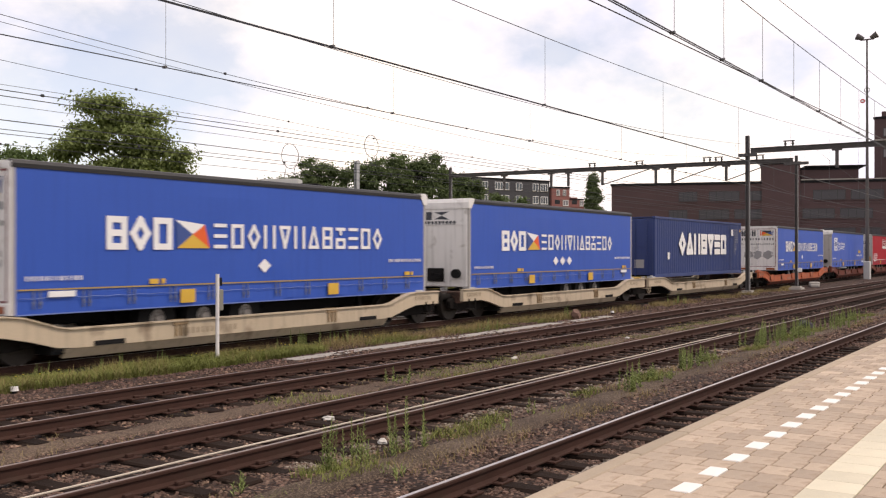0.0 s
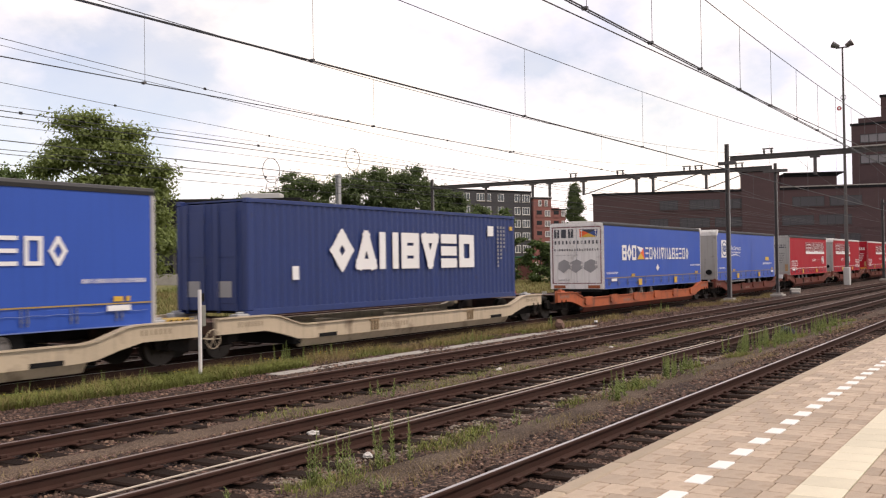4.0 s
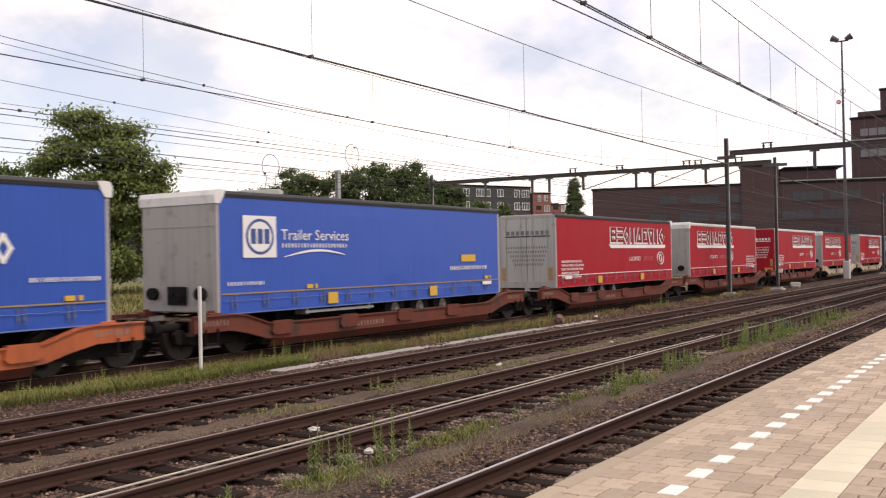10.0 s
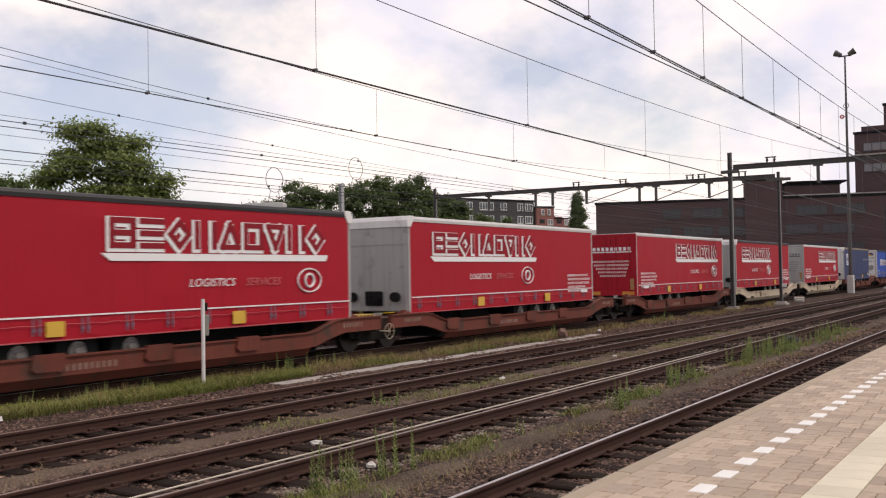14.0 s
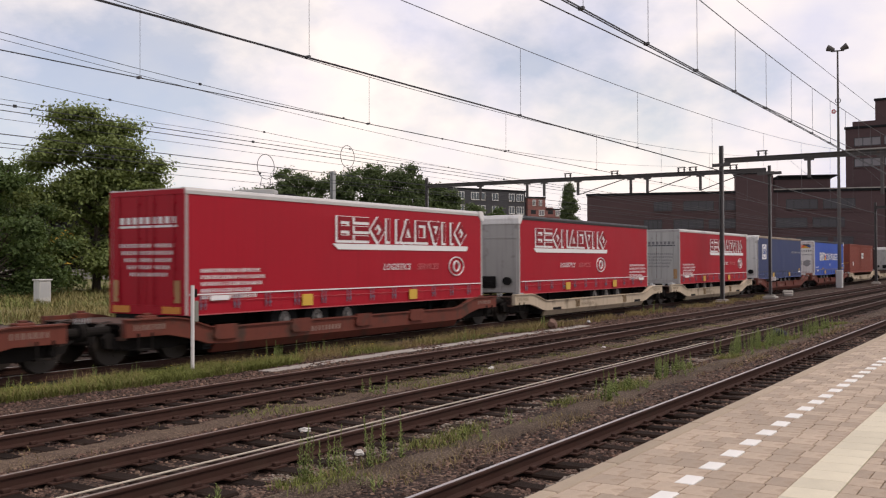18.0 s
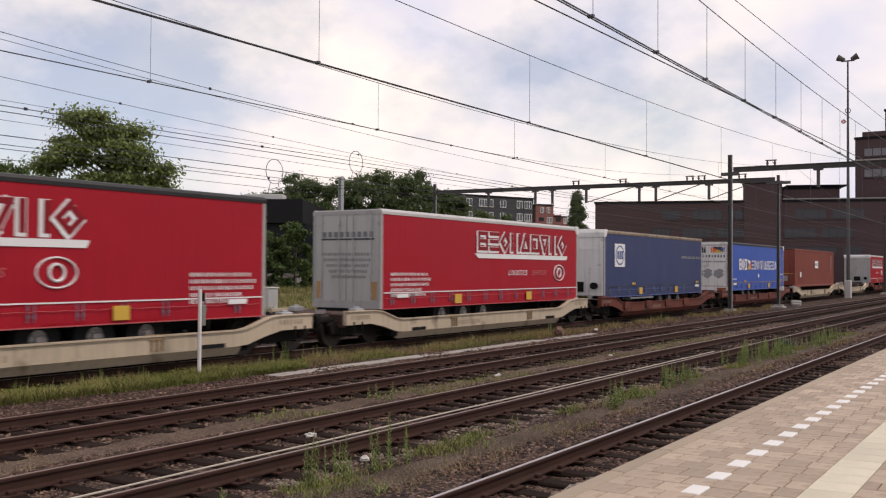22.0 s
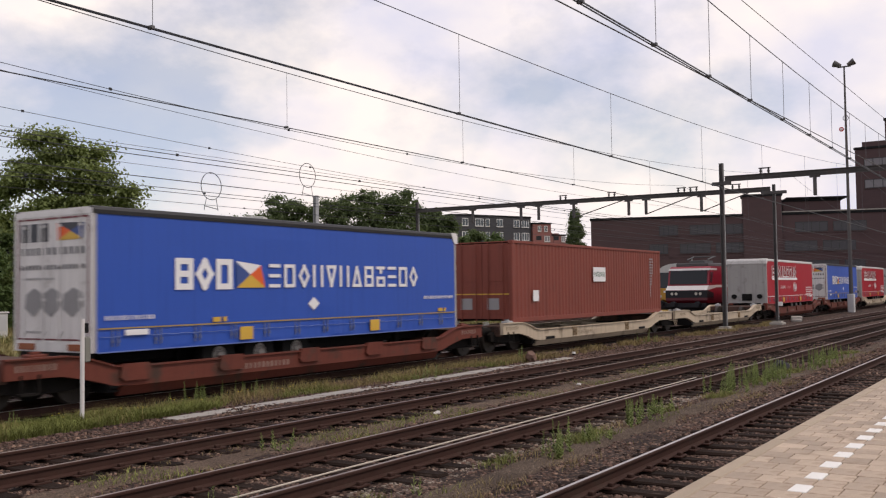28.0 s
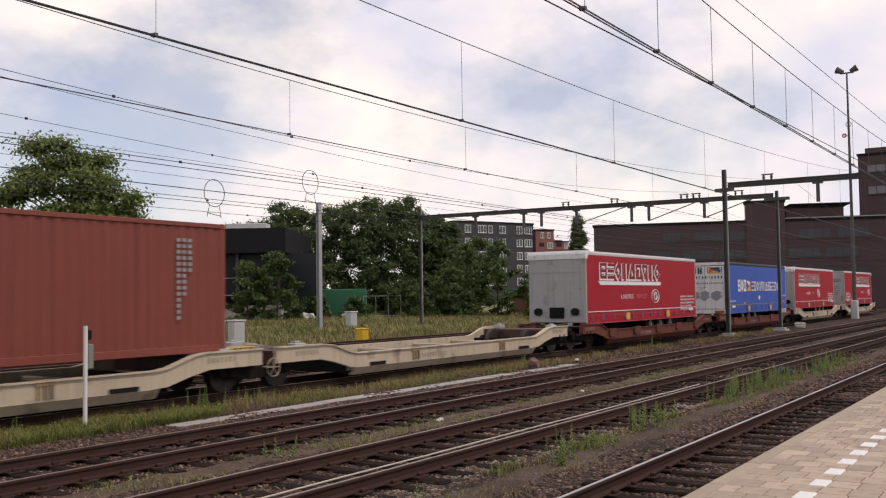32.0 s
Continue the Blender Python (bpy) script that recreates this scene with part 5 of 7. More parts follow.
part("disc", Geo().tube((-0.02, 0, 0), (0.02, 0, 0), 0.2, n=14), RED_P, ws)
part("disc_centre", Geo().tube((-0.03, 0, 0), (-0.021, 0, 0), 0.11, n=12), WHITE, ws)

# slim white marker post beside the siding
mp_ = thing("marker_post", "slim white marker post in the grass beside the track", "post", pose(14.7, 15.62, -0.2))
part("post", Geo().tube((0, 0, -0.2), (0, 0, 1.92), 0.042, n=10), WHITE_POST, mp_)
part("bracket", Geo().box(0.03, 0.12, -0.03, 0.03, 1.66, 1.84, 0.01), CHASSIS, mp_, "dark bracket")
part("plate", Geo().box(0.06, 0.19, 0.0, 0.12, 1.12, 1.58, 0.015), mat("plate_dull", (0.20, 0.20, 0.17), 0.7, var=0.15), mp_, "dull grey-green box plate")


def hang(x, low):
    """Rise of a sagging wire above its lowest point; low: where that is, half the span, curvature."""
    x0, half, k = low
    return k * (((x - x0 + half) % (2 * half)) - half) ** 2


def wire(name, label, y, z, r, x0=-15, x1=300, low=None, n=4):
    """A wire along the line; z is its height, or that of its lowest point."""
    xs = [x0, x1] if low is None else [x0 + 2.5 * i for i in range(int((x1 - x0) / 2.5) + 1)]
    pts = [(x, y, z + (hang(x, low) if low else 0.0)) for x in xs]
    return thing(name, label, "wire", geo=Geo().cord(pts, r, n), material=WIRE, group="overhead wires")


def catenary(y, zc, zm, low, hang_xs, twin=True):
    wire("contact_wire", "thin dark contact wire over a track", y, zc, 0.010)
    if twin:
        wire("contact_wire", "thin dark contact wire over a track", y + 0.05, zc + 0.004, 0.009)
    wire("messenger_wire", "thin dark carrier wire of the overhead line", y, zm, 0.0075, low=low)
    for x in hang_xs:
        zt = zm + hang(x, low)
        thing("dropper", "thin upright dropper between two overhead wires", "dropper", geo=Geo().tube((x, y, zc), (x, y, zt), 0.0045, n=4).box(x - 0.022, x + 0.022, y - 0.015, y + 0.06, zc - 0.01, zc + 0.03), material=DROPPER, group="overhead droppers")


catenary(4.62, 5.19, 6.26, (23.0, 31.9, 0.0013), [6.1 + 2.2 * i for i in range(0, 24)])
catenary(8.93, 5.14, 6.50, (15.0, 39.9, 0.0010), [10.63 + 6.55 * i for i in range(-1, 9)])
catenary(12.2, 5.15, 6.14, (19.5, 35.4, 0.0015), [10.37 + 6.12 * i for i in range(-1, 9)], False)
for y, z, low in ((17.9, 6.52, (27.0, 27.9, 0.0016)), (22.3, 7.17, (44.0, 34.0, 0.00081)), (22.3, 6.33, (45.0, 34.0, 0.00065))):
    wire("messenger_wire", "thin dark carrier wire of the overhead line", y, z, 0.008, low=low)
for y, z, r in ((22.3, 6.36, 0.007), (17.9, 5.43, 0.011), (17.95, 5.32, 0.011), (27.5, 6.72, 0.009), (17.9, 4.83, 0.012), (22.3, 5.25, 0.011), (22.3, 5.14, 0.011), (27.5, 5.50, 0.011)):
    wire("overhead_wire", "thin dark overhead wire across the yard", y, z, r)
for nm, a, b in (("contact_wire", (-12, 5.70, 5.3), (70, 3.30, 5.3)), ("feeder_wire", (-12, 6.25, 8.0), (54.9, 5.30, 8.0)), ("feeder_wire", (54.9, 5.30, 8.0), (109.8, 5.0, 8.0))):
    thing(nm, "thin dark wire drawn slantwise over the first track", "wire", geo=Geo().tube(a, b, 0.010, n=4), material=WIRE, group="overhead wires")
CLAMP_X = [(17.9, 5.43, 12 + 7.0 * i) for i in range(6)] + [(22.3, 5.20, 12 + 6.0 * i) for i in range(7)] + [(17.9, 6.52 + hang(x, (27.0, 27.9, 0.0016)), x) for x in (11.0, 17.1, 22.9, 28.5, 33.4)] + [(22.3, 6.33 + hang(x, (45.0, 34.0, 0.00065)), x) for x in (17.9, 24.2, 28.9, 36.0)] + [(27.5, 5.50, 17 + 7 * i) for i in range(6)]
for y, z, x in CLAMP_X:
    thing("wire_clamp", "small dark clamp on an overhead wire", "clamp", geo=Geo().box(x - 0.035, x + 0.035, y - 0.02, y + 0.02, z - 0.025, z + 0.035, 0.005), material=WIRE, group="wire clamps")
for x, y, z in ((24.28, 22.3, 5.45), (28.76, 22.3, 6.2)):
    rg = Geo().ring((0, 0, 0), 0.42, 0.012, n=22).tube((-0.2, 0, -0.38), (-0.3, 0, -0.75), 0.01, n=5).tube((0.2, 0, -0.38), (0.28, 0, -0.75), 0.01, n=5)
    rg.tube((-0.3, 0, -0.62), (0.28, 0, -0.7), 0.012, n=5)
    thing("cable_loop", "round loop of thin cable hung on the overhead line", "cable", pose(x, y, z), geo=rg, material=WIRE, group="cable loops")

# ---- buildings ----
def oriented(a, b):
    """Pose at a with x towards b, y away from the viewer's side."""
    d = Vector((b[0] - a[0], b[1] - a[1], 0))
    return pose(a[0], a[1], 0, 0, 0, math.degrees(math.atan2(d.y, d.x))), d.length


def window_on(parent, x, z, w, h, mullions=1, frame_m=None, pane_m=None, depth=0.12):
    fm, pm = frame_m or FRAME_W, pane_m or PANE
    o = part("window", once(("win", w, h, mullions, fm.name), lambda: _frame(w, h, mullions, depth).mesh("window", fm)), fm, parent, "", pose(x, 0, z))
    part("pane", once(("pane", w, h, pm.name), lambda: Geo().box(0.03, w - 0.03, -0.015, 0.0, 0.03, h - 0.03).mesh("pane", pm)), pm, o)
    sm = BRICK_D if fm is FRAME_D else CONC
    part("sill", once(("sill", w, sm.name), lambda: Geo().box(-0.08, w + 0.08, -0.13, -0.002, -0.12, -0.03).mesh("sill", sm)), sm, o)


def _frame(w, h, mullions, depth):
    """One connected frame with its bars."""
    g = Geo()
    t, n = 0.10, mullions + 1
    xs = [0.0]
    for k in range(n):
        xs += [w * k / n + (t if k == 0 else t / 2), w * (k + 1) / n - (t if k == n - 1 else t / 2)]
    xs.append(w)
    zs = [0.0, t, h - t, h]
    y0, y1 = -0.06, -0.004
    vs = [(x, y, z) for y in (y0, y1) for z in zs for x in xs]
    m = len(xs)
    solid = lambda i, j: j != 1 or i % 2 == 0
    fs = []
    for j in range(3):
        for i in range(m - 1):
            if solid(i, j):
                a = j * m + i
                o = 4 * m
                fs += [(a, a + 1, a + 1 + m, a + m), (o + a, o + a + m, o + a + m + 1, o + a + 1)]
                for p, q, di, dj in ((a, a + 1, 0, -1), (a + m, a + m + 1, 0, 1), (a, a + m, -1, 0), (a + 1, a + m + 1, 1, 0)):
                    ii, jj = i + di, j + dj
                    if not (0 <= ii < m - 1 and 0 <= jj < 3 and solid(ii, jj)):
                        fs.append((p, q, o + q, o + p))
    return g.add(vs, fs)


def block(name, label, a, b, depth, h, material, base=0.8):
    m, L = oriented(a, b)
    o = thing(name, label, "building", m)
    part("wall", Geo().box(0, L, 0, depth, base - 2, h), material, o, "brick walls")
    part("roof", Geo().box(-0.15, L + 0.15, -0.15, depth + 0.15, h, h + 0.35, 0.03), ROOF_D, o, "flat roof edge")
    return o, L


# dark brown brick offices with strip windows
o, L = block("office_building", "long dark brown brick office building with strip windows", (131.5, 57.4), (144.1, 18.7), 30, 11.9, BRICK_D)
for z, x in ((9.5, 9.6), (6.9, 8.2), (4.2, 20.0)):
    k = 0
    while x < L - 5:
        w = 4.2 if k % 3 else 2.6
        window_on(o, x, z, w, 1.4, 3, FRAME_D, PANE_P)
        x += w + (0.7 if k % 3 else 1.6)
        k += 1
    part("band", Geo().box(5, L, -0.06, -0.002, z - 0.55, z - 0.3), BRICK_D, o, "thin string course")
part("downpipe", Geo().tube((14.0, -0.12, 0), (14.0, -0.12, 6.2), 0.08, n=8), GALV, o)
part("coping", Geo().box(26.2, L + 0.2, -0.20, 0.15, 12.26, 12.40), CONC, o, "pale roof coping")
o2, L2 = block("office_building", "raised dark brick stair tower on the offices", (137.75, 37.35), (139.35, 32.5), 3, 14.55, BRICK_D)
o6, L6 = block("office_building", "set-back dark brick roof storey on the offices", (140.4, 32.6), (143.2, 25.6), 10, 13.75, BRICK_D)
part("canopy_roof", Geo().box(0.4, L6 + 0.9, -0.7, 9, 14.12, 14.32, 0.03), ROOF_D, o6, "thin projecting roof slab")
o3, L3 = block("office_tower", "dark brown brick tower with bands of windows", (154.3, 25.4), (154.0, -4.0), 18, 21.95, BRICK_D)
o4, L4 = block("office_tower", "upper storeys of the dark brick tower", (156.8, 21.6), (156.7, -4.0), 12, 26.26, BRICK_D)
for z in (19.3, 16.2):
    for k in range(7):
        window_on(o3, 1.2 + k * 4.1, z, 3.7, 1.3, 2, FRAME_D, PANE_B)
for k in range(5):
    window_on(o4, 3.5 + k * 4.1, 23.8, 3.4, 1.5, 2, FRAME_D, PANE_B)
part("upper_storey", Geo().box(0.9, L3 - 0.2, 0.6, 15, 22.31, 23.1), BRICK_D, o3, "low set-back brick parapet")
part("string_course", Geo().box(-0.02, L3, -0.05, -0.003, 18.75, 18.95), CONC, o3, "thin pale string course")
o5, L5 = block("office_building", "dark brick end wing of the offices farther along the line", (144.3, 18.5), (160.5, 8.0), 14, 11.62, BRICK_D)
part("coping", Geo().box(-0.2, L5 + 0.2, -0.22, 0.2, 11.98, 12.12), CONC, o5, "pale roof coping")
for z in (8.9, 6.1, 3.4):
    for k in range(4):
        window_on(o5, 1.0 + k * 4.3, z, 3.6, 1.5, 2, FRAME_D, PANE_P)

# anthracite flats
g1, GL = block("apartment_building", "anthracite brick apartment block with white window frames", (175.6, 108.7), (194.9, 100.2), 14, 18.1, BRICK_G)
for r in range(5):
    for x, w in ((2.4, 1.6), (5.85, 2.2), (8.6, 1.1), (11.6, 1.7), (16.3, 1.6), (18.5, 2.1)):
        window_on(g1, x, 15.95 - r * 2.85, w, 1.65, 2 if w > 2 else (1 if w > 1.2 else 0))
# red brick flats: a tall part, a lower part beside it, both with loggias
r1, RL = block("apartment_building", "red brick apartment block stepping down, with loggias", (194.9, 99.6), (198.54, 96.95), 12, 16.76, BRICK_R)
part("wing_wall", Geo().box(4.52, 8.15, 0.05, 12, -1.2, 14.2), BRICK_R, r1, "lower brick wing")
part("wing_roof", Geo().box(4.68, 8.3, -0.1, 12.1, 14.2, 14.5, 0.03), ROOF_D, r1, "flat roof edge")
part("roof_terrace", Geo().box(5.2, 5.9, 2, 3, 14.5, 15.0, 0.02).box(6.6, 7.9, 2.5, 4, 14.5, 14.9, 0.02), BRICK_R, r1, "low brick roof boxes")
for x in (1.2, 2.8):
    window_on(r1, x, 15.1, 0.8, 1.3, 1)
for z in (12.8, 10.45, 8.1, 5.75):
    window_on(r1, 2.8, z, 1.4, 1.3, 1, FRAME_W, PANE_B)
    window_on(r1, 7.1, z, 0.9, 1.3, 1, FRAME_W, PANE_B)
    for x in (0.75, 5.1):
        # flat panel on the wall, its dark colour standing for the loggia's shade
        lg = part("loggia", Geo().box(x, x + 1.3, -0.02, -0.006, z - 0.2, z + 1.3), LOCO_DARK, r1, "flat dark panel painting the shade inside a loggia")
        part("balustrade", Geo().box(x - 0.05, x + 1.35, -0.12, -0.022, z - 0.3, z + 0.35), BRICK_R, lg, "brick balustrade")
r2, RL2 = block("apartment_building", "low red brick apartment wing with white roof storey", (201.6, 94.5), (207.7, 79.7), 12, 9.55, BRICK_R)
part("roof_storey", Geo().box(0.3, RL2, 0.8, 10, 9.92, 11.6, 0.02), WHITE_PANEL, r2, "set-back pale roof storey")
for x in (1.2, 2.2, 4.4, 6.2, 7.6):
    part("roof_pane", Geo().box(x, x + 0.55, 0.77, 0.79, 10.1, 11.3), PANE, r2, "dark terrace door")
for k in range(13):
    window_on(r2, 0.6 + k * 1.15, 7.8, 0.72 if k % 2 else 0.42, 1.2, 0)
for z in (5.6, 3.0):
    for k in range(6):
        window_on(r2, 0.9 + k * 2.4, z, 1.15, 1.2, 1)

# long dark shed with glazing under a deep fascia
sd, SL = oriented((48.6, 81.0), (64.0, 56.0))
shed = thing("shed", "long dark flat-roofed hall with deep fascia and glazed front", "building", sd)
part("wall", Geo().box(0, SL, 2.6, 14, 0, 7.9), LOCO_DARK, shed, "dark back wall")
part("fascia", Geo().box(-0.5, SL + 0.5, -0.5, 14.2, 6.1, 8.2, 0.03), ROOF_D, shed, "deep dark fascia")
part("plinth", Geo().box(0, SL, -0.1, 2.5, 0, 1.7), CONC, shed, "low pale plinth")
for k in range(10):
    part("column", Geo().box(1.0 + k * 3.5, 1.25 + k * 3.5, 0.1, 0.35, 1.7, 6.1), GREY_STEEL, shed)
for k in range(9):
    part("pane", Geo().box(1.27 + k * 3.5, 4.48 + k * 3.5, 0.55, 0.57, 2.4, 6.05), SHED_PANE, shed, "large dark pane")
part("railing", Geo().box(0, SL, 0.12, 0.16, 2.55, 2.6).box(0, SL, 0.12, 0.16, 4.0, 4.05), GALV, shed)
part("roof_box", Geo().box(SL * 0.80, SL * 0.80 + 3.6, 5, 7, 8.2, 9.05, 0.05), LIGHT_GREY, shed, "pale box on the roof")
part("banner", Geo().box(8.2, 10.6, 0.30, 0.34, 2.2, 5.2), YELLOW, shed, "yellow panel")

# parked trains behind
lc = thing("locomotive", "parked electric locomotive in dark red, white and black", "locomotive", pose(68.3, 20.85, 0))
prof = [(0.35, 1.05), (0.0, 1.25), (0.0, 1.95), (0.45, 2.25), (0.75, 3.35), (1.2, 3.6), (16.8, 3.6), (17.2, 3.35), (17.6, 2.2), (18, 1.9), (18, 1.2), (17.6, 1.05)]
part("body", Geo().prism(prof, "y", 0.0, 2.9), LOCO_RED, lc, "dark red body")
part("white_band", Geo().prism([(-0.012, 1.95), (0.43, 2.26), (2.2, 2.30), (18.2, 2.30), (18.2, 2.12), (2.2, 2.12), (0.2, 1.95)], "y", -0.014, 2.914), LOCO_WHITE, lc, "white waist band")
part("black_band", Geo().prism([(-0.012, 1.42), (-0.012, 1.93), (0.18, 1.93), (1.5, 1.75), (1.5, 1.42)], "y", -0.012, 2.912), LOCO_DARK, lc, "black lamp band")
part("windscreen", Geo().prism([(0.47, 2.36), (0.73, 3.3), (0.70, 3.31), (0.44, 2.37)], "y", 0.14, 2.76), SHED_PANE, lc, "raked windscreen")
part("brow", Geo().prism([(0.71, 3.32), (0.79, 3.46), (2.4, 3.46), (2.4, 3.32)], "y", -0.016, 2.916), LOCO_WHITE, lc, "pale strip over the windscreen")
part("nose_panel", Geo().prism([(-0.014, 1.25), (-0.014, 1.41), (1.5, 1.41), (1.5, 1.25)], "y", -0.013, 2.913), mat("loco_maroon", (0.10, 0.012, 0.02), 0.5), lc, "dark maroon lower nose")
part("cab_window", Geo().prism([(0.75, 2.45), (0.95, 3.2), (1.5, 3.2), (1.2, 2.45)], "y", -0.006, 0.0), PANE, lc)
for y in (0.45, 0.75, 2.15, 2.45):
    part("headlamp", Geo().tube((-0.03, y, 1.7), (-0.012, y, 1.7), 0.10, n=12), LAMP_W, lc, "round headlamp")
part("roof_gear", Geo().box(1.4, 16.6, 0.3, 2.6, 3.6, 3.85, 0.04).box(2.5, 4.5, 0.9, 2.0, 3.85, 4.05, 0.03).tube((2.6, 0.7, 4.1), (4.2, 0.7, 4.35), 0.05, n=6).tube((2.6, 2.2, 4.1), (4.2, 2.2, 4.35), 0.05, n=6).tube((4.2, 0.6, 4.35), (4.2, 2.3, 4.35), 0.05, n=6), LOCO_ROOF, lc, "roof gear and folded pantograph")
part("buffer_beam", Geo().box(0.05, 0.5, 0.05, 2.85, 0.75, 1.06, 0.02).tube((-0.35, 0.6, 1.0), (0.05, 0.6, 1.0), 0.18, n=14).tube((-0.35, 2.3, 1.0), (0.05, 2.3, 1.0), 0.18, n=14), LOCO_DARK, lc)
part("underframe", Geo().box(1.0, 17.0, 0.2, 2.7, 0.3, 1.06, 0.03), LOCO_DARK, lc)

sp_ = thing("commuter_train", "parked white and blue commuter train with a raked nose", "train", pose(115.0, 28.0, 0))
np_ = [(0.5, 0.6), (0.1, 1.2), (0.3, 1.8), (1.6, 3.3), (2.6, 3.9), (24, 3.9), (24, 0.6)]
part("body", Geo().prism(np_, "y", 0, 2.85), LOCO_WHITE, sp_, "white body with raked nose")
part("window_band", Geo().prism([(3.4, 1.75), (3.4, 3.0), (23.8, 3.0), (23.8, 1.75)], "y", -0.02, 2.87), BLUE_P, sp_, "blue window band")
for k in range(5):
    part("window", Geo().box(3.8 + k * 3.9, 6.6 + k * 3.9, -0.03, -0.021, 1.9, 2.75), PANE, sp_)
part("cab_window", Geo().prism([(1.0, 2.0), (1.75, 2.95), (2.7, 2.95), (2.7, 2.0)], "y", -0.02, 2.87), PANE, sp_)
part("windscreen", Geo().prism([(0.36, 1.9), (1.55, 3.25), (1.5, 3.3), (0.3, 1.93)], "y", 0.3, 2.55), PANE, sp_)
part("nose_panel", Geo().prism([(0.42, 0.75), (0.04, 1.2), (0.16, 1.45), (1.0, 1.0), (1.0, 0.75)], "y", -0.012, 2.862), BLUE_P, sp_, "blue lower nose")
part("roof_unit", Geo().box(3.2, 22, 0.4, 2.4, 3.9, 4.25, 0.05), LIGHT_GREY, sp_)
part("underframe", Geo().box(1.2, 23, 0.2, 2.65, 0.15, 0.6), LOCO_DARK, sp_)

# a second cab beyond the locomotive: yellow below, dark windscreen, pale rounded roof
yt = thing("driving_car", "parked train cab with yellow nose, dark windscreen and pale rounded roof", "train", pose(77.3, 24.95, 0))
part("body", Geo().prism([(0.25, 1.0), (0.0, 1.2), (0.0, 2.05), (0.15, 2.1), (24, 2.1), (24, 1.0)], "y", 0, 2.9), mat("nose_yellow", (0.50, 0.26, 0.03), 0.5, var=0.08, streak=0.2), yt, "yellow lower body")
part("cab_side", Geo().prism([(0.16, 2.1), (0.75, 3.35), (24, 3.35), (24, 2.1)], "y", 0.02, 2.88), BLUE_P, yt, "blue upper side")
part("windscreen", Geo().prism([(0.13, 2.14), (0.70, 3.33), (0.67, 3.34), (0.09, 2.15)], "y", 0.16, 2.74), SHED_PANE, yt, "broad dark windscreen")
rf = []
for i in range(9):
    a = math.pi * i / 8
    rf.append((1.45 - 1.45 * math.cos(a), 3.35 + 0.72 * math.sin(a)))
part("roof", Geo().prism(rf, "x", 0.7, 24), LIGHT_GREY, yt, "pale rounded roof", smooth=False)
part("lettering", Geo().box(-0.01, -0.002, 0.55, 0.95, 1.75, 1.9).box(-0.01, -0.002, 1.1, 1.5, 1.75, 1.9).box(-0.01, -0.002, 1.65, 2.2, 1.75, 1.9), WHITE, yt, "white emblem drawn as bars")
part("buffer_beam", Geo().box(-0.05, 0.4, 0.15, 2.75, 0.55, 1.0, 0.03).tube((-0.4, 0.6, 0.95), (0.0, 0.6, 0.95), 0.18, n=12).tube((-0.4, 2.3, 0.95), (0.0, 2.3, 0.95), 0.18, n=12), LOCO_DARK, yt)
for y in (0.45, 2.45):
    part("headlamp", Geo().tube((-0.03, y, 1.45), (-0.002, y, 1.45), 0.11, n=12), LAMP_W, yt, "round headlamp")
part("underframe", Geo().box(0.6, 23.5, 0.2, 2.7, 0.15, 1.0, 0.03), LOCO_DARK, yt)

# ---- trees and bushes ----
def leaf_cloud(name, material, centres, radii, count, size, seed, flat=0.62):
    """Many small leaf faces gathered in flattened, ragged clumps."""
    rs = np.random.RandomState(seed)
    c = np.asarray(centres, float)
    r = np.asarray(radii, float)
    pick = rs.choice(len(c), count, p=(r ** 2) / (r ** 2).sum())
    d = rs.normal(size=(count, 3))
    d /= np.linalg.norm(d, axis=1)[:, None]
    d *= np.abs(rs.normal(0, 0.55, count)).clip(0.05, 1.25)[:, None]
    d[:, 2] *= flat
    p = c[pick] + d * r[pick][:, None]
    n = rs.normal(size=(count, 3)) + d * 1.3 + (0, 0, 1.1)
    n /= np.linalg.norm(n, axis=1)[:, None]
    a = np.cross(n, rs.normal(size=(count, 3)))
    a /= np.linalg.norm(a, axis=1)[:, None]
    b = np.cross(n, a)
    s = (size * rs.uniform(0.55, 1.4, count))[:, None]
    v = np.stack([p - a * s, p + b * s * 0.6, p + a * s, p - b * s * 0.6], 1).reshape(-1, 3)
    me = bpy.data.meshes.new(name)
    me.vertices.add(count * 4)
    me.vertices.foreach_set("co", v.ravel())
    me.loops.add(count * 4)
    me.loops.foreach_set("vertex_index", np.arange(count * 4))
    me.polygons.add(count)
    me.polygons.foreach_set("loop_start", np.arange(0, count * 4, 4))
    me.update(calc_edges=True)
    me.materials.append(material)
    return me


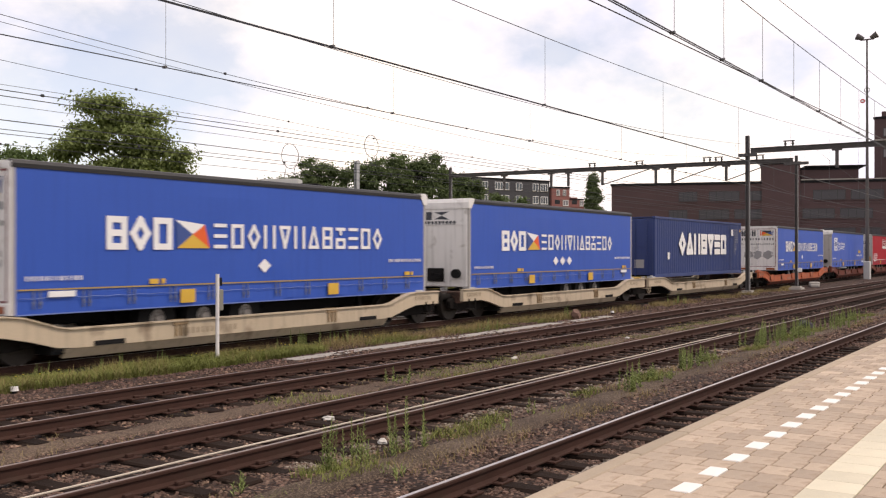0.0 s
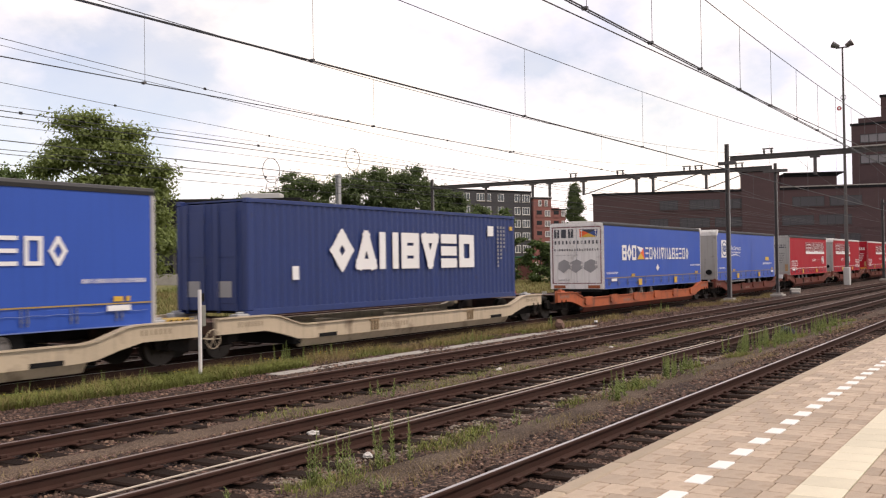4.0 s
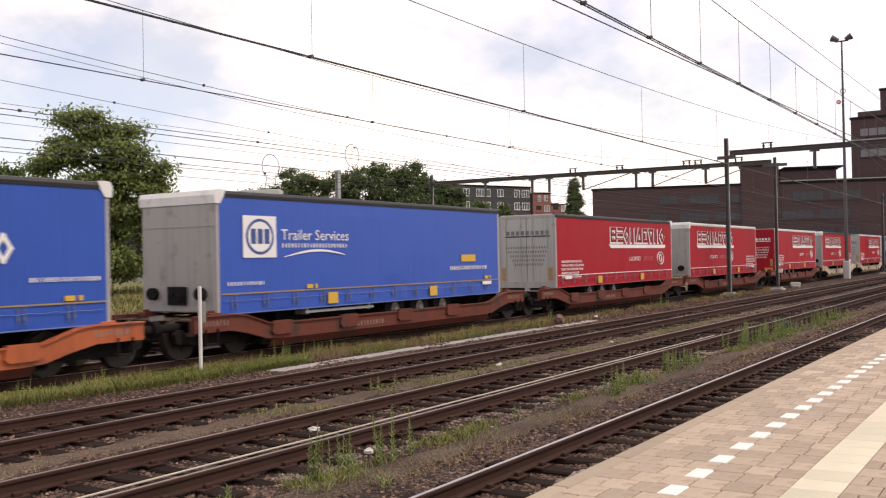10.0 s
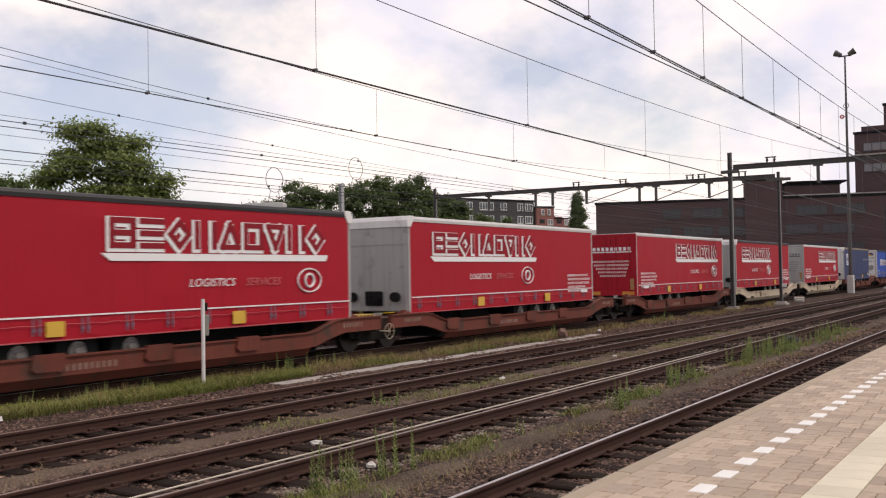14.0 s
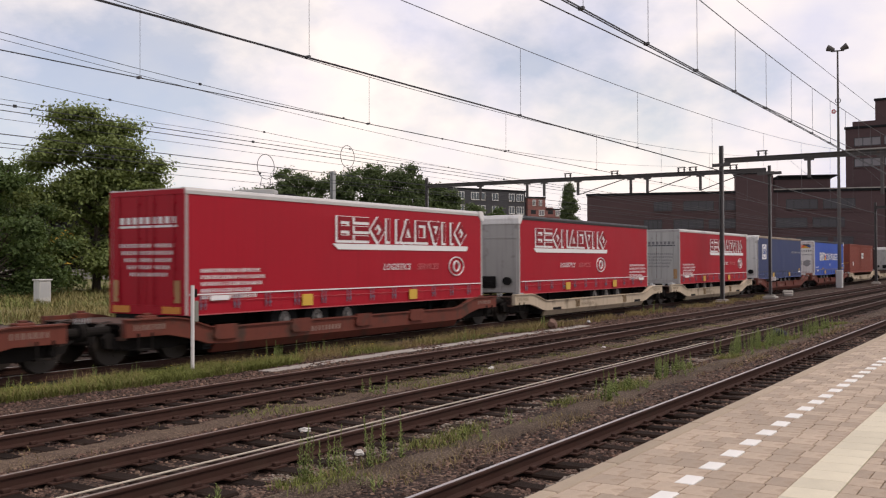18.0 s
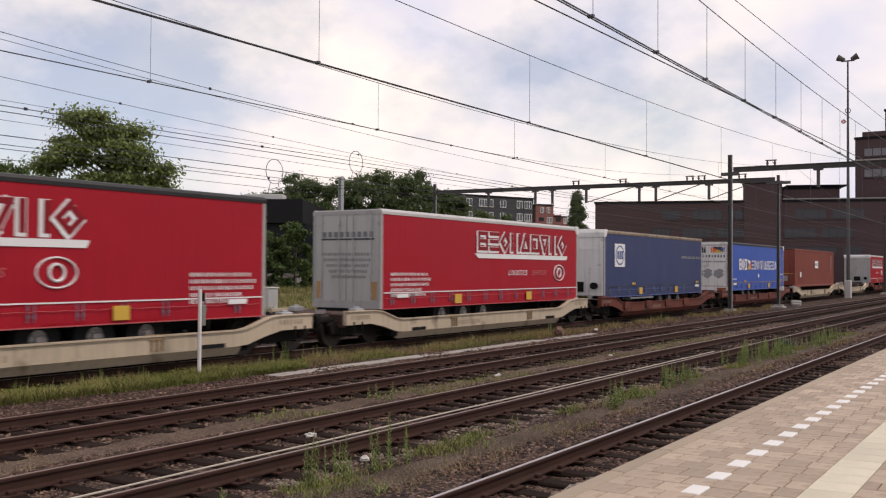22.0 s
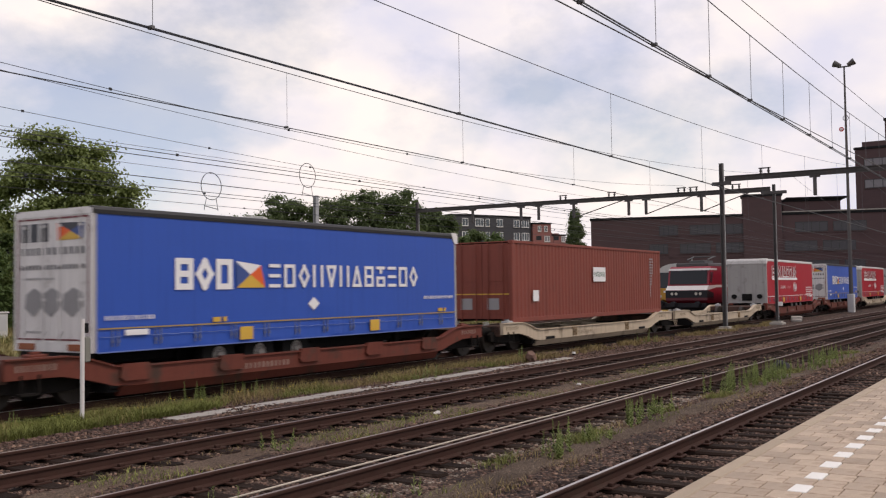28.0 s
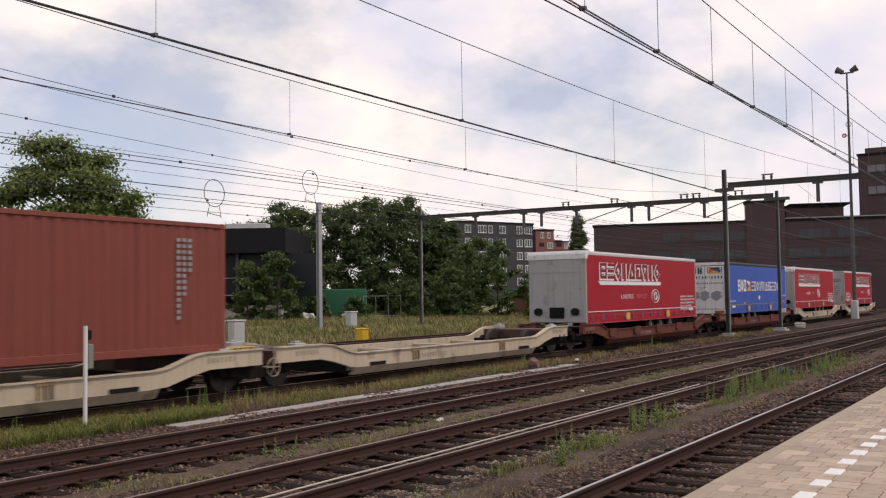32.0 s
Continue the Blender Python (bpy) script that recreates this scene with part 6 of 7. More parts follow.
def tree(label, x, y, z, h, w, material, seed, leaves=9000, size=0.12, clumps=46, low=0.12, narrow=False, trunk_r=0.3, shape=None, lobes=None):
    """A tapered trunk, limbs out to leaf clumps, and a ragged crown. shape: half-widths from foot to top."""
    rs = random.Random(seed)
    t = thing("tree", label, "tree", pose(x, y, z), group="trees beyond the yard")
    tr = Geo()
    pts = [(0, 0, -0.3), (0.1, 0.05, h * 0.25), (0.0, -0.1, h * 0.5), (0.15, 0.05, h * 0.8)]
    for i, (a, b) in enumerate(zip(pts, pts[1:])):
        tr.tube(a, b, trunk_r * (1 - 0.28 * i), trunk_r * (0.72 - 0.28 * i), 9)
    cs, rr = [], []
    shape = shape or (0.72, 0.95, 1.0, 0.86, 0.62, 0.25)
    for k in range(clumps):
        f = (k + 0.5) / clumps
        zz = h * (low + (1 - low) * f) - 0.04 * h
        prof = float(np.interp(f, (0, 0.15, 0.35, 0.6, 0.82, 1.0), shape))
        rad = w / 2 * max(0.05, prof) * rs.uniform(0.05, 1.0) ** 0.5
        a = rs.uniform(0, 2 * math.pi)
        c = (rad * 0.88 * math.cos(a), rad * 0.88 * math.sin(a), zz + rs.uniform(-0.05, 0.05) * h)
        cs.append(c)
        rr.append((w * rs.uniform(0.07, 0.15)) if not narrow else w * rs.uniform(0.15, 0.23))
        if k % 2 == 0 and not narrow:
            zb = max(h * 0.15, c[2] - rad * 0.6)
            tr.tube((0.05, 0, zb), c, trunk_r * 0.22, 0.03, 6)
    if lobes:
        cs, rr, tr = [], [], Geo()
        for i, (a, b) in enumerate(zip(pts, pts[1:])):
            tr.tube(a, b, trunk_r * (1 - 0.28 * i), trunk_r * (0.72 - 0.28 * i), 9)
        for a, zl, half, n in lobes:
            for k in range(n):
                q = a + half * rs.uniform(-1, 1)
                deep = rs.uniform(-1, 1) * (4.2 - 0.27 * zl)
                c = (0.78 * q + 0.62 * deep, -0.62 * q + 0.78 * deep, zl + rs.uniform(-0.8, 0.6))
                cs.append(c)
                rr.append(rs.uniform(0.7, 1.45))
                if k % 3 == 0:
                    tr.tube((0, 0, max(1.5, c[2] - 0.7 * math.hypot(c[0], c[1]))), c, 0.09, 0.025, 6)
    part("trunk", tr, BARK, t, "brown branching trunk")
    part("crown", leaf_cloud("crown", material, cs, rr, leaves, size, seed, 0.58 if lobes else 0.55), material, t, "uneven leafy crown")
    return t


# tiers of the oak: how far to the side, height, half-width, clumps
OAK = ((-0.6, 11.0, 1.6, 7), (0.2, 10.2, 2.0, 9), (-0.8, 9.3, 2.4, 10), (1.6, 8.9, 1.2, 5), (-1.2, 8.2, 3.2, 13), (3.2, 7.9, 0.8, 3), (0.4, 7.2, 3.6, 15), (-4.6, 7.0, 0.9, 4), (-1.4, 6.1, 4.8, 20), (-0.8, 5.0, 5.2, 22), (-0.6, 3.8, 4.8, 20), (-0.6, 2.6, 4.4, 18), (-0.6, 1.5, 4.0, 12))
tree("spreading green oak standing alone in rough grass", 40.2, 51.4, 0.3, 11.4, 11.2, LEAF_OAK, 3, 120000, 0.12, 40, 0.05, lobes=OAK)
tree("smaller green tree beside the oak", 32.4, 50.5, 0.3, 7.9, 9.0, LEAF_BUSH, 5, 42000, 0.11, 90, 0.03)
for k, (x, y, h, w) in enumerate(((72.6, 69.0, 8.4, 7.5), (76.2, 66.5, 10.6, 9.0), (79.5, 63.0, 10.4, 9.5), (82.4, 60.0, 11.3, 9.5), (84.6, 57.5, 11.2, 8.5), (86.2, 55.6, 9.4, 6.0), (70.2, 70.5, 8.0, 6.5), (87.0, 54.6, 9.0, 6.0), (68.6, 61.0, 6.6, 6.0))):
    tree("dense dark green broadleaf tree in a row", x, y, 0.6, h * 1.07, w * 1.1, LEAF_DARK, 20 + k, 44000, 0.13, 150, 0.0, shape=(0.8, 0.95, 1.0, 0.95, 0.75, 0.4))
for k, (x, y, h, w) in enumerate(((77.8, 47.5, 4.3, 5.5), (81.1, 48.5, 6.6, 6.5), (83.3, 46.0, 6.8, 6.0), (84.3, 42.5, 3.9, 5.0), (90.0, 42.8, 4.1, 5.4), (74.0, 50.0, 3.2, 4.5), (59.6, 55.6, 4.9, 4.6), (61.8, 54.4, 5.6, 4.6), (68.0, 55.5, 2.1, 3.0), (69.6, 52.5, 1.7, 3.0))):
    tree("bushy green shrub at the edge of the field", x, y, 0.5, h, w, LEAF_BUSH, 40 + k, 12000, 0.13, 50, 0.0, trunk_r=0.1)
tree("tall narrow dark poplar between buildings", 218.0, 100.0, 0.8, 20.6, 5.4, LEAF_DARK, 60, 70000, 0.19, 340, 0.03, True, shape=(0.95, 1.08, 1.05, 0.92, 0.68, 0.22))
tree("leafy tree in front of the flats", 124.3, 72.5, 0.8, 10.3, 8.2, LEAF_DARK, 61, 16000, 0.18, 60, 0.03)

# ---- grass, weeds and litter ----
def blades(name, label, spots, material, height, width, lean, seed, group=""):
    """A patch of grass: many bent blades, as one growth."""
    rs = np.random.RandomState(seed)
    p = np.asarray(spots, float)
    n = len(p)
    a = rs.uniform(0, 2 * np.pi, n)
    h = height * rs.uniform(0.45, 1.25, n)
    d = np.stack([np.cos(a), np.sin(a), np.zeros(n)], 1)
    s = np.stack([-np.sin(a), np.cos(a), np.zeros(n)], 1) * (width * rs.uniform(0.6, 1.3, n))[:, None]
    up = np.array([0, 0, 1.0])
    l = (h * lean * rs.uniform(0.1, 1.0, n))[:, None]
    mid = p + up * (h * 0.55)[:, None] + d * l * 0.35
    tip = p + up * h[:, None] + d * l
    v = np.stack([p - s, p + s, mid + s * 0.7, mid - s * 0.7, tip], 1).reshape(-1, 3)
    k = np.arange(n) * 5
    f = [(i, i + 1, i + 2, i + 3) for i in k.tolist()] + [(i + 3, i + 2, i + 4) for i in k.tolist()]
    me = bpy.data.meshes.new(name)
    me.from_pydata(v.tolist(), [], f)
    me.materials.append(material)
    return tagged(new(name, me), label, "grass", group, "stuff")


def scatter(n, x0, x1, y0, y1, seed, dense=None, scale=0.6):
    rs = np.random.RandomState(seed)
    out = []
    while len(out) < n:
        x, y = rs.uniform(x0, x1), rs.uniform(y0, y1)
        c = noise.noise(Vector((x * scale, y * scale * 1.5, seed)))
        if c > (dense if dense is not None else -9) + rs.uniform(-0.15, 0.15):
            out.append((x, y, ground_z(x, y) - 0.01))
    return out


blades("grass_verge", "rough green grass verge along the siding", scatter(42000, 1, 17.5, 14.95, 16.1, 1, -0.22), GRASS, 0.17, 0.0055, 1.8, 1)
blades("grass_verge", "sparse green grass along the siding", scatter(7000, 17, 32, 15.0, 16.2, 11, 0.05), GRASS, 0.13, 0.006, 1.5, 11)
blades("grass_verge", "dry yellowish grass mixed into the verge", scatter(11000, 1, 34, 14.9, 16.3, 2, -0.1), GRASS_DRY, 0.24, 0.004, 1.4, 2)
blades("grass_verge", "thin grass in the gravel beside the wagons", scatter(4500, 24, 66, 14.9, 16.2, 3, 0.1), GRASS_DRY, 0.2, 0.012, 0.7, 3)
blades("grass_patch", "short grass between two sidings", scatter(4000, 11, 36, 9.75, 10.9, 4, 0.12), GRASS, 0.09, 0.006, 1.6, 4)
blades("grass_patch", "dry thin grass between two sidings", scatter(1800, 0, 34, 9.6, 11.1, 6, 0.1), GRASS_DRY, 0.09, 0.004, 1.5, 6)
blades("grass_patch", "green grass along the service path", scatter(6000, 3.5, 40, 6.5, 7.1, 5, 0.2), GRASS, 0.12, 0.005, 1.5, 5)
blades("grass_patch", "dry grass along the service path", scatter(4500, 3.0, 40, 5.9, 7.1, 7, 0.1), GRASS_DRY, 0.10, 0.004, 1.4, 7)
blades("grass_patch", "pale tuft of grass at the foot of the weeds", scatter(700, 7.6, 9.4, 6.4, 7.0, 15, -0.1), GRASS, 0.11, 0.005, 1.3, 15)
blades("field_grass", "tall rough meadow grass beyond the yard", scatter(46000, 20, 92, 33.0, 52.0, 8, -0.2, 0.2), MEADOW_DRY, 0.42, 0.020, 1.3, 8)
blades("field_grass", "green meadow grass beyond the yard", scatter(34000, 20, 92, 33.5, 58.0, 9, -0.05, 0.2), MEADOW, 0.40, 0.022, 1.3, 9)


def weed(x, y, h, stalks, seed, spread=0.25, label="clump of tall green weeds in the gravel"):
    rs = random.Random(seed)
    w = thing("weed_clump", label, "weeds", pose(x, y, ground_z(x, y)), group="weeds by the tracks")
    st, lv = Geo(), Geo()
    for k in range(stalks):
        a, r = rs.uniform(0, 6.28), rs.uniform(0, spread)
        b = Vector((r * 1.6 * math.cos(a), r * math.sin(a), -0.02))
        hh = h * rs.uniform(0.55, 1.1)
        tip = b + Vector((rs.uniform(-0.10, 0.14) * hh, rs.uniform(-0.1, 0.1) * hh, hh))
        st.tube(b, tip, 0.006, 0.003, 4)
        n = int(hh / 0.011)
        for i in range(n):
            q = b.lerp(tip, (i + 1.0) / (n + 0.5))
            ang = i * 2.4 + k
            ln = 0.075 * (1.1 - 0.75 * i / n) * rs.uniform(0.7, 1.2)
            d = Vector((math.cos(ang), math.sin(ang), 0.8)).normalized() * ln
            s = Vector((-math.sin(ang), math.cos(ang), 0)) * ln * (0.24 if x > 14 else 0.12)
            lv.add([q, q + d * 0.5 + s, q + d, q + d * 0.5 - s], [(0, 1, 2, 3)])
    tagged(part("stalk", st, WEED, w, "upright green stalks"), kind="stuff")
    tagged(part("leaves", lv, WEED, w, "narrow green leaves"), kind="stuff")
    return w


PATH_WEEDS = ((8.14, 6.88, 0.6, 9, 0.16), (8.83, 7.15, 0.46, 8, 0.2), (9.3, 6.85, 0.62, 9, 0.16), (9.75, 6.72, 0.62, 4, 0.05), (8.6, 6.8, 0.3, 6, 0.22), (15.79, 6.55, 0.62, 14, 0.3), (17.19, 6.7, 0.4, 10, 0.4), (19.43, 6.85, 0.58, 16, 0.5), (20.81, 6.9, 0.5, 12, 0.5), (25.25, 6.9, 0.72, 22, 0.6), (27.03, 6.8, 0.75, 26, 0.7), (28.79, 6.6, 0.7, 22, 0.6), (33.32, 6.55, 0.75, 22, 0.7), (31.13, 6.7, 0.5, 14, 0.5))
OTHER_WEEDS = ((35.97, 6.6, 0.6, 18, 0.7), (6.89, 7.0, 0.25, 5, 0.12), (8.34, 6.2, 0.18, 9, 0.2), (11.26, 6.6, 0.22, 6, 0.2), (12.67, 6.85, 0.34, 3, 0.1), (14.44, 10.4, 0.3, 8, 0.3), (24.71, 14.9, 0.5, 7, 0.4), (31.13, 15.4, 0.5, 8, 0.5), (42.75, 15.4, 0.6, 10, 0.6), (11.01, 16.3, 0.34, 8, 0.4), (12.5, 16.4, 0.4, 8, 0.5), (13.75, 16.3, 0.3, 7, 0.4), (8.67, 16.2, 0.3, 7, 0.4), (18.21, 16.4, 0.5, 12, 0.5), (19.67, 16.3, 0.4, 10, 0.5))
for group_no, rows in enumerate((PATH_WEEDS, OTHER_WEEDS)):
    for k, (x, y, h, n, sp) in enumerate(rows):
        far = x > 15 and y < 10
        weed(x, y, h * (0.8 if far else 1), max(2, int(n * (1.0 if far else 0.85))), k + 20 * group_no, sp)
fw = Geo()
rs_ = random.Random(9)
for k in range(45):
    x, y = rs_.uniform(7, 22), rs_.uniform(15.7, 16.2)
    z = ground_z(x, y) + rs_.uniform(0.08, 0.2)
    fw.box(x - 0.009, x + 0.009, y - 0.009, y + 0.009, z, z + 0.014)
thing("wild_flowers", "small yellow wild flowers in the grass verge", "flowers", geo=fw, material=FLOWER, kind="stuff")


def lump(r, seed, sq=0.6):
    me = bmesh.new()
    bmesh.ops.create_icosphere(me, subdivisions=2, radius=r)
    for v in me.verts:
        v.co *= 1 + 0.7 * noise.noise(v.co * (2.6 / r) + Vector((seed, 0, 0)))
        v.co.z *= sq
    g = Geo().add([v.co[:] for v in me.verts], [[v.index for v in f.verts] for f in me.faces])
    me.free()
    return g


def litter(name, label, x, y, r, seed, material, sq=0.6, cat="litter"):
    return thing(name, label, cat, pose(x, y, ground_z(x, y) + r * sq * 0.6), geo=lump(r, seed, sq), material=material)


PAPER = mat("litter_white", (0.55, 0.53, 0.50), 0.8, var=0.12, scale=8, fine=30, bump=0.4)
litter("crumpled_paper", "crumpled white paper lying between the rails", 10.59, 9.0, 0.085, 1, PAPER, 0.5)
litter("crumpled_paper", "crumpled pale rag beside the rail", 9.57, 7.25, 0.065, 2, PAPER, 0.7)
litter("stone", "pale stone beside the track", 31.05, 14.9, 0.16, 3, STONE, 1.2, "stone")
litter("yellow_bag", "crumpled yellow plastic bag in the gravel", 31.56, 11.4, 0.13, 4, SIGNAL_Y, 0.5)
litter("rubbish_sack", "black plastic sack lying among the weeds", 31.27, 7.15, 0.24, 8, LOCO_DARK, 0.8, "sack")
litter("stone", "white stone in the gravel", 18.91, 10.6, 0.07, 5, PAPER, 0.6, "stone")
litter("stone", "white stone in the gravel", 24.89, 10.4, 0.06, 6, PAPER, 0.6, "stone")
litter("crumpled_paper", "scraps of white paper among the weeds", 7.98, 6.55, 0.05, 7, PAPER, 0.35)
for x, y in ((9.5, 14.95), (34.55, 15.05)):
    mk_ = thing("ground_marker", "short white capped marker stub beside the track", "marker", pose(x, y, -0.2))
    part("stub", Geo().tube((0, 0, -0.1), (0, 0, 0.06), 0.05, n=14), CHASSIS, mk_)
    part("cap", Geo().tube((0, 0, 0.06), (0, 0, 0.13), 0.075, 0.06, 14), WHITE_POST, mk_, "white cap")
cb = thing("concrete_block", "pale broken concrete block beside the track", "block", pose(69.6, 15.3, -0.2, 0, 0, 12))
part("slab", Geo().box(-0.8, 0.8, -0.35, 0.35, 0.0, 0.34, 0.05), CONC, cb)
part("slab", Geo().box(-1.5, -0.7, -0.3, 0.25, 0.0, 0.2, 0.04), CONC, cb)
for x, y, h in ((55.8, 42.0, 1.2), (30.8, 43.6, 1.3), (37.0, 35.5, 1.3), (37.75, 34.9, 1.32)):
    k_ = thing("signal_cabinet", "pale grey trackside cabinet on a post in the grass", "cabinet", pose(x, y, ground_z(x, y) - 0.02))
    part("body", Geo().box(-0.35, 0.35, -0.25, 0.25, 0.12, h, 0.03), LIGHT_GREY, k_)
    part("cap", Geo().box(-0.4, 0.4, -0.3, 0.3, h, h + 0.08, 0.02), LIGHT_GREY, k_)
    part("door", Geo().box(-0.28, 0.28, -0.262, -0.251, 0.45, h - 0.1, 0.004), mat("cabinet_door", (0.44, 0.45, 0.45), 0.6, var=0.06), k_, "grey door")
    part("leg", Geo().box(-0.2, 0.2, -0.1, 0.1, -0.3, 0.12), CONC, k_)
yb = thing("relay_box", "small bright yellow trackside box", "box", pose(44.0, 31.9, -0.2))
part("body", Geo().box(-0.28, 0.28, -0.22, 0.22, 0.0, 0.72, 0.03), SIGNAL_Y, yb)
part("lid", Geo().box(-0.31, 0.31, -0.25, 0.25, 0.72, 0.78, 0.02), SIGNAL_Y, yb)
pb = thing("cable_box", "small pale cable box beside the rails", "box", pose(28.7, 20.7, -0.2), geo=Geo().box(-0.3, 0.3, -0.2, 0.2, 0, 0.22, 0.03), material=CONC)
gc = thing("site_cabin", "dark green steel site container at the wood's edge", "container", pose(68.1, 57.2, 0.5, 0, 0, -54))
part("body", Geo().box(0, 5.6, 0, 2.4, 0.1, 2.5, 0.04), GREEN_CAB, gc)
for k in range(18):
    part("rib", Geo().box(0.2 + k * 0.3, 0.34 + k * 0.3, -0.04, -0.002, 0.25, 2.35), GREEN_CAB, gc)
part("plate", Geo().box(4.6, 5.0, -0.06, -0.045, 1.2, 1.6), PAPER, gc, "small white plate")
for x, y in ((66.4, 55.0), (68.7, 52.4)):
    bg = thing("bulk_bag", "white bulk bag on the ground", "bag", pose(x, y, 0.45), geo=lump(0.7, x, 0.8), material=PAPER, group="bulk bags")
fc = thing("site_fence", "open wire mesh site fence panel", "fence", pose(70.9, 52.6, 0.4, 0, 0, -50))
for k in range(4):
    part("post", Geo().tube((k * 1.1, 0, 0), (k * 1.1, 0, 2.0), 0.025, n=6), GALV, fc)
part("rail", Geo().tube((0, 0, 1.95), (3.3, 0, 1.95), 0.02, n=6), GALV, fc)
part("rail", Geo().tube((0, 0, 0.2), (3.3, 0, 0.2), 0.02, n=6), GALV, fc)
fp = strip("sandy_path", "pale sandy path across the field", 45.6, 46.8, 60, 90, ground_z(60, 46) + 0.05, ROADGREY)
ht = thing("hut", "small red and white kiosk beyond the field", "kiosk", pose(90.9, 46.8, 0.4))
part("wall", Geo().box(0, 2.2, 0, 1.8, 0, 2.3, 0.03), BRICK_R, ht)
part("roof", Geo().box(-0.2, 2.4, -0.2, 2.0, 2.3, 2.5, 0.03), GREEN_CAB, ht, "green roof")
part("door", Geo().box(0.6, 1.5, -0.03, -0.002, 0.1, 1.9), WHITE_POST, ht)
def parked_car(label, paint, x, y, z, turn):
    vn = thing("car", label, "car", pose(x, y, z, 0, 0, turn), group="cars parked beyond the field")
    part("body", Geo().prism([(0, 0.35), (0.05, 0.8), (0.9, 0.95), (1.5, 1.42), (3.0, 1.45), (3.9, 0.98), (4.2, 0.85), (4.25, 0.35)], "y", 0, 1.7), paint, vn)
    part("window", Geo().prism([(1.05, 0.98), (1.55, 1.36), (2.95, 1.38), (3.65, 1.0)], "y", -0.01, 1.71), PANE, vn)
    for wx in (0.85, 3.35):
        for wy in (-0.02, 1.54):
            part("wheel", Geo().tube((wx, wy, 0.32), (wx, wy + 0.18, 0.32), 0.32, n=16), RUBBER, vn)


parked_car("white parked car beside the brick building", LOCO_WHITE, 126.0, 56.6, 0.9, -25)
parked_car("silver parked car on the grass beside the offices", LIGHT_GREY, 124.5, 49.8, 0.7, -10)
parked_car("dark blue parked car on the grass beside the offices", BLUE_P, 125.5, 47.8, 0.6, -30)

# ---- sleepers, ballast stones and paving, piece by piece ----
def chair_geo():
    g = Geo().box(-0.13, 0.13, -0.17, 0.17, -0.182, -0.158, 0.004)
    for s in (-0.11, 0.11):
        g.box(-0.05, 0.05, s - 0.03, s + 0.03, -0.16, -0.115, 0.008)
    return g


CHAIR = chair_geo().mesh("rail_chair", RAIL_RUST)
rs_ = random.Random(17)
SLEEPERS = []
for k in range(4):
    SLEEPERS.append(Geo().box(-0.125, 0.125, -1.3, 1.3, -0.32, -0.178 - 0.006 * (k % 2), 0.02 + 0.004 * k).mesh("sleeper", SLEEPER))
for key, x0, n in ((1, 2.0, 115), (2, 0.0, 120), (3, 0.0, 120)):
    t = TRACK_OBS[key]
    for i in range(n):
        x = x0 + 0.6 * i + rs_.uniform(-0.03, 0.03)
        s = part("sleeper", SLEEPERS[rs_.randrange(4)], None, t, m=pose(x, TRACKS[key] + rs_.uniform(-0.04, 0.04), rs_.uniform(-0.012, 0.006), 0, 0, rs_.uniform(-1.2, 1.2)))
        if i < 45:
            for c in (-0.75, 0.75):
                part("rail_chair", CHAIR, None, t, m=pose(x, TRACKS[key] + c, 0))
for key, x0, x1 in ((1, 71, 160), (2, 72, 160), (3, 72, 160), (4, -10, 110), (5, 0, 110), (6, 0, 110)):
    g = Geo()
    x = x0
    while x < x1:
        g.box(x - 0.125, x + 0.125, TRACKS[key] - 1.3, TRACKS[key] + 1.3, -0.3, -0.178)
        x += 0.6
    tagged(part("far_sleepers", g, SLEEPER, TRACK_OBS[key], "row of dark timber sleepers"), kind="stuff")


def stones(name, label, n, x0, x1, y0, y1, size, material, seed, dip=0.0):
    """Loose broken stones, as one spread."""
    rs = np.random.RandomState(seed)
    u = rs.uniform(0, 1, n) ** 1.6
    x = x0 + (x1 - x0) * u
    y = rs.uniform(y0, y1, n)
    s = size * rs.uniform(0.5, 1.4, n) * (1 + 1.2 * u)
    base = np.array([[-1, -0.7, -0.5], [1, -0.8, -0.6], [0.9, 0.8, -0.5], [-0.8, 0.9, -0.6], [-0.5, -0.5, 0.6], [0.6, -0.4, 0.5], [0.4, 0.6, 0.7], [-0.6, 0.5, 0.5]])
    fs = np.array([[0, 3, 2, 1], [4, 5, 6, 7], [0, 1, 5, 4], [1, 2, 6, 5], [2, 3, 7, 6], [3, 0, 4, 7]])
    v = base[None] * (1 + 0.35 * rs.normal(size=(n, 8, 3)).clip(-1.2, 1.2))
    a = rs.uniform(0, 6.28, n)
    ca, sa = np.cos(a)[:, None], np.sin(a)[:, None]
    vx, vy = v[:, :, 0] * ca - v[:, :, 1] * sa, v[:, :, 0] * sa + v[:, :, 1] * ca
    z = np.array([ground_z(float(p), float(q)) for p, q in zip(x, y)]) - dip
    out = np.stack([vx * s[:, None] + x[:, None], vy * s[:, None] + y[:, None], v[:, :, 2] * (s * 0.8)[:, None] + z[:, None]], 2).reshape(-1, 3)
    f = (fs[None] + 8 * np.arange(n)[:, None, None]).reshape(-1, 4)
    me = bpy.data.meshes.new(name)
    me.from_pydata(out.tolist(), [], f.tolist())
    me.materials.append(material)
    return tagged(new(name, me), label, "gravel", kind="stuff")


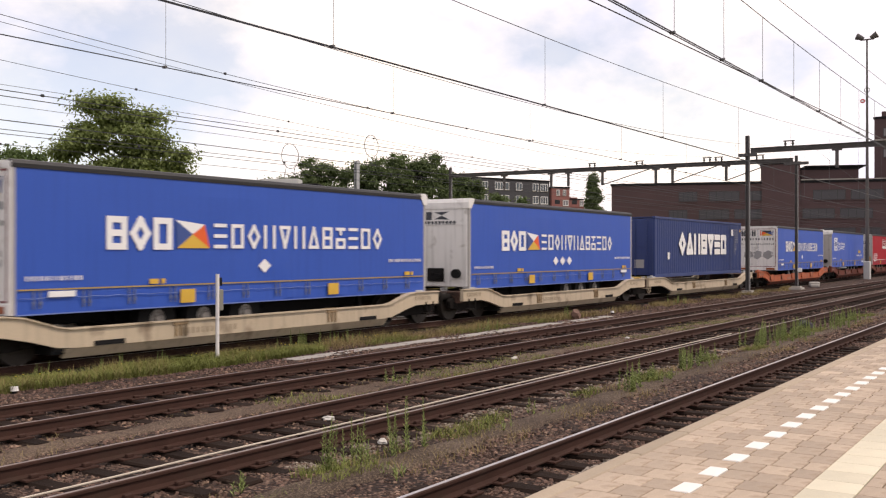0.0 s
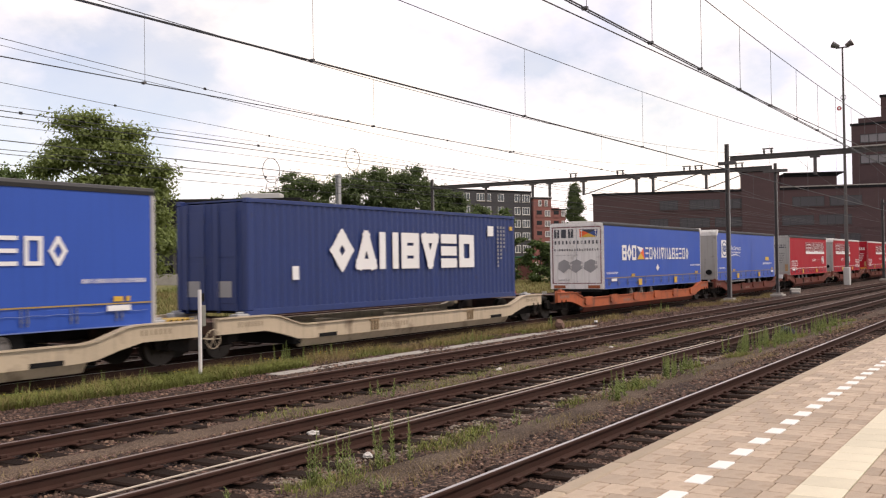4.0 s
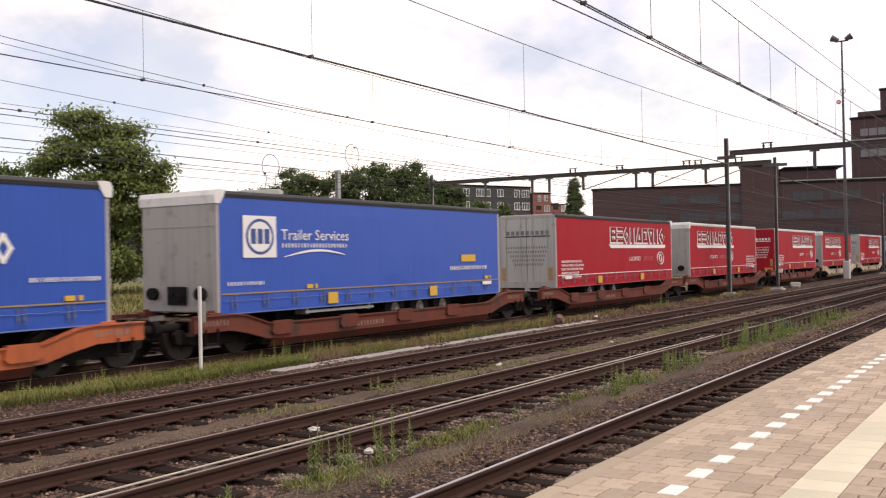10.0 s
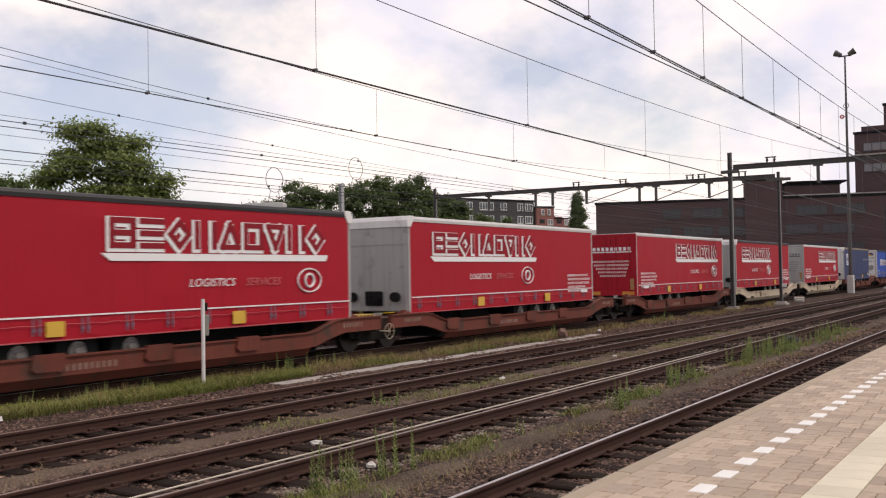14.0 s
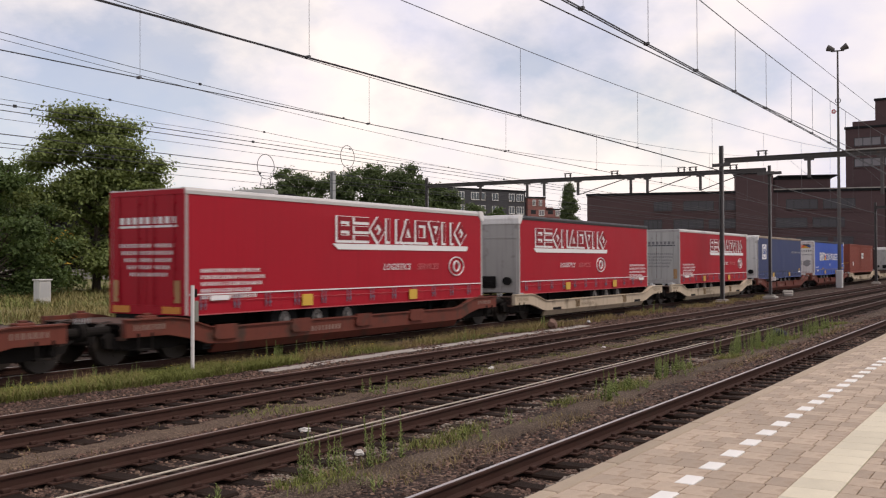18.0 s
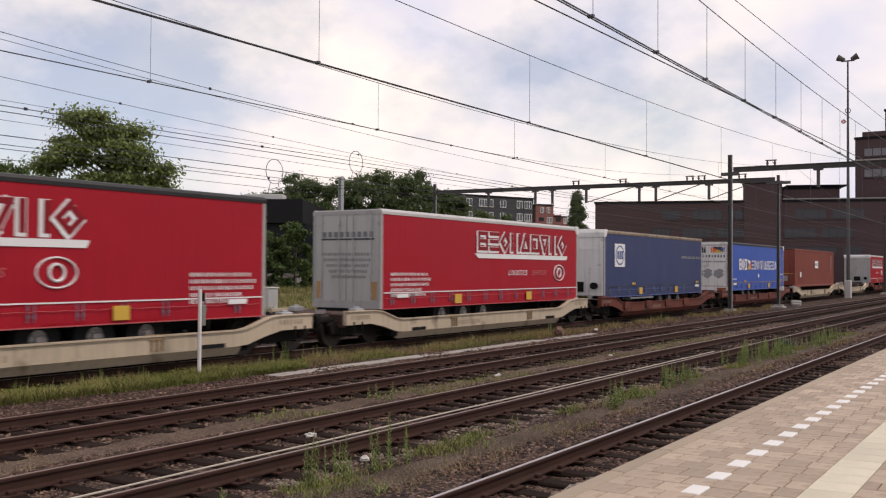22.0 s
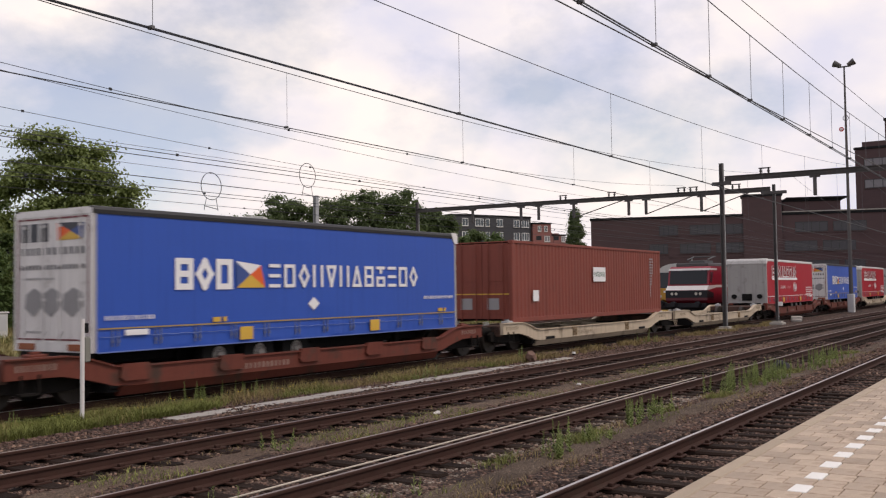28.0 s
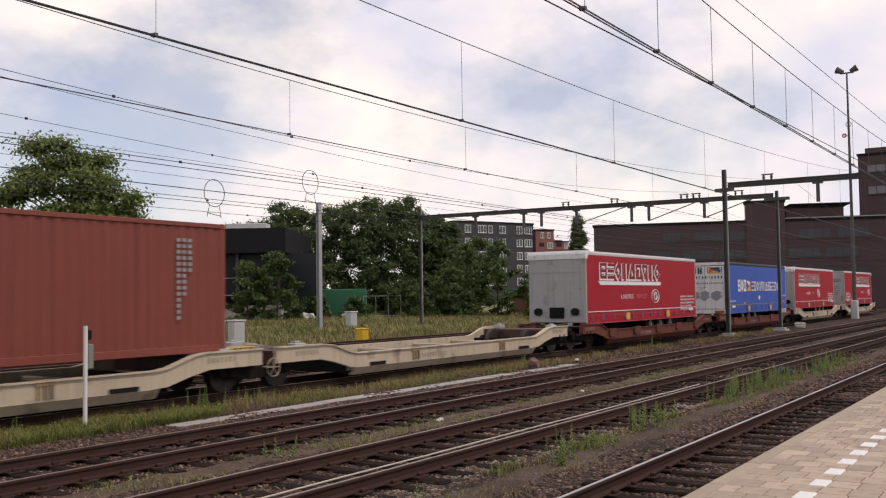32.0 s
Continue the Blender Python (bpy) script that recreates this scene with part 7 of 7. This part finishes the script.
stones("ballast_stones", "loose brown ballast stones between the tracks", 52000, 2.5, 46, 4.0, 14.6, 0.022, STONE, 1)
stones("ballast_stones", "loose tan stones among the ballast", 16000, 2.5, 40, 3.0, 14.4, 0.019, STONE_TAN, 11)
stones("ballast_stones", "loose brown ballast stones beside the platform", 11000, 3, 34, 2.9, 5.7, 0.022, STONE, 2)
stones("pale_chippings", "scattered pale stone chippings beside the path", 1500, 8, 24, 7.0, 7.5, 0.018, mat("chipping_pale", (0.24, 0.20, 0.165), 0.9, var=0.2, rnd=0.4), 3)
stones("pale_chippings", "small heap of pale chippings between the rails", 700, 8.6, 10.2, 3.9, 4.5, 0.022, MATS["chipping_pale"], 4, -0.03)
stones("ballast_stones", "loose stones beyond the running line", 9000, 8, 60, 14.4, 16.4, 0.03, STONE, 5)

TW = 0.2575      # paver along the platform
KERB = Geo().box(-0.496, 0.496, -0.065, 0.065, -0.16, 0.0, 0.012).mesh("kerb_stone", mat("kerb_concrete", (0.36, 0.29, 0.215), 0.85, var=0.15, scale=3, fine=50, bump=0.3, rnd=0.12))
PALE = Geo().box(-0.1475, 0.1475, -0.146, 0.146, -0.05, 0.002, 0.004).mesh("guidance_tile", TILE_PALE)
EVEN = [2.60, 2.47, 2.27, 2.08, 1.95, 1.75, 1.55, 1.408]
ODD = [2.60, 2.37, 2.17, 1.97, 1.77, 1.57, 1.408]


def paver_mesh(w, white, fine):
    k = 0.0035 if fine else 0.005
    return once(("paver", round(w, 3), white, fine), lambda: Geo().box(-TW / 2 + k, TW / 2 - k, -w / 2 + k, w / 2 - k, -0.05 if fine else -0.02, 0.002 if white else 0.0, 0.005 if fine else 0.0).mesh("white_paver" if white else "paver", TILE_WHITE if white else TILE))


def paving(x0, x1, cols, singly, fine=True):
    """Rows of pavers across the platform, half bonded, with a white half paver in every second row."""
    rs = random.Random(5 + int(x0 * 3))
    rest = {}
    for i in range(math.ceil(x0 / TW), math.ceil(x1 / TW)):
        for y1, y0 in cols(i):
            white = i % 2 == 0 and abs(y1 - 2.08) < 1e-6
            me = paver_mesh(y1 - y0, white, fine)
            m = pose(i * TW + 0.08, (y0 + y1) / 2, PLATFORM_Z - (0 if white else rs.uniform(0, 0.003)), rs.uniform(-0.5, 0.5), rs.uniform(-0.4, 0.4), rs.uniform(-0.4, 0.4))
            if singly:
                part("white_paver" if white else "paver", me, None, platform, m=m)
            else:
                g = rest.setdefault(white, Geo())
                g.add([m @ v.co for v in me.vertices], [tuple(q.vertices) for q in me.polygons])
    for white, g in rest.items():
        tagged(part("paver_rows", g, TILE_WHITE if white else TILE, platform, "row of white half pavers" if white else "rows of buff pavers farther along"), kind="stuff")


def near_cols(i):
    c = EVEN if i % 2 == 0 else ODD
    return list(zip(c, c[1:]))


def inner_cols(i):
    c = [1.112] + [1.112 - (0.10 if i % 2 else 0.2) - 0.2 * k for k in range(13)]
    return list(zip(c, c[1:]))


for i in range(-3, 75):
    part("kerb_stone", KERB, None, platform, m=pose(i * 1.0, EDGE_Y - 0.065, PLATFORM_Z))
for i in range(-10, 110):
    part("guidance_tile", PALE, None, platform, m=pose(i * 0.298, 1.26, PLATFORM_Z))
part("guidance_line", Geo().box(32.7, 74, 1.115, 1.405, PLATFORM_Z - 0.05, PLATFORM_Z + 0.001), TILE_PALE, platform)
paving(5.0, 11.5, near_cols, True)
paving(5.0, 8.0, lambda i: inner_cols(i)[:6], True)
paving(11.5, 40.0, near_cols, False)
paving(40.0, 75.0, near_cols, False, False)
paving(8.0, 45.0, lambda i: inner_cols(i)[:6], False, False)
paving(-3.0, 5.0, lambda i: near_cols(i) + inner_cols(i)[:6], False, False)
paving(-3.0, 30.0, lambda i: inner_cols(i)[6:], False, False)

# ---- movement ----
SHIFT = [(0, 0.0), (22.5, 0.0), (23.0, -0.2), (32, -0.2)]


def train_place(t):
    """How far the train has moved at t seconds."""
    return -(6.42 * t + 0.0118 * t * t)


def motions():
    times = [0.5 * i for i in range(65)]
    shift = [float(np.interp(t, [a for a, b in SHIFT], [b for a, b in SHIFT])) for t in times]
    for ob, place in TRAIN:
        walk(ob, [(t, pose(place + train_place(t) + s, SIDE_Y, 0)) for t, s in zip(times, shift)])
    # rolling wheelsets
    steps = [i / 15 for i in range(481)]
    roll = [train_place(t) / 0.46 for t in steps]
    turns = [Matrix.Rotation(a, 4, "Y") for a in roll]
    for ob, x in SPIN:
        at = Matrix.Translation((x, 0, 0.46))
        walk(ob, [(t, at @ m) for t, m in zip(steps, turns)])


motions()
